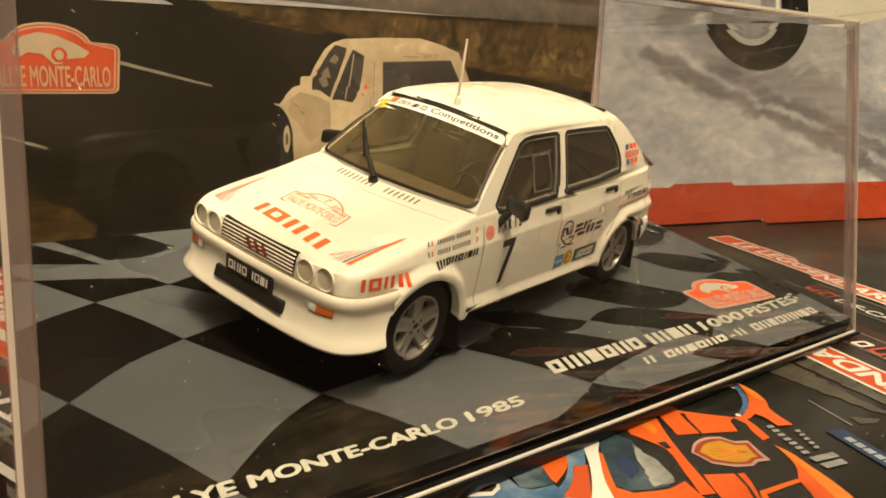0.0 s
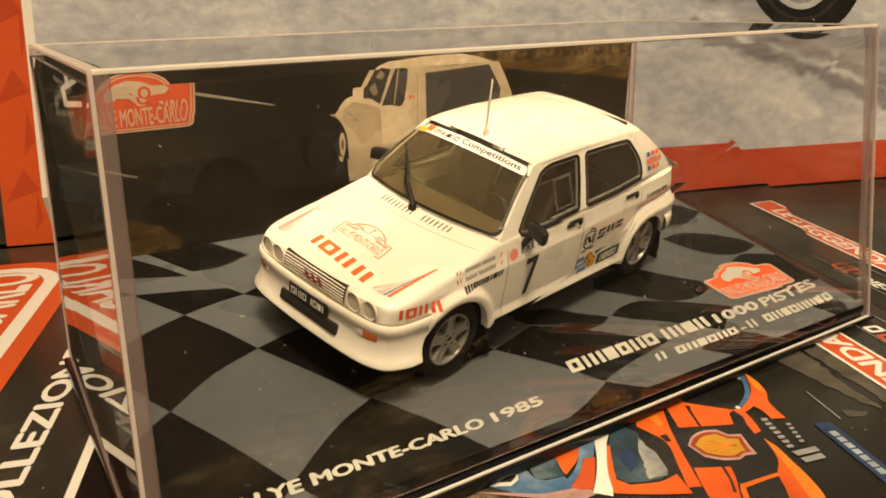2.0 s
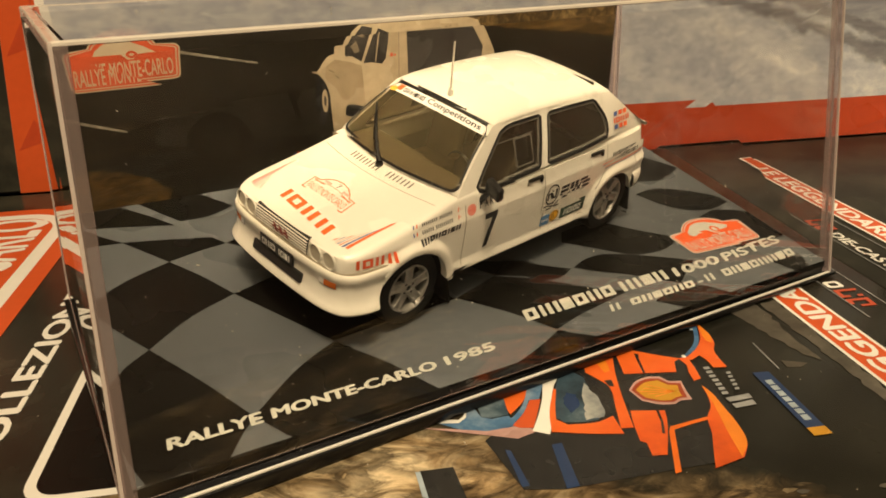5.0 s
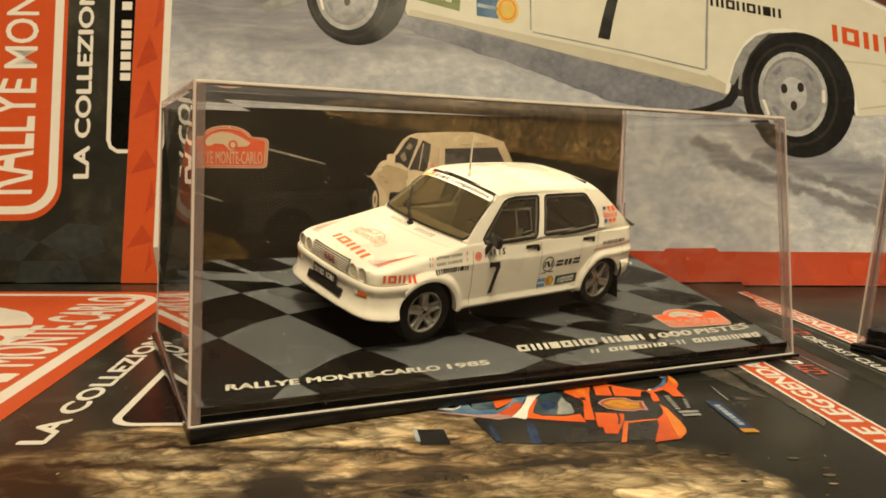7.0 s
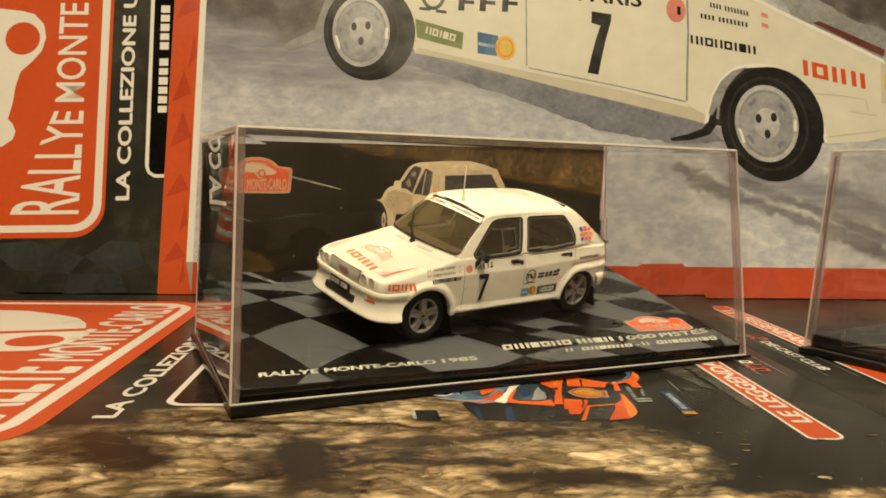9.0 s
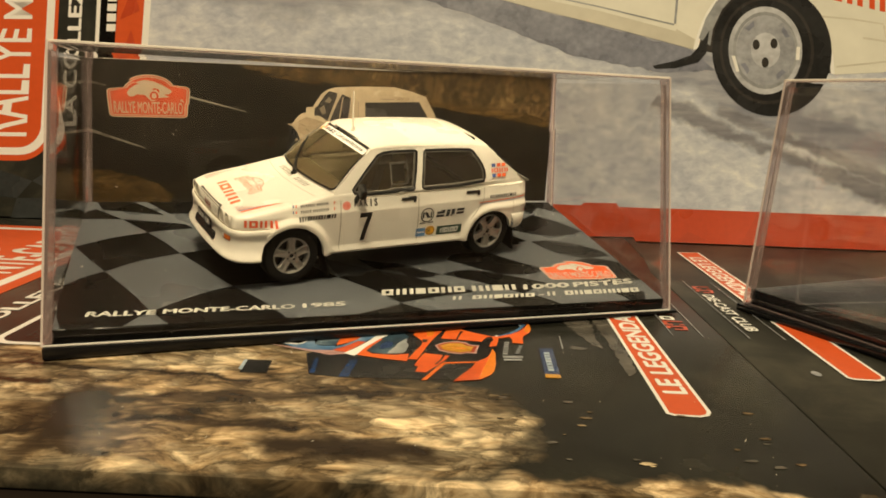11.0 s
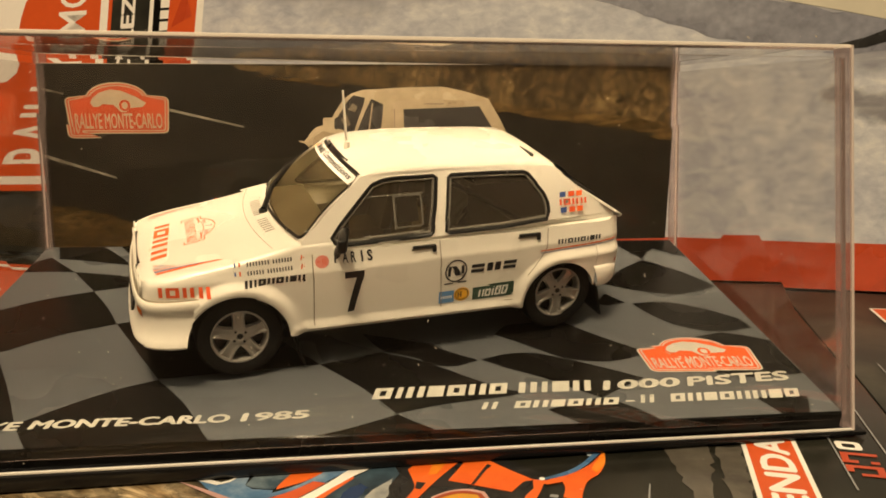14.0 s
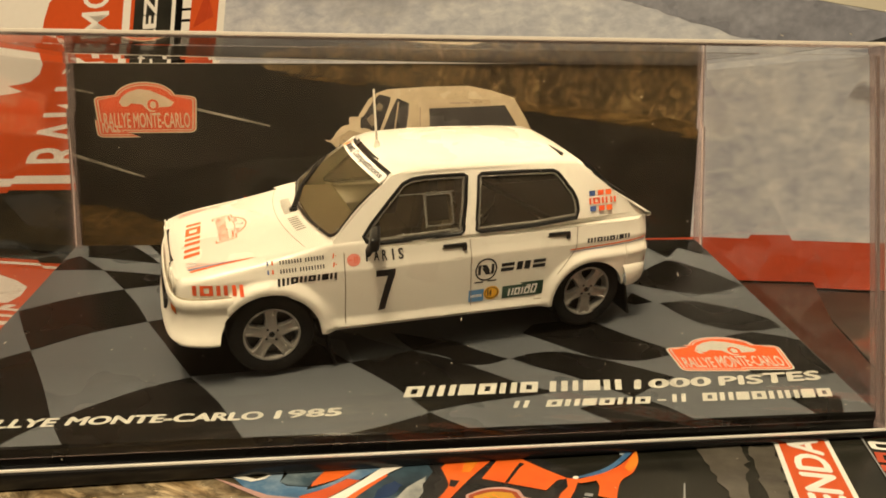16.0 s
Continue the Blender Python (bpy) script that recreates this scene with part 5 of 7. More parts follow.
def plaque(parent, corner, along, across, lift, words=True, place=None, field=None, pale=None):
    """The red rally plaque: a rounded plate with an arched top, white rim, white car shape and its words."""
    def at(s, t):
        return (corner[0] + along[0] * s + across[0] * t, corner[1] + along[1] * s + across[1] * t)

    def pl(extra):
        return (lambda u, v: place(u, v, lift + extra)) if place else flatly(lift + extra)

    def outline(d):
        pts = []
        for cx, cy, a in ((1 - 0.07, 0.68 - 0.07, 0),):
            pts += [(cx + (0.07 - d) * math.cos(radians(a + 18 * k)), cy + (0.10 - d * 1.6) * math.sin(radians(a + 18 * k)) + 0.02) for k in range(6)]
        pts += [(0.5 + (0.30 - d) * math.cos(radians(a)), 0.68 + (0.32 - d * 1.8) * math.sin(radians(a))) for a in (12, 30, 48, 66, 84, 102, 120, 138, 156, 168)]
        for cx, cy, a in ((0.07, 0.63, 90), (0.09, 0.09, 180), (0.91, 0.09, 270)):
            pts += [(cx + (0.07 - d) * math.cos(radians(a + 18 * k)), cy + (0.09 - d * 1.6) * math.sin(radians(a + 18 * k))) for k in range(6)]
        return pts
    field, pale = field or P_RED, pale or P_WHITE
    base = ink("plaque", [[at(*p) for p in outline(0)]], pale, parent, label="red rally plaque with white rim", place=pl(0))
    ink("plaque_field", [[at(*p) for p in outline(0.016)]], field, base, place=pl(0.003))
    ink("plaque_rim", [[at(*q) for q in quad] for quad in ring(outline(0.03), outline(0.042))], pale, base, place=pl(0.006))
    car = [(0.24, 0.60), (0.27, 0.70), (0.34, 0.80), (0.44, 0.86), (0.55, 0.83), (0.68, 0.72), (0.78, 0.60), (0.74, 0.52), (0.62, 0.50), (0.58, 0.42), (0.53, 0.42), (0.46, 0.56), (0.36, 0.58), (0.32, 0.52), (0.27, 0.52)]
    ink("plaque_car", [[at(*p) for p in car]], pale, base, place=pl(0.006), label="white car shape")
    ink("plaque_car_arc", [[at(0.57 + x, 0.55 + y) for x, y in q] for q in ring(oval(0, 0, 0.055, 0.11, 18), oval(0, 0, 0.030, 0.07, 18))], field, base, place=pl(0.009))
    if words:
        lettered("plaque_words", "RALLYE MONTE-CARLO", at(0.08, 0.10), (along[0] * 0.84, along[1] * 0.84), (across[0] * 0.30, across[1] * 0.30), pale, base, bold=0.06, place=pl(0.006))
    return base


def curved(poly, n=4):
    """The outline with its gentle bends rounded and its corners kept."""
    pts = [Vector(p) for p in poly]
    m = len(pts)
    sharp = [(pts[i] - pts[i - 1]).angle(pts[(i + 1) % m] - pts[i]) > 0.6 for i in range(m)]
    out = []
    for i in range(m):
        j = (i + 1) % m
        a, b, e = pts[i], pts[j], pts[j] - pts[i]
        ta = e if sharp[i] else (b - pts[i - 1]).normalized() * e.length
        tb = e if sharp[j] else (pts[(j + 1) % m] - a).normalized() * e.length
        for k in range(n):
            t = k / n
            p = a * (2 * t ** 3 - 3 * t ** 2 + 1) + ta * (t ** 3 - 2 * t ** 2 + t) + b * (3 * t ** 2 - 2 * t ** 3) + tb * (t ** 3 - t ** 2)
            out.append((p.x, p.y))
    return out


def ragged(poly, step, amp, seed=1):
    """The outline of a patch in a photograph: cut fine and shaken, so that no edge is straight."""
    rnd = random.Random(seed)
    out = []
    for a, b in zip(poly, poly[1:] + poly[:1]):
        n = max(1, int(math.hypot(b[0] - a[0], b[1] - a[1]) / step))
        for k in range(n):
            w = k / n
            out.append((a[0] + (b[0] - a[0]) * w + rnd.uniform(-amp, amp) * (k > 0), a[1] + (b[1] - a[1]) * w + rnd.uniform(-amp, amp) * (k > 0)))
    return out


# ---- the room that closes the place ----
def room_slab(name, x0, x1, y0, y1, z0, z1, material, label, category):
    ob = solo(name, brick_bm(x0, x1, y0, y1, z0, z1), material, label, category, "structure", False)
    ob.matrix_world = MAG
    return ob


room_slab("wall_north", -190, 190, 5.9, 15, -75, 165, WALL, "plain warm plaster wall behind the table", "wall")
room_slab("wall_south", -190, 190, -260, -250, -75, 165, WALL, "plain warm plaster wall across the room", "wall")
room_slab("wall_west", -200, -190, -260, 15, -75, 165, WALL, "plain warm plaster side wall", "wall")
room_slab("wall_east", 190, 200, -260, 15, -75, 165, WALL, "plain warm plaster side wall", "wall")
room_slab("floor", -200, 200, -260, 15, -85, -75, FLOORING, "brown floor of the room", "floor")
room_slab("ceiling", -200, 200, -260, 15, 165, 175, CEILING, "white ceiling of the room", "ceiling")
table = thing("table", "dark table top under the magazines", "table", m=MAG)
part("table_top", brick_bm(-70, 70, -62, 5.6, -3.2, -0.36, 0.3), TABLE, table)
for lx in (-64, 64):
    for ly in (-57, 1):
        part("table_leg", brick_bm(lx - 2.5, lx + 2.5, ly - 2.5, ly + 2.5, -75, -3.2, 0.2), TABLE, table)
lamp = thing("ceiling_lamp", "round warm ceiling lamp over the table", "lamp", m=pose(-0.12, -0.633, 0))
part("shade", laid3(tube_bm([(0, -1.0, 132.6), (0, -1.8, 134.2), (0, -3, 138)], [15, 15, 7], 28), lambda p: p), CEILING, lamp, "white metal shade")
part("rod", tube_bm([(0, -3, 137), (0, -3, 166)], 0.8, 10), CHROME, lamp)

# ---- the two backing cards lying on the table ----
card_a = thing("backing_card", "glossy printed collector's card lying flat under the display case", "printed card", "backing cards", MAG)
sheet_a = part("sheet", brick_bm(-34, 1.28, -20.3, -0.15, -0.34, 0.0, 0.03), TRACKSIDE, card_a, "photograph of a dark road with brown stones along its edge")
for poly in ([(-2.37, -11.85), (-1.74, -11.50), (-1.69, -11.97), (-1.76, -13.29), (-1.74, -13.86), (-1.94, -13.60)], [(-1.60, -11.60), (-1.24, -11.50), (-1.24, -14.0), (-1.30, -15.27), (-1.50, -15.54), (-1.53, -14.42)], [(-2.43, -13.71), (-2.24, -13.79), (-2.02, -13.88), (-2.19, -13.98), (-2.45, -13.94)]):
    ink("light_patch", [ragged(poly, 0.14, 0.04)], PAVING, card_a, 0.008, "grey paved edge of the road")
# its red plaque, reading away from the front edge
ink("plaque_field", [rounded(-34, -18.0, -16.55, -1.75, 1.7, 8)], P_RED, card_a, 0.010, "large red rally plaque")
ink("plaque_rim", ring(rounded(-33.6, -17.5, -17.0, -2.2, 1.35, 8), rounded(-33.3, -17.15, -17.35, -2.55, 1.05, 8)), P_WHITE, card_a, 0.014, "white rim line")
for wd, v0, v1, h0 in (("RALLYE", -16.8, -11.75, 2.6), ("MONTE-CARLO", -11.2, -2.6, 1.75)):
    lettered("plaque_letter", wd, (-17.55, v0), (0, v1 - v0), (-h0, 0), P_WHITE, card_a, 0.014, 0.10)
ink("plaque_car", [[(-28, -3.4), (-22.6, -3.9), (-21.2, -4.6), (-20.3, -5.2), (-19.7, -6.1), (-19.25, -7.3), (-18.95, -8.4), (-19.1, -9.3), (-19.7, -10.0), (-20.6, -10.1), (-21.6, -10.6), (-23.6, -12.6), (-28, -13.4)]], P_WHITE, card_a, 0.014, "white car shape")
ink("plaque_car_arc", [oval(-20.15, -8.75, 0.80, 0.75, 28)], P_RED, card_a, 0.018)
ink("plaque_car_gap", [[(-19.4, -6.9), (-19.25, -7.3), (-20.6, -7.55), (-22.2, -7.9), (-22.2, -7.5), (-20.6, -7.2)]], P_RED, card_a, 0.018)
lettered("title_word", "LA COLLEZIONE UFFICIALE", (-15.28, -16.0), (0, 13.4), (-0.50, 0), P_WHITE, card_a, 0.014, 0.14)
ink("title_box", ring(rounded(-14.6, -15.15, -11.2, -2.0, 0.45), rounded(-14.45, -15.0, -11.35, -2.15, 0.35)), P_WHITE, card_a, 0.014, "white rounded frame")
ink("title_panel", [rounded(-14.45, -15.0, -11.35, -2.15, 0.35)], P_BLACK, card_a, 0.010)
barred("title_block", 8, (-13.5, -12.6), (0, 5.5), (-0.55, 0), P_WHITE, card_a, 0.014)
# the orange rally car of the photograph
racer = ink("printed_car", [[(-8.0, -14.97), (-7.4, -14.4), (-7.1, -13.5), (-6.4, -13.0), (-5.6, -12.5), (-4.9, -12.6), (-4.0, -13.1), (-3.9, -13.8), (-4.05, -15.2), (-4.5, -16.1), (-5.43, -16.14), (-7.15, -16.25), (-7.71, -16.15)]], P_TYRE, card_a, 0.010, "printed orange rally car seen from the rear")
ink("nose", [curved([(-8.78, -14.26), (-8.30, -14.37), (-8.19, -14.25), (-8.13, -14.12), (-8.0, -14.06), (-7.93, -14.36), (-7.78, -14.44), (-7.5, -14.4), (-7.42, -14.62), (-7.14, -14.88), (-7.50, -15.02), (-8.15, -14.73)])], PAINTED_BLUE, racer, 0.014)
ink("nose_line", [curved([(-8.76, -14.28), (-8.29, -14.36), (-8.19, -14.25), (-8.17, -14.11), (-8.12, -14.13), (-8.17, -14.33), (-8.31, -14.45), (-8.79, -14.36)])], P_WHITE, racer, 0.016)
ink("nose_edge", [[(-8.94, -14.45), (-8.15, -14.76), (-7.50, -15.02), (-7.14, -14.88), (-7.39, -14.70), (-7.92, -14.74), (-8.51, -14.56)]], P_ROSE, racer, 0.016)
ink("rear_window", [curved([(-7.93, -14.08), (-7.55, -13.75), (-7.45, -13.90), (-7.48, -14.27), (-7.49, -14.38), (-7.77, -14.41), (-7.93, -14.36)])], PRINTED_GLASS, racer, 0.016)
ink("roof_orange", [curved([(-7.45, -13.74), (-7.20, -13.45), (-6.90, -13.45), (-6.99, -13.67), (-7.17, -14.06), (-7.46, -14.38), (-7.48, -14.27)])], PAINTED_ORANGE, racer, 0.017)
ink("roof_blue", [curved([(-6.98, -13.60), (-6.80, -13.20), (-6.50, -13.05), (-6.68, -13.55), (-6.90, -14.05), (-7.07, -14.05), (-7.26, -14.40), (-7.53, -14.69), (-7.66, -14.66), (-7.31, -14.31), (-7.12, -13.98)])], PAINTED_BLUE, racer, 0.018)
ink("roof_red", [curved([(-7.06, -14.05), (-6.88, -14.06), (-7.03, -14.42), (-7.20, -14.80), (-7.40, -14.76), (-7.50, -14.68), (-7.26, -14.40)])], P_RED, racer, 0.019)
ink("pillar_shadow", [[(-6.90, -14.05), (-6.68, -13.55), (-6.60, -13.30), (-6.52, -13.30), (-6.70, -13.72), (-6.98, -14.42), (-7.16, -14.80), (-7.22, -14.80)]], P_TYRE, racer, 0.0185)
ink("white_pillar", [curved([(-6.72, -13.63), (-6.55, -13.20), (-6.38, -13.20), (-6.42, -13.48), (-6.57, -13.76), (-6.73, -14.17), (-6.83, -14.58), (-7.00, -15.02), (-7.24, -14.88), (-7.02, -14.46), (-6.84, -14.02)])], P_WHITE, racer, 0.020)
ink("window_surround", [curved([(-6.52, -13.40), (-6.12, -13.05), (-5.86, -13.20), (-5.88, -13.60), (-5.86, -14.20), (-5.90, -14.72), (-6.05, -14.92), (-6.45, -14.95), (-6.78, -14.92), (-6.90, -14.62), (-6.72, -14.14), (-6.60, -13.78)])], P_TYRE, racer, 0.016)
ink("window", [curved([(-6.42, -13.52), (-6.10, -13.37), (-5.98, -13.56), (-6.0, -13.89), (-6.03, -14.28), (-6.05, -14.64), (-6.16, -14.80), (-6.43, -14.80), (-6.69, -14.76), (-6.78, -14.59), (-6.69, -14.18), (-6.56, -13.82)])], PRINTED_GLASS, racer, 0.018)
ink("window_glare", [ragged([(-6.03, -13.70), (-5.96, -14.10), (-5.97, -14.55), (-6.04, -14.74), (-6.34, -14.77), (-6.28, -14.45), (-6.16, -14.02)], 0.08, 0.03, 3)], GLARE, racer, 0.020)
ink("window_seat", [ragged([(-6.55, -14.25), (-6.42, -13.95), (-6.26, -14.05), (-6.34, -14.40), (-6.52, -14.55)], 0.08, 0.03, 4)], P_NAVY, racer, 0.020)
ink("sill", [curved([(-6.58, -13.79), (-6.55, -13.84), (-6.70, -14.30), (-6.80, -14.66), (-6.66, -14.83), (-6.22, -14.86), (-6.01, -14.79), (-5.90, -14.74), (-5.90, -15.22), (-6.40, -15.12), (-6.96, -14.96), (-6.84, -14.44)])], PAINTED_ORANGE, racer, 0.021)
ink("pillar", [curved([(-5.90, -13.42), (-5.82, -13.16), (-5.50, -12.80), (-5.22, -12.80), (-5.25, -13.0), (-5.40, -13.53), (-5.54, -14.17), (-5.63, -14.68), (-5.70, -15.10), (-5.90, -15.08), (-5.78, -14.55), (-5.66, -13.95), (-5.80, -13.60)])], PAINTED_ORANGE, racer, 0.020)
ink("pillar_vent", [[(-5.68, -13.74), (-5.55, -13.74), (-5.57, -13.94), (-5.65, -13.93)]], P_TYRE, racer, 0.022)
ink("pillar_light", [[(-5.62, -12.95), (-5.40, -12.85), (-5.46, -13.45), (-5.58, -13.50)]], P_AMBER, racer, 0.0215)
ink("flank", [curved([(-5.17, -12.96), (-4.92, -12.80), (-4.70, -12.95), (-4.46, -13.11), (-4.12, -13.31), (-4.26, -13.40), (-4.37, -13.72), (-4.9, -13.65), (-5.27, -13.60)])], PAINTED_ORANGE, racer, 0.018)
for gap in ([(-4.84, -12.98), (-4.77, -13.02), (-4.82, -13.16), (-4.90, -13.64), (-4.94, -13.64), (-4.88, -13.22)], [(-4.22, -13.36), (-4.14, -13.40), (-4.22, -13.60), (-4.28, -13.58)]):
    ink("flank_gap", [gap], P_TYRE, racer, 0.020)
ink("strut", [curved([(-3.23, -12.15), (-3.20, -12.44), (-3.21, -12.67), (-3.27, -12.93), (-3.40, -13.17), (-3.44, -13.43), (-3.45, -13.74), (-3.69, -13.71), (-3.69, -13.43), (-3.74, -13.28), (-3.93, -13.40), (-4.12, -13.38), (-4.15, -13.30), (-3.96, -13.28), (-3.66, -13.02), (-3.43, -12.69)])], PAINTED_ORANGE, racer, 0.018)
ink("strut_leg", [[(-4.14, -13.33), (-3.98, -13.38), (-4.0, -13.65), (-4.06, -14.0), (-4.21, -14.05), (-4.17, -13.76), (-4.10, -13.55)]], PAINTED_ORANGE, racer, 0.0185)
ink("strut_edge", [curved([(-3.24, -12.12), (-3.44, -12.66), (-3.64, -13.0), (-3.97, -13.27), (-4.10, -13.30), (-3.96, -13.19), (-3.70, -12.93), (-3.53, -12.66), (-3.32, -12.10)])], P_BLUE, racer, 0.019)
ink("strut_tip", [curved([(-3.23, -12.15), (-3.20, -12.44), (-3.21, -12.67), (-3.30, -12.91), (-3.38, -12.80), (-3.33, -12.55)])], P_AMBER, racer, 0.020)
emblem = ink("fan_rim", [curved([(-5.38, -14.10), (-5.18, -13.87), (-4.94, -13.77), (-4.72, -13.80), (-4.62, -13.97), (-4.42, -14.00), (-4.46, -14.26), (-4.49, -14.56), (-4.68, -14.55), (-4.81, -14.63), (-5.05, -14.59), (-5.29, -14.44)])], P_ROSE, racer, 0.018, "yellow fan emblem with a pale rim")
ink("fan_band", [curved([(-5.34, -14.10), (-5.17, -13.92), (-4.95, -13.83), (-4.75, -13.86), (-4.65, -14.02), (-4.46, -14.06), (-4.51, -14.28), (-4.54, -14.49), (-4.67, -14.49), (-4.80, -14.57), (-5.02, -14.53), (-5.26, -14.39)])], P_BRICK, emblem, 0.020)
ink("fan_field", [curved([(-5.27, -14.12), (-5.05, -13.94), (-4.80, -13.91), (-4.69, -14.08), (-4.54, -14.12), (-4.59, -14.31), (-4.60, -14.44), (-4.70, -14.45), (-4.83, -14.52), (-4.99, -14.49), (-5.20, -14.36)])], P_YELLOW, emblem, 0.022)
for k in range(5):
    ink("fan_rib", [[(-4.66, -14.27), (-4.66, -14.29), (-5.22 + 0.09 * abs(k - 2), -14.02 - 0.09 * k), (-5.22 + 0.09 * abs(k - 2), -14.00 - 0.09 * k)]], P_AMBER, emblem, 0.024)
ink("chunk", [curved([(-5.58, -14.66), (-5.05, -14.76), (-5.11, -14.98), (-5.24, -15.30), (-5.48, -15.82), (-5.70, -15.80), (-5.66, -15.50), (-5.74, -15.44), (-5.66, -14.98)])], PAINTED_ORANGE, racer, 0.018)
ink("chunk_gap", [[(-5.18, -14.72), (-5.14, -14.73), (-5.20, -15.05), (-5.30, -15.34), (-5.34, -15.32), (-5.24, -15.05)]], P_TYRE, racer, 0.020)
ink("tail_line", [[(-5.55, -16.24), (-5.22, -15.30), (-5.15, -15.18), (-4.71, -15.09), (-4.48, -15.05), (-4.50, -15.13), (-4.72, -15.17), (-5.12, -15.27), (-5.45, -16.22)]], P_ORANGE, racer, 0.018)
ink("arch", [curved([(-4.15, -14.20), (-4.10, -14.46), (-4.11, -14.85), (-4.12, -15.25), (-4.20, -15.75), (-4.43, -16.09), (-4.95, -16.24), (-4.76, -15.80), (-4.61, -15.46), (-4.49, -15.08), (-4.30, -14.81), (-4.21, -14.55)])], PAINTED_ORANGE, racer, 0.019)
ink("arch_light", [curved([(-4.15, -14.20), (-4.09, -14.46), (-4.10, -14.86), (-4.11, -15.25), (-4.20, -15.75), (-4.46, -16.08), (-4.40, -15.70), (-4.33, -15.30), (-4.24, -14.87)])], P_AMBER, racer, 0.021)
for flash in ([(-7.76, -15.24), (-7.68, -15.28), (-7.61, -16.09), (-7.72, -16.10)], [(-7.05, -15.26), (-6.89, -15.24), (-6.94, -16.23), (-7.13, -16.25)]):
    ink("blue_flash", [flash], P_NAVY, racer, 0.016)
ink("tyre_mark", [[(-9.10, -15.63), (-9.06, -15.48), (-8.58, -15.48), (-8.51, -16.19), (-9.02, -16.23)]], P_TYRE, racer, 0.012)
ink("tyre_sheen", [[(-9.10, -16.04), (-9.13, -15.49), (-9.06, -15.50), (-9.02, -16.08)]], P_PALE, racer, 0.014)
ink("lamp_glint", [oval(-3.42, -12.35, 0.05, 0.04, 10)], P_PALE, racer, 0.018)
ink("lamp_glint", [oval(-4.02, -13.26, 0.04, 0.05, 10)], P_WHITE, racer, 0.021)
for k in range(7):
    v = -13.66 - 0.13 * k
    ink("sponsor_bar", [[(-3.86 - 0.012 * k, v), (-3.75 - 0.012 * k, v), (-3.76 - 0.012 * k, v - 0.08), (-3.87 - 0.012 * k, v - 0.08)]], P_STEEL, racer, 0.016)
for k in range(5):
    v = -13.88 - 0.12 * k
    ink("sponsor_bar", [[(-3.55 - 0.026 * k, v), (-3.47 - 0.026 * k, v), (-3.49 - 0.026 * k, v - 0.07), (-3.57 - 0.026 * k, v - 0.07)]], P_STEEL, racer, 0.016)
for block in ([(-3.95, -14.62), (-3.52, -14.57), (-3.52, -14.70), (-3.93, -14.74)], [(-3.93, -14.80), (-3.55, -14.75), (-3.55, -14.88), (-3.92, -14.92)]):
    ink("sponsor_block", [block], P_STEEL, racer, 0.016)
tag = ink("sponsor_panel", [[(-3.13, -14.0), (-2.84, -14.02), (-2.86, -15.62), (-3.16, -15.62)]], P_NAVY, racer, 0.016)
barred("sponsor_marks", 7, (-2.93, -14.25), (-0.01, -1.2), (-0.14, 0), P_PALE, tag, 0.018)
ink("sponsor_end", [rect(-3.16, -15.82, -2.86, -15.62)], P_YELLOW, tag, 0.018)
ink("road_scratch", [[(-2.59, -13.05), (-2.57, -13.05), (-2.60, -13.97), (-2.63, -13.96)]], P_STEEL, card_a, 0.012)


def spine_strip(parent, u0, v0, v1, flipped):
    """A red strip with a white rim and large white capitals."""
    w, cut = 0.82, 0.24
    out = [(u0, v0 + 0.10), (u0 + 0.12, v0 + 0.02), (u0 + 0.58, v0), (u0 + 0.74, v0 + 0.08), (u0 + w, v0 + cut), (u0 + w, v1), (u0, v1 - 0.1)]
    inn = [(u0 + 0.07, v0 + 0.15), (u0 + 0.15, v0 + 0.09), (u0 + 0.57, v0 + 0.07), (u0 + 0.69, v0 + 0.13), (u0 + w - 0.07, v0 + cut + 0.03), (u0 + w - 0.07, v1 - 0.07), (u0 + 0.07, v1 - 0.17)]
    strip = ink("title_strip", [out], P_WHITE, parent, 0.010, "red strip with white capitals")
    ink("strip_field", [inn], P_RED, strip, 0.014)
    if flipped:
        lettered("strip_letter", "LE LEGGENDARIE", (u0 + 0.16, v1 - 1.0), (0, -6.4), (0.48, 0), P_WHITE, strip, 0.018, 0.14)
    else:
        lettered("strip_letter", "LE LEGGENDARIE", (u0 + w - 0.16, v0 + 1.05), (0, 6.4), (-0.48, 0), P_WHITE, strip, 0.018, 0.14)


spine_strip(card_a, -1.22, -17.45, -5.2, False)


def club_mark(parent, u, v):
    """Two open square links in orange-red, one beside the other."""
    strokes = [rect(0.0, 0.0, 0.10, -0.36), rect(0.10, 0.0, 0.50, -0.09), rect(0.10, -0.27, 0.22, -0.36), rect(0.38, -0.27, 0.50, -0.36),
               rect(0.02, -0.44, 0.52, -0.53), rect(0.42, -0.53, 0.52, -0.78), rect(0.02, -0.53, 0.12, -0.66), rect(0.20, -0.70, 0.42, -0.78)]
    ink("club_mark", [[(u + a + 0.10 * b, v + b) for a, b in p] for p in strokes], P_DEEP, parent, 0.012, "orange-red linked club mark")


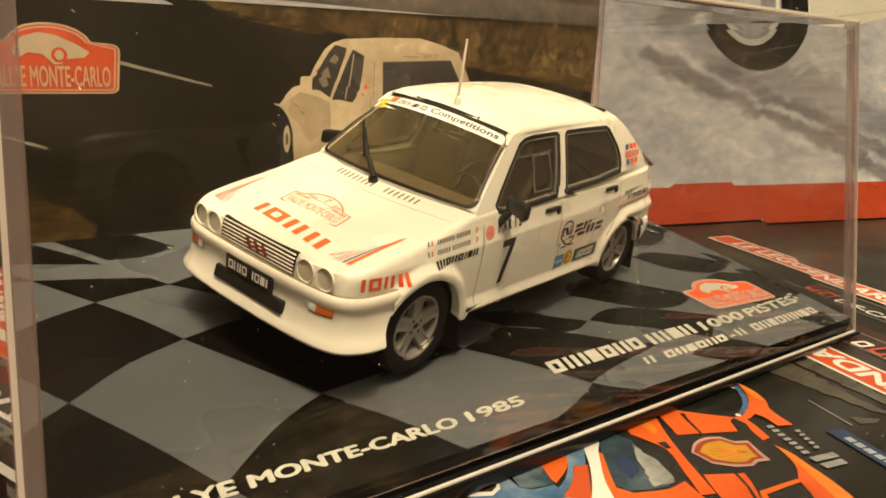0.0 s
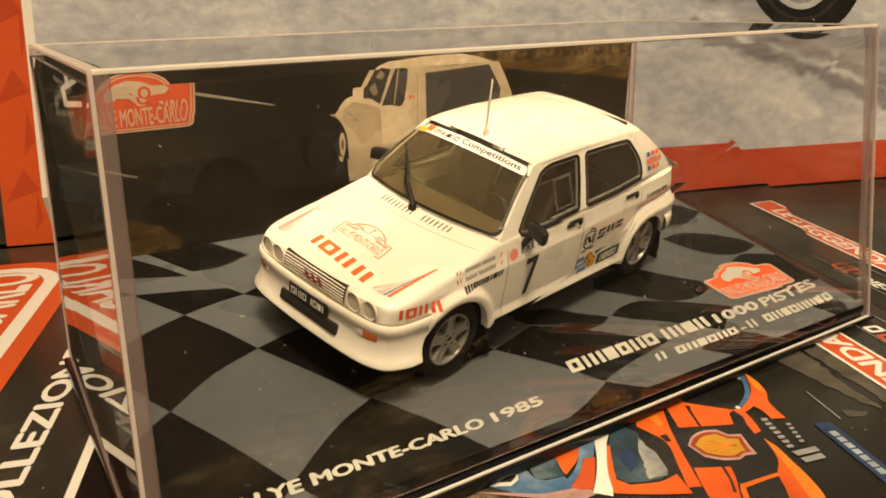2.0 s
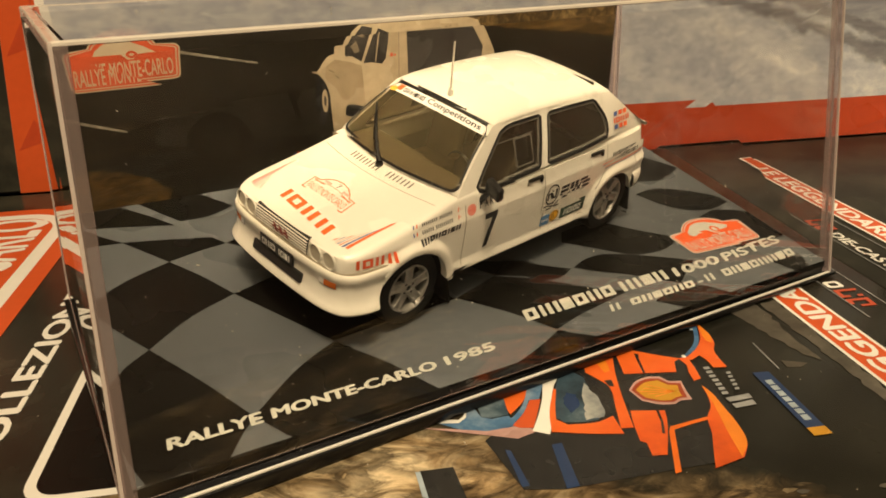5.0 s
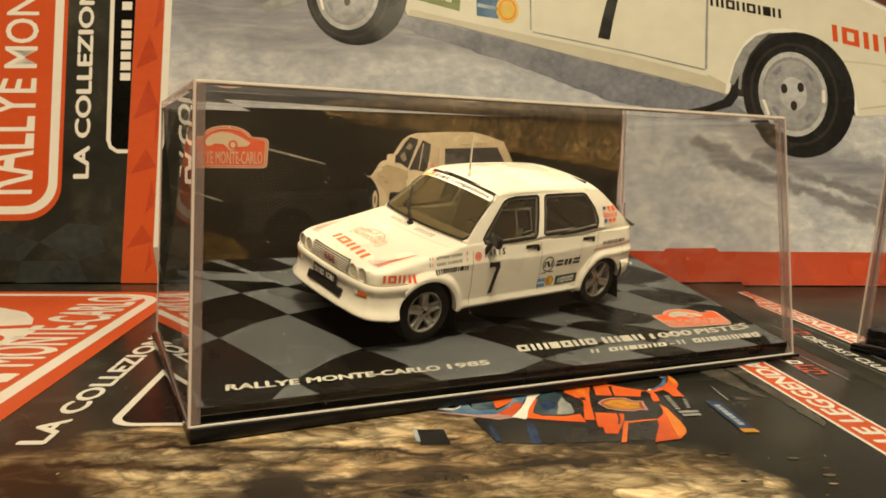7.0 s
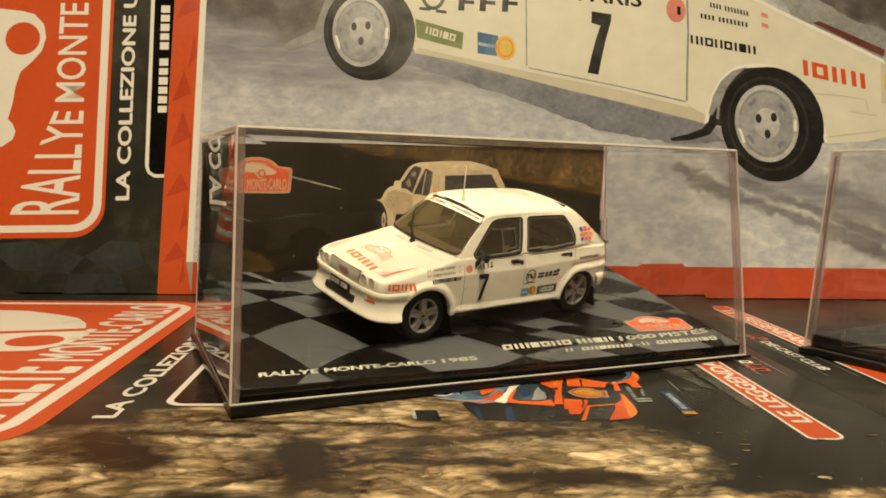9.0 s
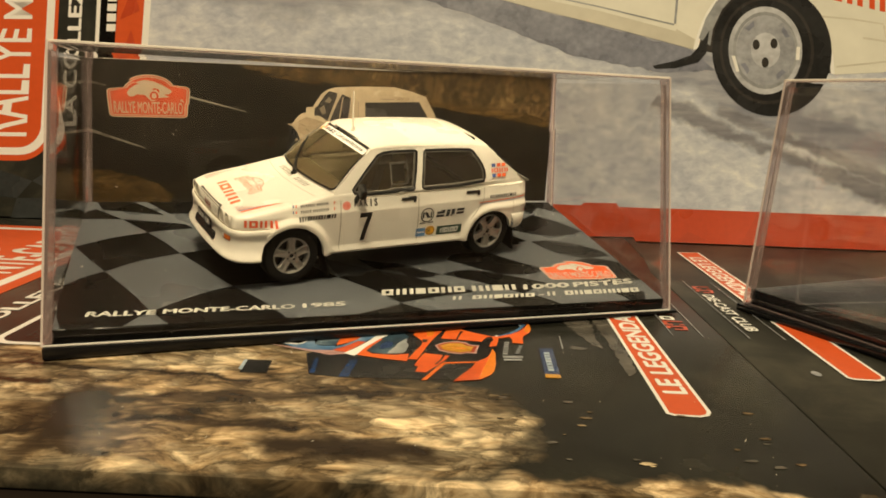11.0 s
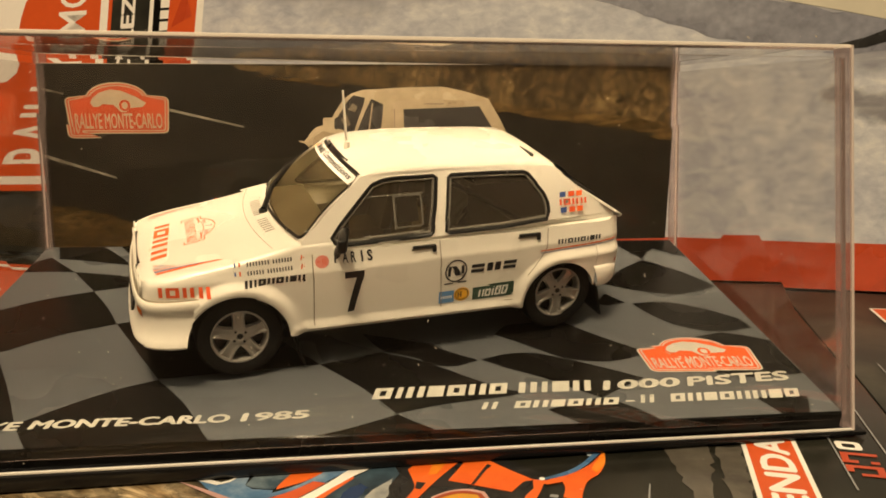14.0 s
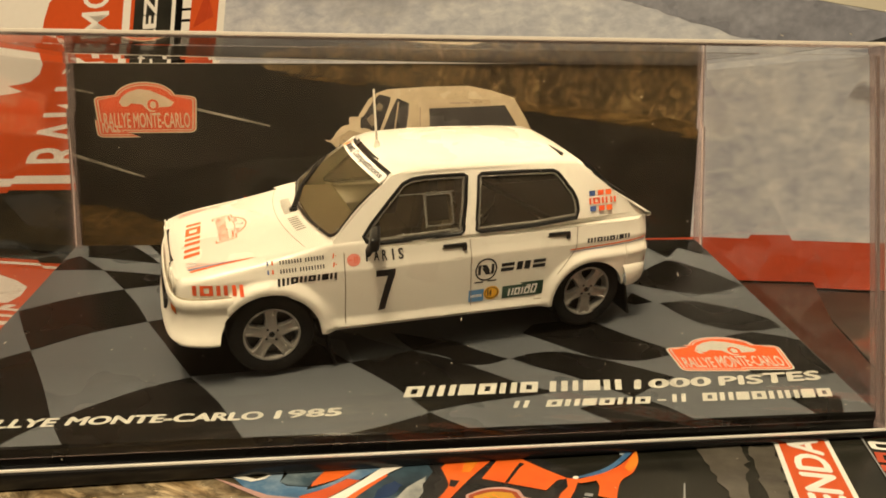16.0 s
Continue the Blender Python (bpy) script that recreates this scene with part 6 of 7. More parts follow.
ink("club_letter", ring(rounded(0.16, -11.26, 0.52, -10.96, 0.07), rounded(0.25, -11.18, 0.43, -11.04, 0.04)), P_WHITE, card_a, 0.012)
club_mark(card_a, 0.16, -11.36)
ink("club_frame", [rect(0.10, -12.6, 0.125, -9.5), rect(0.80, -12.6, 0.825, -9.5)], P_STEEL, card_a, 0.012)
random.seed(4)
for k in range(26):
    u, v, r = random.uniform(-4.3, 0.6), random.uniform(-19.6, -16.7), random.uniform(0.03, 0.11)
    ink("leaf_fleck", [[(u + r * math.cos(a) * random.uniform(0.6, 1.5), v + 0.5 * r * math.sin(a) * random.uniform(0.6, 1.4)) for a in [j * 1.047 for j in range(6)]]], GRAVEL if k % 3 else PAVING, card_a, 0.012)

card_b = thing("backing_card", "second glossy printed card lying head to tail beside the first", "printed card", "backing cards", MAG)
part("sheet", brick_bm(1.32, 30, -20.6, -0.15, -0.34, -0.02, 0.03), TARMAC, card_b, "dark glossy photograph of a wet road")
spine_strip(card_b, 2.95, -15.2, -1.95, True)
lettered("club_letter", "DIE-CAST CLUB", (1.98, -8.45), (0.06, -3.55), (0.32, 0.0), P_WHITE, card_b, 0.012, 0.14)
club_mark(card_b, 1.98, -7.45)
ink("club_frame", [rect(1.88, -12.6, 1.905, -6.8), rect(2.70, -12.6, 2.725, -6.8)], P_STEEL, card_b, 0.012)
for k in range(9):
    u, v, r = random.uniform(1.6, 7), random.uniform(-16, -9), random.uniform(0.05, 0.14)
    ink("light_spot", [[(u + r * 0.8 * math.cos(a), v + r * 1.3 * math.sin(a)) for a in [j * 0.785 for j in range(8)]]], P_STEEL, card_b, 0.010)

# ---- the standing poster and card ----
poster = thing("standing_magazine", "glossy magazine with a rally car in snow, leaning behind the case", "magazine", m=POSTER)
part("page_block", brick_bm(-19.25, 24, 0.0, 22, -0.30, 0.0, 0.04), BOARD, poster)
ink("snow_photo", [rect(-17.87, 1.34, 23.9, 21.9)], SNOW, poster, 0.006, "snowy road of the photograph")
ink("bottom_band", [rect(-17.87, 0.02, 23.9, 1.34)], P_DEEP, poster, 0.006, "plain red band")
random.seed(8)
for k in range(16):
    u = -17 + k * 2.5 + random.uniform(-0.5, 0.5)
    ink("band_facet", [[(u, 0.02), (u + random.uniform(0.6, 2.2), 0.02), (u + random.uniform(0.2, 2.5), random.uniform(0.4, 1.3))]], P_FACET, poster, 0.009)
side = ink("side_band", [[(-19.23, 0.02), (-17.87, 0.02), (-18.14, 1.34), (-18.14, 21.9), (-19.23, 21.9)]], P_RED, poster, 0.006, "red faceted border")
for k, (u, v, w, h) in enumerate(((-19.1, 6.2, 0.9, 1.6), (-18.3, 5.3, 0.45, 1.9), (-19.1, 4.1, 1.2, 1.0), (-18.5, 2.6, 0.6, 1.3), (-19.1, 1.3, 1.1, 0.9), (-18.4, 0.4, 0.5, 1.1), (-19.1, 8.2, 0.8, 1.4), (-18.5, 9.8, 0.6, 1.6), (-19.1, 12, 1.0, 1.5))):
    ink("band_facet", [[(u, v), (min(u + w, -18.16), v + h * 0.3), (u + (min(u + w, -18.16) - u) * 0.55, v + h)]], P_DEEP, poster, 0.009)
ink("white_rule", [rect(-18.14, 1.34, -17.87, 21.9)], P_WHITE, poster, 0.008)
ink("mud_flap", [[(-14.6, 10.9), (-13.2, 11.6), (-12.7, 13.2), (-12.3, 13.0), (-12.9, 11.2), (-14.2, 10.6)]], P_STEEL, poster, 0.014)
FRONT_LIP = [(3.98, 7.73), (4.12, 8.3), (4.27, 8.75), (4.44, 9.18), (4.65, 9.55), (4.92, 9.92), (5.25, 10.23), (5.62, 10.42), (6.05, 10.53), (6.7, 10.58), (7.25, 10.52), (7.73, 10.37), (8.2, 10.06), (8.59, 9.64), (8.96, 9.1), (9.29, 8.47), (9.48, 7.7), (9.55, 6.9)]
SILL = [(-8.78, 10.65), (-7.16, 10.36), (-4.68, 9.77), (-2.19, 9.16), (0.32, 8.61), (2.83, 8.02), (3.98, 7.73)]
body_p = [(-9.0, 11.2)] + SILL + FRONT_LIP[1:] + [(11.4, 7.05), (13.06, 7.45), (13.6, 8.2), (13.5, 10.9), (12.5, 10.73), (10.85, 11.53), (8.3, 12.73), (6.51, 13.64), (5.2, 14.5), (3.9, 15.6), (1.0, 17.2), (-8, 17.8), (-13.5, 16.5), (-13.2, 14.2), (-11.5, 14.2), (-10.1, 13.6), (-9.3, 12.4)]
ink("ground_shadow", [ragged([(-9.5, 10.4), (-8.7, 10.6), (-4.68, 9.75), (0.32, 8.58), (3.9, 7.7), (4.9, 6.9), (3.0, 6.75), (-0.7, 7.3), (-4.6, 8.75), (-8.4, 9.9)], 0.35, 0.05, 5)], P_DUSK, poster, 0.010, "blue-grey shadow of the printed car")
pcar = ink("printed_car", [body_p], P_CREAM, poster, 0.014, "printed white rally car leaning in a bend")
ink("sill", [SILL + [(4.05, 8.15), (3.3, 8.55), (0.34, 9.25), (-3.8, 10.0), (-8.16, 10.85), (-8.7, 10.9)]], P_SHADE, pcar, 0.018)
ink("sill_light", [[(-8.2, 10.80), (-3.8, 9.93), (0.34, 9.16), (3.3, 8.45), (3.3, 8.60), (0.34, 9.32), (-3.8, 10.09), (-8.2, 10.93)]], P_CREAM, pcar, 0.020)
ink("door_line", [[(-3.90, 10.2), (-3.84, 10.2), (-3.79, 17), (-3.85, 17)]], P_STEEL, pcar, 0.018)
ink("door_line", [[(3.20, 8.75), (3.29, 8.75), (3.40, 10.3), (3.52, 12.0), (3.60, 16), (3.52, 16), (3.43, 12.0), (3.30, 10.3)], [(-3.8, 10.14), (0.34, 9.36), (3.2, 8.75), (3.2, 8.69), (0.34, 9.30), (-3.8, 10.08)]], P_STEEL, pcar, 0.022)
ink("bumper_line", [[(9.06, 9.27), (10.2, 9.20), (11.45, 9.03), (11.45, 8.97), (10.2, 9.13), (9.06, 9.20)], [(10.64, 8.46), (11.9, 8.30), (11.9, 8.22), (10.64, 8.38)], [(11.42, 8.95), (11.52, 8.95), (11.60, 8.45), (11.52, 8.45)], [(9.6, 7.25), (13.0, 7.72), (13.0, 7.66), (9.6, 7.18)]], P_SHADE, pcar, 0.018)
ink("hood_edge", [[(6.51, 13.64), (8.3, 12.73), (10.85, 11.53), (12.5, 10.73), (12.5, 10.9), (10.87, 11.72), (8.31, 12.93), (6.51, 13.84)]], P_WHITE, pcar, 0.020)
ink("hood_tint", [ragged([(8.31, 12.95), (10.87, 11.75), (12.4, 11.0), (12.9, 11.3), (12.7, 12.3), (11.4, 12.7), (9.4, 13.9), (7.6, 14.2)], 0.4, 0.06, 3)], P_STEEL, pcar, 0.012)
ink("hood_tint", [[(9.3, 12.60), (10.87, 11.80), (12.5, 11.05), (12.58, 11.4), (11.0, 12.1), (9.6, 12.7)]], P_MAROON, pcar, 0.013)
ink("arch_lip", [FRONT_LIP + [(x + (6.9 - x) * 0.06, z + (7.6 - z) * 0.06) for x, z in reversed(FRONT_LIP)]], P_WHITE, pcar, 0.020)
ink("arch_gap", [[(x + (6.9 - x) * 0.055, z + (7.6 - z) * 0.055) for x, z in FRONT_LIP]], P_GLASS, pcar, 0.019)
ink("arch_lining", [[(4.2, 8.2), (4.45, 9.0), (4.85, 9.7), (5.4, 10.2), (6.1, 10.42), (5.6, 10.0), (5.1, 9.4), (4.75, 8.6), (4.65, 7.9)]], P_STEEL, pcar, 0.021)
for cu, cv, ru, rv, rc, iu, iv in ((-10.78, 11.62, 2.0, 2.25, -11.15, 1.25, 1.65), (7.08, 7.79, 2.35, 2.64, 6.82, 1.45, 1.78)):
    w = ink("printed_wheel", [oval(cu, cv, ru, rv, 40)], P_TYRE, pcar, 0.022, "printed black tyre and steel rim")
    ink("tyre_wall", ring(oval(rc + 0.06, cv, iu * 1.28, iv * 1.22, 36), oval(rc + 0.05, cv, iu * 1.20, iv * 1.15, 36)), P_GLASS, w, 0.0235)
    ink("rim_edge", [oval(rc, cv, iu, iv, 36)], P_RIMPRINT, w, 0.025)
    ink("rim_lip", ring(oval(rc, cv, iu * 0.88, iv * 0.88, 32), oval(rc, cv, iu * 0.80, iv * 0.80, 32)), P_STEEL, w, 0.0265)
    ink("rim_face", [oval(rc + 0.02, cv, iu * 0.80, iv * 0.80, 32)], P_DISH, w, 0.028)
    for a in [radians(38 + 90 * k) for k in range(4)]:
        ink("rim_slot", [[(rc + iu * r * math.cos(a + da), cv + iv * r * math.sin(a + da)) for r, da in ((0.62, -0.16), (0.74, -0.20), (0.74, 0.20), (0.62, 0.16))]], P_DUSK, w, 0.031)
    ink("rim_hub", [oval(rc, cv, iu * 0.40, iv * 0.40, 20)], P_RIMPRINT, w, 0.034)
    for a in (0.6, 2.7, 4.7):
        ink("rim_bolt", [oval(rc + iu * 0.28 * math.cos(a), cv + iv * 0.28 * math.sin(a), iu * 0.10, iv * 0.12, 10)], P_GLASS, w, 0.037)
    for glint in ([(rc - iu * 0.92, cv - iv * 0.15), (rc - iu * 0.82, cv - iv * 0.15), (rc - iu * 0.70, cv - iv * 0.5), (rc - iu * 0.78, cv - iv * 0.52)], [(rc + iu * 0.84, cv + iv * 0.1), (rc + iu * 0.94, cv + iv * 0.1), (rc + iu * 0.92, cv - iv * 0.2), (rc + iu * 0.82, cv - iv * 0.2)]):
        ink("rim_glint", [glint], P_WHITE, w, 0.039)
ink("mud_flap", [[(2.4, 7.02), (3.3, 7.25), (3.9, 7.50), (4.2, 7.85), (4.6, 8.5), (4.5, 7.6), (4.19, 7.22), (3.3, 6.95), (2.5, 6.90)]], P_TYRE, pcar, 0.0215)
ink("start_number", [[(-0.93, 12.30), (-0.89, 12.85), (0.0, 12.74), (-0.03, 12.40), (-0.30, 11.5), (-0.50, 10.7), (-0.68, 9.87), (-1.16, 9.95), (-0.95, 10.8), (-0.75, 11.5), (-0.52, 12.18)]], P_TYRE, pcar, 0.018, "black figure seven")
lettered("town_letter", "PARIS", (-1.5, 13.35), (2.9, -0.25), (0.05, 0.75), P_TYRE, pcar, 0.018, 0.10)
for shape in marks("nionoibn", 0, 0, 1, 1, 0.0, 0.30):
    ink("maker_mark", [[(3.57 + 2.97 * a, 11.46 - 0.46 * a + 0.40 * b) for a, b in p] for p in shape], P_TYRE, pcar, 0.018, "black sponsor mark")
for shape in marks("ioini", 0, 0, 1, 1, 0.0, 0.30):
    ink("sponsor_mark", [[(8.64 + 2.92 * a, 10.10 - 0.62 * a + 0.73 * b) for a, b in p] for p in shape], D_RED, pcar, 0.018, "red sponsor mark")
green = ink("green_sticker", [[(-8.79, 12.26), (-6.66, 11.68), (-6.72, 10.89), (-8.71, 11.39)]], D_GREEN, pcar, 0.018)
green.data.materials[0] = mat("print_olive_green", (0.17, 0.22, 0.06), 0.25, var=0.1)
ink("sticker_marks", [[(-8.35 + 1.3 * a, 11.60 - 0.36 * a + 0.34 * b) for a, b in p] for shape in marks("noibo", 0, 0, 1, 1, 0.05, 0.3) for p in shape], P_CREAM, green, 0.021)
ink("blue_sticker", [[(-6.04, 11.73), (-5.11, 11.57), (-5.17, 10.62), (-6.04, 10.73)]], P_BLUE, pcar, 0.018)
ink("blue_sticker_bar", [[(-6.0, 11.25), (-5.2, 11.12), (-5.2, 10.98), (-6.0, 11.1)]], P_PALE, pcar, 0.020)
ink("yellow_sticker", [oval(-4.80, 11.02, 0.46, 0.57, 24)], P_SUN, pcar, 0.020)
ink("sticker_ring", ring(oval(-4.80, 11.02, 0.36, 0.45, 20), oval(-4.80, 11.02, 0.30, 0.38, 20)), P_AMBER, pcar, 0.022)
ink("pink_disc", [oval(2.97, 13.04, 0.45, 0.60, 20)], D_PINK, pcar, 0.018)
ink("disc_mark", [rect(3.02, 12.8, 3.18, 13.2)], P_TYRE, pcar, 0.020)
for (u0, v0), (u1, v1) in (((4.52, 13.20), (6.33, 12.80)), ((4.05, 12.66), (6.27, 12.26))):
    barred("crew_block", (4, 8), (u0, v0), (u1 - u0, v1 - v0), (0.0, 0.28), P_GLASS, pcar, 0.018, gap=0.5)
ink("crew_flag", [[(6.9, 13.05), (7.2, 12.95), (7.2, 12.75), (6.9, 12.85)], [(6.9, 12.55), (7.2, 12.45), (7.2, 12.25), (6.9, 12.35)]], D_PINK, pcar, 0.018)
ink("emblem_ring", ring(oval(-8.0, 13.45, 0.55, 0.75, 24), oval(-8.0, 13.45, 0.40, 0.58, 24)) + [[(-8.61, 12.69), (-8.12, 12.66), (-8.12, 12.80), (-8.61, 12.83)], [(-7.88, 12.60), (-7.41, 12.54), (-7.41, 12.68), (-7.88, 12.74)]], P_TYRE, pcar, 0.018, "black ring emblem")
for u in (-6.9, -5.95, -4.95):
    ink("emblem_block", [[(u, 12.72), (u + 0.28, 12.70), (u + 0.34, 13.5), (u + 0.06, 13.5)], [(u + 0.28, 13.05), (u + 0.72, 13.02), (u + 0.72, 13.2), (u + 0.28, 13.22)]], P_TYRE, pcar, 0.018)
ink("lamp_bezel", [[(12.19, 8.85), (13.15, 8.74), (13.4, 10.95), (12.34, 10.81), (12.3, 10.3)]], P_SHADE, pcar, 0.019)
ink("head_lamp", [oval(12.70, 9.72, 0.30, 0.74, 24)], P_SUN, pcar, 0.020, "yellow printed headlamp")
ink("bumper_slot", [[(12.75, 8.52), (13.2, 8.46), (13.2, 8.02), (12.78, 8.1)]], P_GLASS, pcar, 0.020)

std = thing("standing_card", "tall printed card with a red rally plaque, standing behind the case", "printed card", m=POSTER @ pose(0.08 * CM, 0.50 * CM, -0.0033, 0, 0, 1.4))
part("sheet", sheet_bm([[(-42, 0.56), (-18.6, 0.0), (-18.6, 26), (-42, 26)]], depth=-0.3), P_BLACK, std, smooth=False)
ink("tarmac_photo", [[(-41.9, 0.60), (-18.7, 0.04), (-18.7, 25.9), (-41.9, 25.9)]], TARMAC, std, 0.006, "dark glossy photograph")
for poly in ([(-26.5, 2.2), (-24.6, 2.3), (-22.4, 1.6), (-23.0, 0.9), (-25.2, 1.1)], [(-22.4, 1.6), (-21.4, 2.3), (-20.3, 2.2), (-20.0, 1.2), (-21.0, 0.9)], [(-29, 0.6), (-26, 0.4), (-24.6, 0.05), (-29, 0.05)], [(-23.0, 0.9), (-21.0, 0.9), (-20.6, 0.1), (-23.2, 0.1)]):
    ink("flag_square", [poly], P_FLAG, std, 0.010)
ink("plaque_field", [rounded(-40, 2.42, -21.68, 24, 1.3, 8)], P_RED, std, 0.012, "large red rally plaque")
ink("plaque_rim", ring(rounded(-39.6, 2.66, -21.83, 23.6, 1.15, 8), rounded(-39.3, 2.96, -22.16, 23.3, 0.9, 8)), P_WHITE, std, 0.016, "white rim line")
for wd, v0, v1, h0, h1 in (("RALLYE", 3.42, 7.90, 2.80, 1.22), ("MONTE", 8.30, 12.8, 1.22, 1.22), ("CARLO", 13.6, 17.8, 1.8, 2.6)):
    bm = text_polys(wd, 0, 0, 1, 1, 0.010)
    for v in bm.verts:
        h = h0 + (h1 - h0) * v.co.x
        v.co = Vector((-22.74 - h * v.co.y, v0 + (v1 - v0) * v.co.x, 0.016))
    part("plaque_word", bm, P_WHITE, std, smooth=False)
ink("plaque_car", [[(-31, 5.9), (-26.6, 6.25), (-26.0, 6.35), (-25.6, 6.65), (-25.5, 7.0), (-25.65, 7.35), (-25.85, 7.55), (-25.70, 8.2), (-25.62, 9.0), (-25.45, 9.65), (-25.0, 10.1), (-24.62, 10.6), (-24.48, 11.2), (-24.60, 11.8), (-25.0, 12.25), (-25.5, 12.4), (-26.4, 12.5), (-31, 12.6)]], P_WHITE, std, 0.016, "white car shape")
ink("plaque_car_arc", [oval(-25.45, 11.15, 0.72, 0.74, 28)], P_RED, std, 0.020)
lettered("title_word", "LA COLLEZIONE UFFICIALE", (-20.70, 3.98), (0, 13.6), (-0.58, 0), P_WHITE, std, 0.016, 0.14)
ink("title_panel", [rect(-19.95, 5.05, -18.7, 24)], P_BLACK, std, 0.012)
ink("title_box", [[(-20.11, 5.5), (-19.95, 5.5), (-19.95, 24), (-20.11, 24)], [(-20.12, 5.5), (-20.0, 5.15), (-19.7, 4.95), (-19.7, 5.10), (-19.9, 5.25), (-19.96, 5.5)], [(-19.7, 4.95), (-18.7, 4.95), (-18.7, 5.10), (-19.7, 5.10)]], P_WHITE, std, 0.016, "white rounded frame")
barred("title_block", (6, 5, 3, 4), (-19.25, 7.75), (0, 8.6), (-0.45, 0), P_WHITE, std, 0.016, "row of white title blocks", 0.25)

# ---- the display case ----
def case_cover(parent, lo, hi, t=0.065, e=0.19):
    """A clear cover open below: five flat panes drawn in slightly towards the top, joined by moulded edges whose
    brightness is painted in; lo and hi are its corners.
    """
    lo, hi = [Vector(p) for p in lo], [Vector(p) for p in hi]
    mid = sum(lo + hi, Vector()) / 8
    cover = part("cover", slab(lo[0], lo[1], hi[1], hi[0], mid, t, e), COVER, parent, "clear plastic cover with dust, its edges painted bright", False)
    for q in ((lo[1], lo[2], hi[2], hi[1]), (lo[2], lo[3], hi[3], hi[2]), (lo[3], lo[0], hi[0], hi[3]), (hi[0], hi[1], hi[2], hi[3])):
        part("pane", slab(*q, mid, t, e), COVER, cover, "", False)
    for ob in [cover] + list(cover.children):
        ob.data.materials.append(RIMLIGHT)
    for i in range(4):
        j, k = (i + 1) % 4, (i - 1) % 4
        part("cover_edge", edge_bar(lo[i], hi[i], lo[j] - lo[i], lo[k] - lo[i], 0.20, 0.20), RIMLIGHT, cover, "moulded edge with its shine painted in")
        # A thin pale bar stands in for the highlight along each corner.
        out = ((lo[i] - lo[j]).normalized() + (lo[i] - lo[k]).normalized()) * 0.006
        part("corner_line", edge_bar(lo[i] + out, hi[i] + out, lo[j] - lo[i], lo[k] - lo[i], 0.045), LINELIGHT, cover, "painted corner highlight")
        part("cover_edge", edge_bar(hi[i], hi[j], hi[k] - hi[i], lo[i] - hi[i], 0.136, 0.048), TOPLIGHT, cover, "moulded edge with its shine painted in")
        # Only the front foot has the white shine painted on; the rest stay darker.
        part("cover_foot", edge_bar(lo[i], lo[j], lo[k] - lo[i], hi[i] - lo[i], 0.045, 0.032), FOOTLIGHT if i == 0 else RIMLIGHT, cover, "moulded edge with its shine painted in")
    return cover


def slab(a, b, c, d, mid, t, e):
    """A flat pane a-b-c-d, its rim drawn in by e, thickened by t towards mid."""
    pts = [a, b, c, d]
    n = (b - a).cross(d - a).normalized()
    if n.dot(mid - a) < 0:
        n = -n
    ins = []
    for i, p in enumerate(pts):
        u, v = (pts[(i + 1) % 4] - p).normalized(), (pts[(i - 1) % 4] - p).normalized()
        ins.append(p + (u + v) * e + n * 0.012)
    bm = bmesh.new()
    f = [bm.verts.new(p) for p in ins]
    g = [bm.verts.new(p + n * t) for p in ins]
    bm.faces.new(f)
    bm.faces.new(list(reversed(g)))
    for i in range(4):
        j = (i + 1) % 4
        bm.faces.new([f[j], f[i], g[i], g[j]]).material_index = 1
    bmesh.ops.recalc_face_normals(bm, faces=bm.faces)
    return bm


def edge_bar(p, q, a, b, e, deep=0.0):
    """A rounded bar along p-q that fills the corner between two panes running off along a and b."""
    a, b = a.normalized() * e, b.normalized() * (deep or e)
    sec = [a * 0.35, a * 1.0, a * 1.0 + b * 1.0, b * 1.0, b * 0.35, a * 0.10 + b * 0.10]
    d = (q - p).normalized() * e * 0.3
    bm = bmesh.new()
    r0, r1 = [bm.verts.new(p + d + v) for v in sec], [bm.verts.new(q - d + v) for v in sec]
    n = len(sec)
    for i in range(n):
        j = (i + 1) % n
        bm.faces.new([r0[i], r0[j], r1[j], r1[i]])
    bm.faces.new(r0)
    bm.faces.new(list(reversed(r1)))
    bmesh.ops.recalc_face_normals(bm, faces=bm.faces)
    return bm


def fold(u):
    """Where the card's front lip is folded down."""
    return -0.39 + 0.011 * u


def folded(lift):
    """Lays a print on the sloping card, whose front lip is folded down."""
    def put(u, v):
        f = fold(u)
        if v >= f:
            return (u, v, lift)
        k = min((f - v) / 0.30, 1.0)
        return (u, f - 0.004 - lift - 0.02 * k, lift * (1 - k) - 0.30 * k)
    return put


case = thing("display_case", "clear plastic display case on a black plinth holding the model car", "display case", "display cases", pose(0, 0, 0))
bm = brick_bm(0.0, 14.64, -0.755, 6.95, 0.03, 0.195, 0.03)
for v in bm.verts:
    if v.co.y < 0:
        v.co.y += 0.025 * v.co.x
    if v.co.z > 0.1:
        v.co.z += 0.083 - 0.0117 * v.co.x
part("plinth_flange", bm, PLASTIC, case, "glossy black plastic rim")
bm = brick_bm(0.22, 14.20, -0.20, 6.72, 0.15, 0.5, 0.0)
for v in bm.verts:
    if v.co.z > 0.4:
        v.co.z = (0.40 if v.co.y < 1 else 2.02) - 0.0122 * v.co.x
bmesh.ops.bevel(bm, geom=bm.edges[:], offset=0.05, segments=2, affect="EDGES")
part("plinth_wedge", bm, PLASTIC, case, "black plinth sloping up to the back")
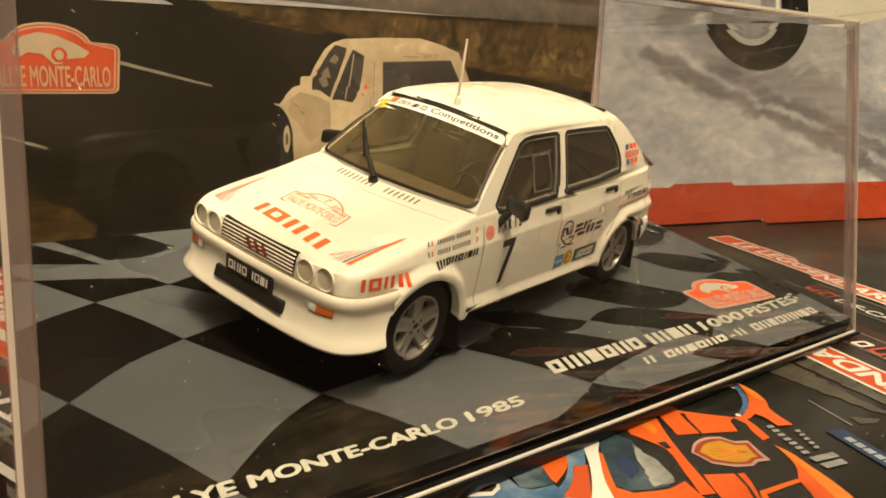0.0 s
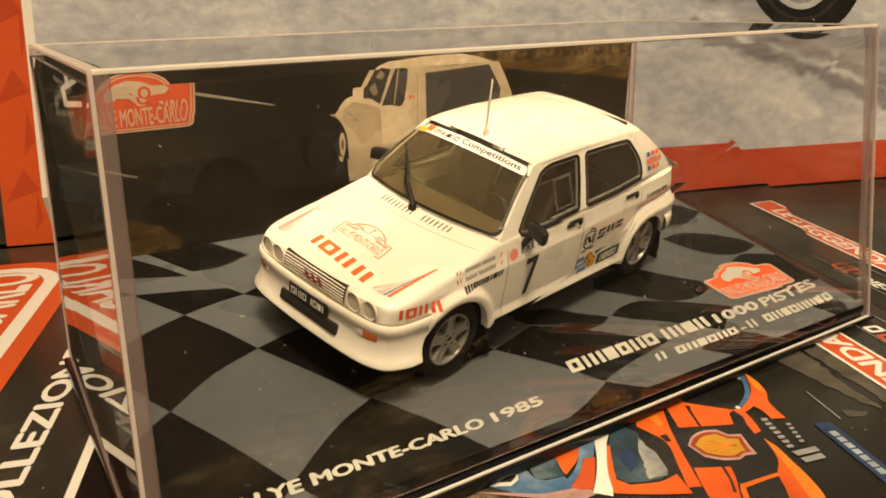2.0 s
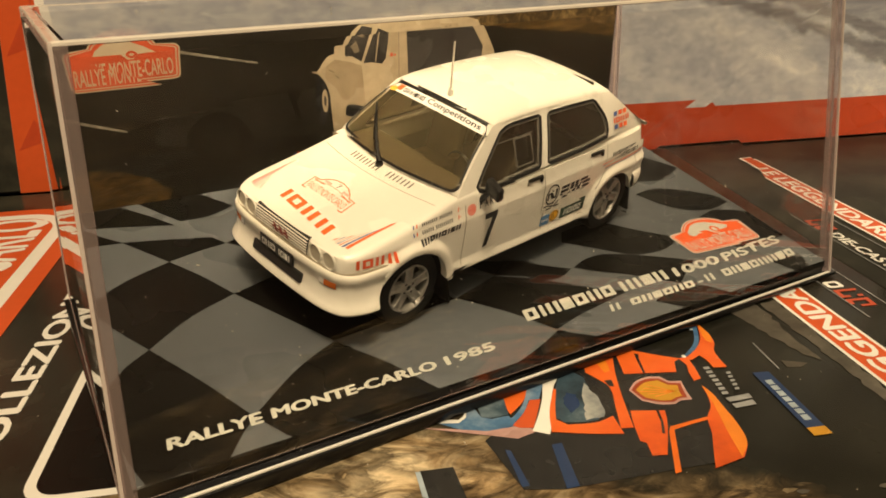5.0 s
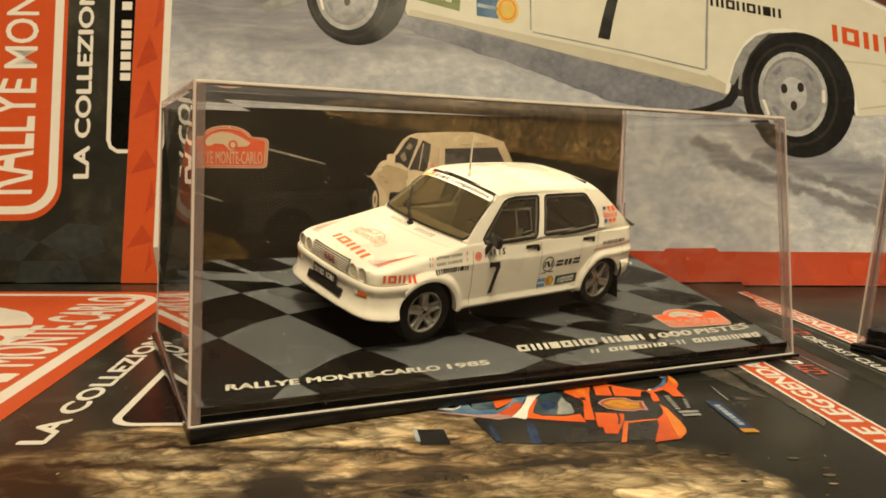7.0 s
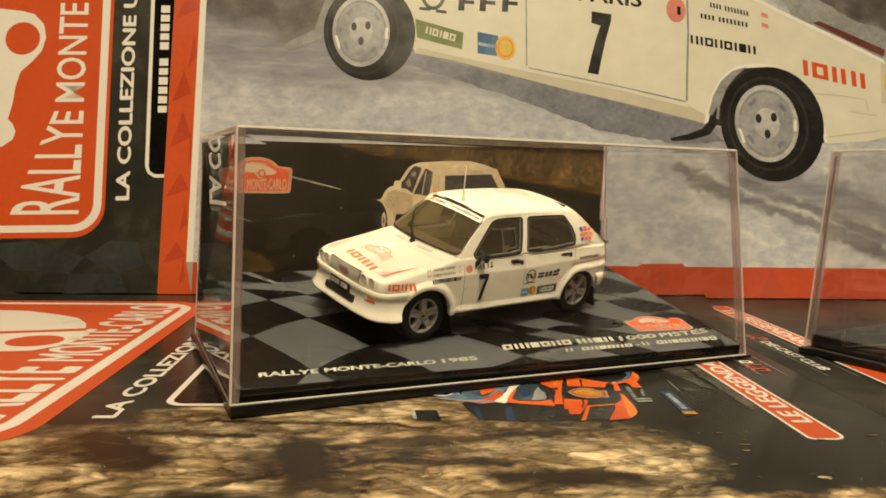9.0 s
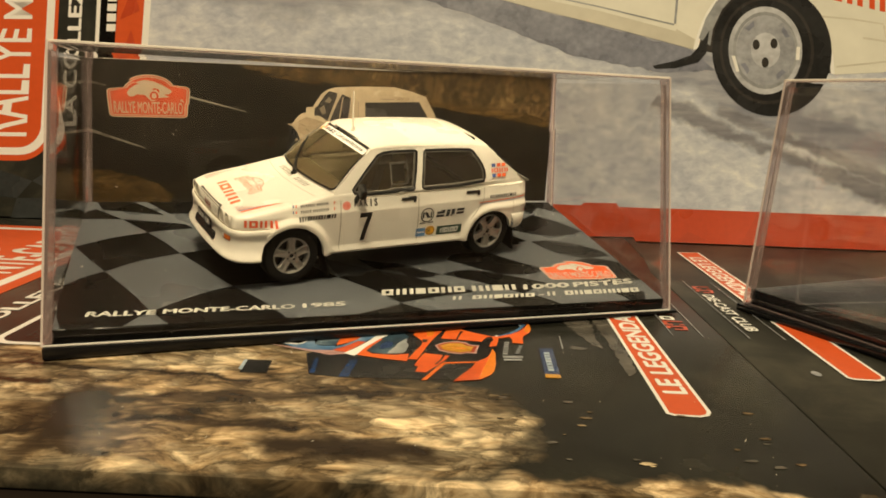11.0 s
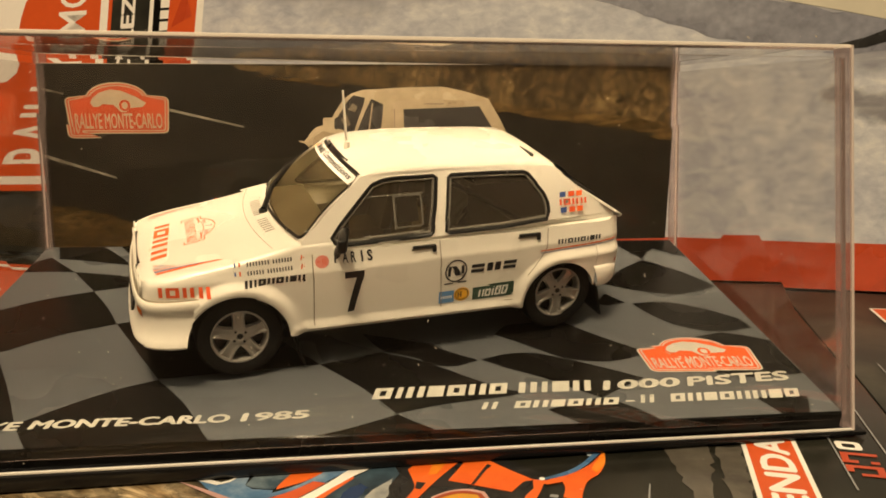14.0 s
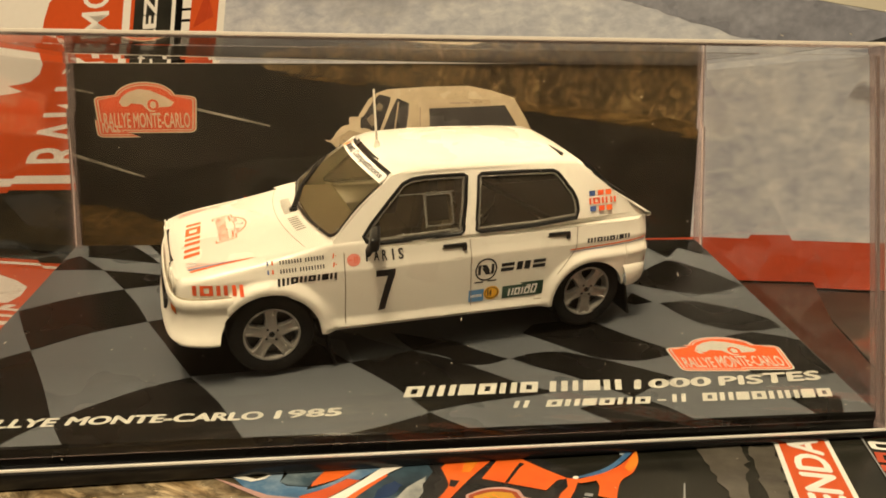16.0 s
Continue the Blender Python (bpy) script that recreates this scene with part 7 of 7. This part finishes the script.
case_cover(case, [(-0.02, -0.72, 0.285), (14.43, -0.38, 0.115), (14.50, 6.85, 0.115), (0.10, 6.85, 0.285)],
           [(0.30, 0.06, 6.12), (14.27, 0.22, 5.96), (14.20, 6.55, 5.93), (0.36, 6.55, 6.09)])

floor_card = thing("floor_card", "sloping card printed with a waving black and grey chequered flag", "printed card", m=FLOOR)
part("card", sheet_bm([rect(0.16, -0.70, 14.22, 6.98)], folded(0.0), cut=0.06), P_GREY, floor_card, "slate grey printed card", False)
CHECKS = (
    [(0.20, 3.77), (1.0, 4.30), (1.82, 4.64), (2.25, 3.95), (2.60, 3.25), (1.75, 2.88), (0.95, 2.30), (0.55, 3.05)],
    [(1.97, 0.25), (2.72, 0.84), (3.20, 1.14), (3.70, 1.37), (4.27, 0.58), (4.74, -0.38), (3.6, -0.38), (2.33, -0.38)],
    [(0.17, 1.63), (0.55, 2.02), (0.95, 2.30), (1.52, 1.22), (1.97, 0.25), (1.72, 0.0), (1.42, -0.39), (0.32, -0.39), (0.17, 0.3)],
    [(2.60, 3.25), (3.5, 3.52), (4.6, 3.62), (5.4, 2.7), (6.2, 1.70), (5.0, 1.54), (3.69, 1.39), (3.1, 2.4)],
    [(1.18, 5.58), (2.0, 5.40), (2.75, 5.20), (2.95, 4.90), (2.4, 4.80), (1.82, 4.64)],
    [(0.48, 6.36), (1.18, 5.58), (0.7, 5.62), (0.18, 5.62), (0.18, 6.1)],
    [(0.45, 6.95), (1.40, 6.93), (1.85, 6.4), (2.22, 5.88), (1.4, 6.12), (0.66, 6.30)],
    [(1.75, 6.95), (3.0, 6.95), (3.5, 6.25), (2.9, 6.0), (2.35, 6.0)],
    [(2.95, 4.90), (3.5, 5.1), (4.4, 5.15), (5.0, 4.3), (4.6, 3.62), (3.7, 4.2)],
    [(6.2, 1.70), (6.6, 1.26), (6.94, 0.85), (7.38, 0.17), (8.02, 0.35), (8.64, 0.47), (9.13, 0.55), (9.40, 0.62), (8.96, 0.85), (8.73, 1.04), (8.23, 1.45), (7.78, 1.78), (7.25, 2.05)],
    [(8.90, 1.70), (9.34, 1.87), (9.83, 1.88), (10.27, 1.68), (10.44, 1.60), (11.09, 1.21), (11.47, 0.95), (11.0, 0.67), (10.6, 0.40), (10.12, 0.79), (9.74, 1.11), (9.25, 1.42)],
    [(6.9, 2.75), (7.47, 2.54), (8.04, 2.31), (8.39, 2.0), (8.84, 1.69), (8.52, 1.54), (8.24, 1.52), (7.97, 1.65), (7.81, 1.82), (7.25, 2.12)],
    [(9.27, 2.60), (9.7, 2.23), (10.27, 1.72), (10.46, 1.62), (10.8, 1.54), (11.2, 1.54), (11.76, 1.73), (11.72, 1.89), (11.41, 2.19), (11.02, 2.58), (10.7, 2.97), (10.2, 3.06), (9.53, 2.95)],
    [(12.16, 3.62), (12.44, 3.01), (12.83, 2.61), (13.39, 2.41), (14.1, 2.53), (14.03, 2.85), (13.81, 3.09), (13.38, 3.42), (12.81, 3.68)],
    [(11.85, 4.55), (12.4, 5.2), (13.13, 5.78), (13.8, 5.05), (14.2, 4.36), (13.7, 4.12), (13.2, 3.97), (12.5, 4.2)],
    [(13.6, 6.45), (13.9, 6.15), (14.2, 5.9), (14.2, 6.96), (12.7, 6.96), (13.13, 5.85)],
    [(7.40, 0.15), (7.62, -0.05), (7.95, -0.30), (6.18, -0.33), (6.80, -0.12)],
    [(10.6, 0.39), (10.86, 0.24), (11.12, 0.0), (11.31, -0.25), (10.68, -0.26), (10.09, -0.27), (9.67, 0.12), (9.88, 0.2), (10.26, 0.32)],
    [(13.05, 0.25), (13.53, 0.30), (13.9, 0.22), (13.7, -0.22), (13.25, -0.22)],
    [(12.89, 2.24), (13.43, 2.38), (13.93, 2.19), (14.2, 2.02), (14.2, 0.90), (13.15, 0.84), (12.76, 1.04), (12.76, 1.49)],
    [(11.45, 3.67), (11.75, 4.09), (12.04, 3.67), (11.64, 3.56)],
    [(4.2, 6.95), (5.7, 6.95), (6.1, 6.1), (4.9, 6.0)],
    [(5.0, 5.6), (6.3, 5.7), (6.9, 4.9), (5.7, 4.8)],
    [(7.3, 6.95), (8.9, 6.95), (9.4, 6.1), (8.0, 6.0)],
    [(8.2, 5.5), (9.7, 5.6), (10.4, 4.8), (9.0, 4.7)],
    [(10.5, 6.95), (11.9, 6.95), (12.3, 6.2), (11.1, 6.0)],
    [(10.4, 4.6), (11.3, 4.55), (11.45, 3.9), (10.9, 3.5)],
)
for poly in CHECKS:
    part("check", sheet_bm([[(u, max(v, fold(u) + 0.002)) for u, v in curved(poly)]], folded(0.008), cut=0.20), P_BLACK, floor_card, smooth=False)
part("front_margin", sheet_bm([[(0.16, -0.70), (14.22, -0.70), (14.22, fold(14.22) + 0.010), (0.16, fold(0.16) + 0.010)]], folded(0.011), cut=0.06), P_BLACK, floor_card, smooth=False)
def on_card(u, v):
    return (u, v, 0.014)


for word, u0, v0, du, dv in (("RALLYE", 0.71, 0.085, 1.35, 0.0), ("MONTE-CARLO", 2.19, 0.10, 2.76, -0.01), ("1985", 5.11, 0.095, 0.98, 0.03)):
    lettered("event_letter", word, (u0, v0), (du, dv), (0.03, 0.22), P_SILVER, floor_card, bold=0.16, place=on_card)
for kinds, u0, v0, u1, v1, rise, name in (("oinbono", 7.02, 0.57, 9.12, 0.88, 0.04, "title_mark"), ("nibn", 9.31, 0.61, 10.48, 0.92, 0.0, "title_mark"),
                                          ("ii onbono", 8.64, 0.185, 10.79, 0.375, 0.01, "crew_bar"), ("ii onbonnbo", 11.14, 0.205, 13.77, 0.435, 0.015, "crew_bar")):
    for shape in marks(kinds, u0, v0, u1, v1, 0.08, 0.34):
        ink(name, [[(u, v + rise * (u - u0) / (u1 - u0)) for u, v in p] for p in shape], P_SILVER, floor_card, place=on_card)
ink("title_dash", [rect(10.94, 0.25, 11.08, 0.295)], P_SILVER, floor_card, place=on_card)
for word, u0, v0, du, dv in (("1000", 10.67, 0.60, 1.30, 0.04), ("PISTES", 12.09, 0.635, 1.77, 0.06)):
    lettered("title_letter", word, (u0, v0), (du, dv), (0.10, 0.29), P_SILVER, floor_card, bold=0.16, place=on_card)
plaque(floor_card, (11.62, 1.12), (2.02, -0.10), (0.06, 1.14), 0.014, place=lambda u, v, l: (u, v, l), pale=P_SILVER)

back_card = thing("back_card", "upright card photograph of a white car on a dark road", "printed card", m=BACK)
part("card", brick_bm(0.34, 14.12, 2.0, 5.93, -0.06, 0.0, 0.0), BOARD, back_card, "", False)
ink("road_photo", [rect(0.34, 2.0, 14.12, 5.92)], ROAD, back_card, 0.004, "dark road of the photograph")
ink("hillside", [ragged([(4.3, 5.90), (4.5, 5.80), (5.5, 5.66), (6.6, 5.53), (9.7, 5.10), (11.5, 4.86), (14.10, 4.50), (14.10, 5.90)], 0.16, 0.03)], SCRUB, back_card, 0.008, "autumn scrub on the hillside")
ink("verge", [ragged([(9.6, 5.12), (11.4, 4.95), (14.10, 4.62), (14.10, 4.32), (11.5, 4.68), (9.9, 4.92)], 0.14, 0.03)], GRASS, back_card, 0.011, "pale verge")
ink("verge", [ragged([(4.6, 5.72), (6.6, 5.53), (6.6, 5.44), (5.2, 5.60)], 0.14, 0.03)], GRASS, back_card, 0.011, "pale verge")
ink("verge", [ragged([(0.36, 3.05), (0.9, 3.0), (1.5, 2.85), (2.1, 2.62), (2.5, 2.3), (2.4, 2.02), (0.36, 2.02)], 0.14, 0.04)], GRASS, back_card, 0.010, "dry grass verge")
for line in ([(2.96, 5.00), (4.5, 4.62), (4.5, 4.58), (2.96, 4.94)], [(0.40, 5.43), (0.86, 5.33), (0.86, 5.29), (0.40, 5.38)], [(0.34, 4.16), (1.8, 3.64), (1.8, 3.60), (0.34, 4.08)]):
    ink("road_line", [line], P_FADED, back_card, 0.010, "pale road marking")
ghost = ink("printed_car", [[(5.76, 4.26), (5.86, 4.36), (5.90, 4.44), (6.04, 4.58), (6.22, 4.63), (6.36, 4.70), (6.44, 4.86), (6.64, 5.17), (6.82, 5.30), (7.06, 5.38), (7.93, 5.43), (8.82, 5.45), (9.35, 5.34), (9.85, 5.18), (10.12, 4.74), (10.33, 4.32), (10.4, 4.0), (10.3, 3.0), (6.1, 2.9), (6.05, 3.70), (6.02, 3.87), (5.94, 4.06), (5.84, 4.18)]], P_CREAM, back_card, 0.012, "printed white car with open tail")
ghost.data.materials[0] = mat("print_dim_white_car", (0.37, 0.30, 0.205), 0.3, var=0.22, blotch=70)
GHOST_LINE = mat("print_brown_grey_line", (0.16, 0.125, 0.085), 0.3, var=0.2)
GHOST_SHADE = mat("print_shaded_cream", (0.31, 0.245, 0.165), 0.3, var=0.22, blotch=60)
ink("wing_shade", [[(5.86, 4.30), (6.2, 4.50), (6.6, 4.40), (6.84, 4.30), (6.9, 3.4), (6.1, 3.4), (6.05, 3.70), (6.02, 3.87), (5.94, 4.06)]], GHOST_SHADE, ghost, 0.014)
ink("roof_shade", [[(7.72, 5.10), (7.93, 5.16), (8.8, 5.17), (9.68, 5.12), (9.85, 5.16), (10.1, 4.72), (10.3, 4.3), (10.1, 4.3), (9.7, 5.03), (7.94, 4.97), (7.96, 4.38), (7.74, 4.38)]], GHOST_SHADE, ghost, 0.014)
ink("front_wheel", [[(5.77, 4.14), (5.84, 4.17), (5.93, 4.04), (6.02, 3.86), (6.06, 3.68), (6.02, 3.3), (5.86, 3.05), (5.74, 3.2), (5.72, 3.7)]], P_TYRE, ghost, 0.014, "dark wheel in its arch")
ink("wheel_rim", [oval(5.93, 3.62, 0.07, 0.26, 16)], GHOST_SHADE, ghost, 0.016)
ink("wheel_hub", [oval(5.93, 3.62, 0.03, 0.12, 12)], P_GLASS, ghost, 0.018)
ink("lamp_glint", [[(5.66, 4.30), (5.84, 4.26), (5.86, 4.21), (5.68, 4.26)]], GHOST_SHADE, ghost, 0.014)
ink("side_window", [[(6.44, 4.68), (6.73, 5.12), (6.87, 5.27), (7.12, 5.21), (7.09, 5.07), (6.83, 4.39), (6.63, 4.52), (6.47, 4.56)]], P_GLASS, ghost, 0.016)
ink("side_window", [[(7.11, 4.90), (7.26, 5.19), (7.52, 5.07), (7.50, 4.81), (7.43, 4.40), (7.33, 4.29), (7.08, 4.35), (6.88, 4.35)]], P_GLASS, ghost, 0.016)
ink("window_glint", [[(6.58, 4.74), (6.72, 4.86), (6.80, 4.62), (6.68, 4.58)], [(6.74, 4.96), (6.86, 5.10), (6.96, 5.02), (6.90, 4.90)]], GHOST_LINE, ghost, 0.019)
ink("quarter_bar", [[(7.16, 4.36), (7.19, 4.36), (7.30, 5.10), (7.27, 5.10)]], GHOST_SHADE, ghost, 0.019)
ink("rear_opening", [[(7.96, 4.96), (9.65, 5.02), (10.01, 4.44), (9.9, 3.6), (8.0, 3.6), (7.98, 4.39)]], P_GLASS, ghost, 0.016)
ink("mirror", [rounded(6.20, 4.58, 6.45, 4.79, 0.05)], ghost.data.materials[0], ghost, 0.018)
ink("mirror_shadow", [[(6.45, 4.76), (6.51, 4.80), (6.50, 4.52), (6.44, 4.56)]], P_GLASS, ghost, 0.019)
ink("panel_line", [[(7.745, 3.0), (7.765, 3.0), (7.77, 4.98), (7.75, 4.98)]], GHOST_LINE, ghost, 0.016)
ink("wing_marks", [[(6.05, 4.30), (6.17, 4.24), (6.18, 4.21), (6.06, 4.27)], [(6.20, 4.16), (6.28, 4.10), (6.28, 4.07), (6.20, 4.13)]], GHOST_LINE, ghost, 0.018)
ink("roof_marks", [rect(8.42, 5.065, 8.86, 5.085), rect(8.95, 5.08, 9.02, 5.10), rect(9.08, 5.085, 9.13, 5.105)], GHOST_LINE, ghost, 0.018)
ink("red_mark", [rect(7.54, 4.43, 7.61, 4.51), rect(7.63, 4.44, 7.68, 4.48)], P_DEEP, ghost, 0.018)
plaque(back_card, (0.86, 4.47), (2.12, 0.0), (0.0, 1.08), 0.016, place=lambda u, v, l: (u, v, l), field=P_BRICK, pale=P_TAN)

case_b = thing("display_case", "second clear display case with a black plinth standing to one side", "display case", "display cases", pose(17.15 * CM, -7.24 * CM, 0, 0, 0, 5.0))
part("plinth_flange", brick_bm(-0.02, 14.62, -0.52, 6.95, 0.0, 0.195, 0.03), PLASTIC, case_b, "glossy black plastic rim")
part("plinth_block", brick_bm(0.22, 14.30, -0.10, 6.72, 0.06, 0.62, 0.05), PLASTIC, case_b, "flat black plinth")
case_cover(case_b, [(0.10, -0.45, 0.2), (14.52, -0.45, 0.2), (14.52, 6.85, 0.2), (0.10, 6.85, 0.2)],
           [(0.36, -0.12, 6.0), (14.20, -0.12, 6.0), (14.20, 6.55, 6.0), (0.36, 6.55, 6.0)])

# ---- dust and lint on the cover and inside the case ----
DUST = mat("pale_dust", (0.70, 0.64, 0.54), 0.8)


def dust(parent, spots, seed, label):
    """Grains and short fibres scattered by spots(random) -> (x, y, z)."""
    rnd = random.Random(seed)
    bm = bmesh.new()
    for k in range(spots[1]):
        c = Vector(spots[0](rnd))
        r = rnd.choice((0.004, 0.005, 0.006, 0.009))
        long = rnd.choice((1, 1, 1, 4))
        axis = Vector((rnd.uniform(-1, 1), rnd.uniform(-1, 1), rnd.uniform(-1, 1))).normalized()
        side = axis.cross(Vector((0.3, 0.5, 0.8))).normalized()
        up = axis.cross(side)
        tips = [bm.verts.new(c + axis * r * long), bm.verts.new(c - axis * r * long)]
        ring4 = [bm.verts.new(c + d * r) for d in (side, up, -side, -up)]
        for i in range(4):
            for tip in tips:
                bm.faces.new([ring4[i], ring4[(i + 1) % 4], tip])
    bmesh.ops.recalc_face_normals(bm, faces=bm.faces)
    return tagged(part("dust", bm, DUST, parent, label, False), label, "", "", "stuff")


dust(case, (lambda r: (lambda x, k: (x, -0.765 + 0.025 * x + (0.134 - 0.002 * x) * k, k))(r.uniform(0.6, 14.0), r.uniform(0.4, 5.6)), 130), 5, "specks of dust and lint")
dust(case, (lambda r: (r.uniform(0.7, 13.8), r.uniform(0.1, 6.3), 6.09), 110), 6, "specks of dust and lint")
dust(floor_card, (lambda r: (r.uniform(0.4, 14.0), r.uniform(0.0, 5.2), 0.02), 80), 7, "specks of dust and lint")
dust(card_a, (lambda r: (r.uniform(-16, 1.2), r.uniform(-20, -12), 0.022), 90), 8, "specks of dust and lint")
dust(case_b, (lambda r: (lambda x, k: (x, -0.46 + 0.057 * k, k))(r.uniform(0.6, 8.0), r.uniform(0.3, 5.6)), 40), 9, "specks of dust and lint")
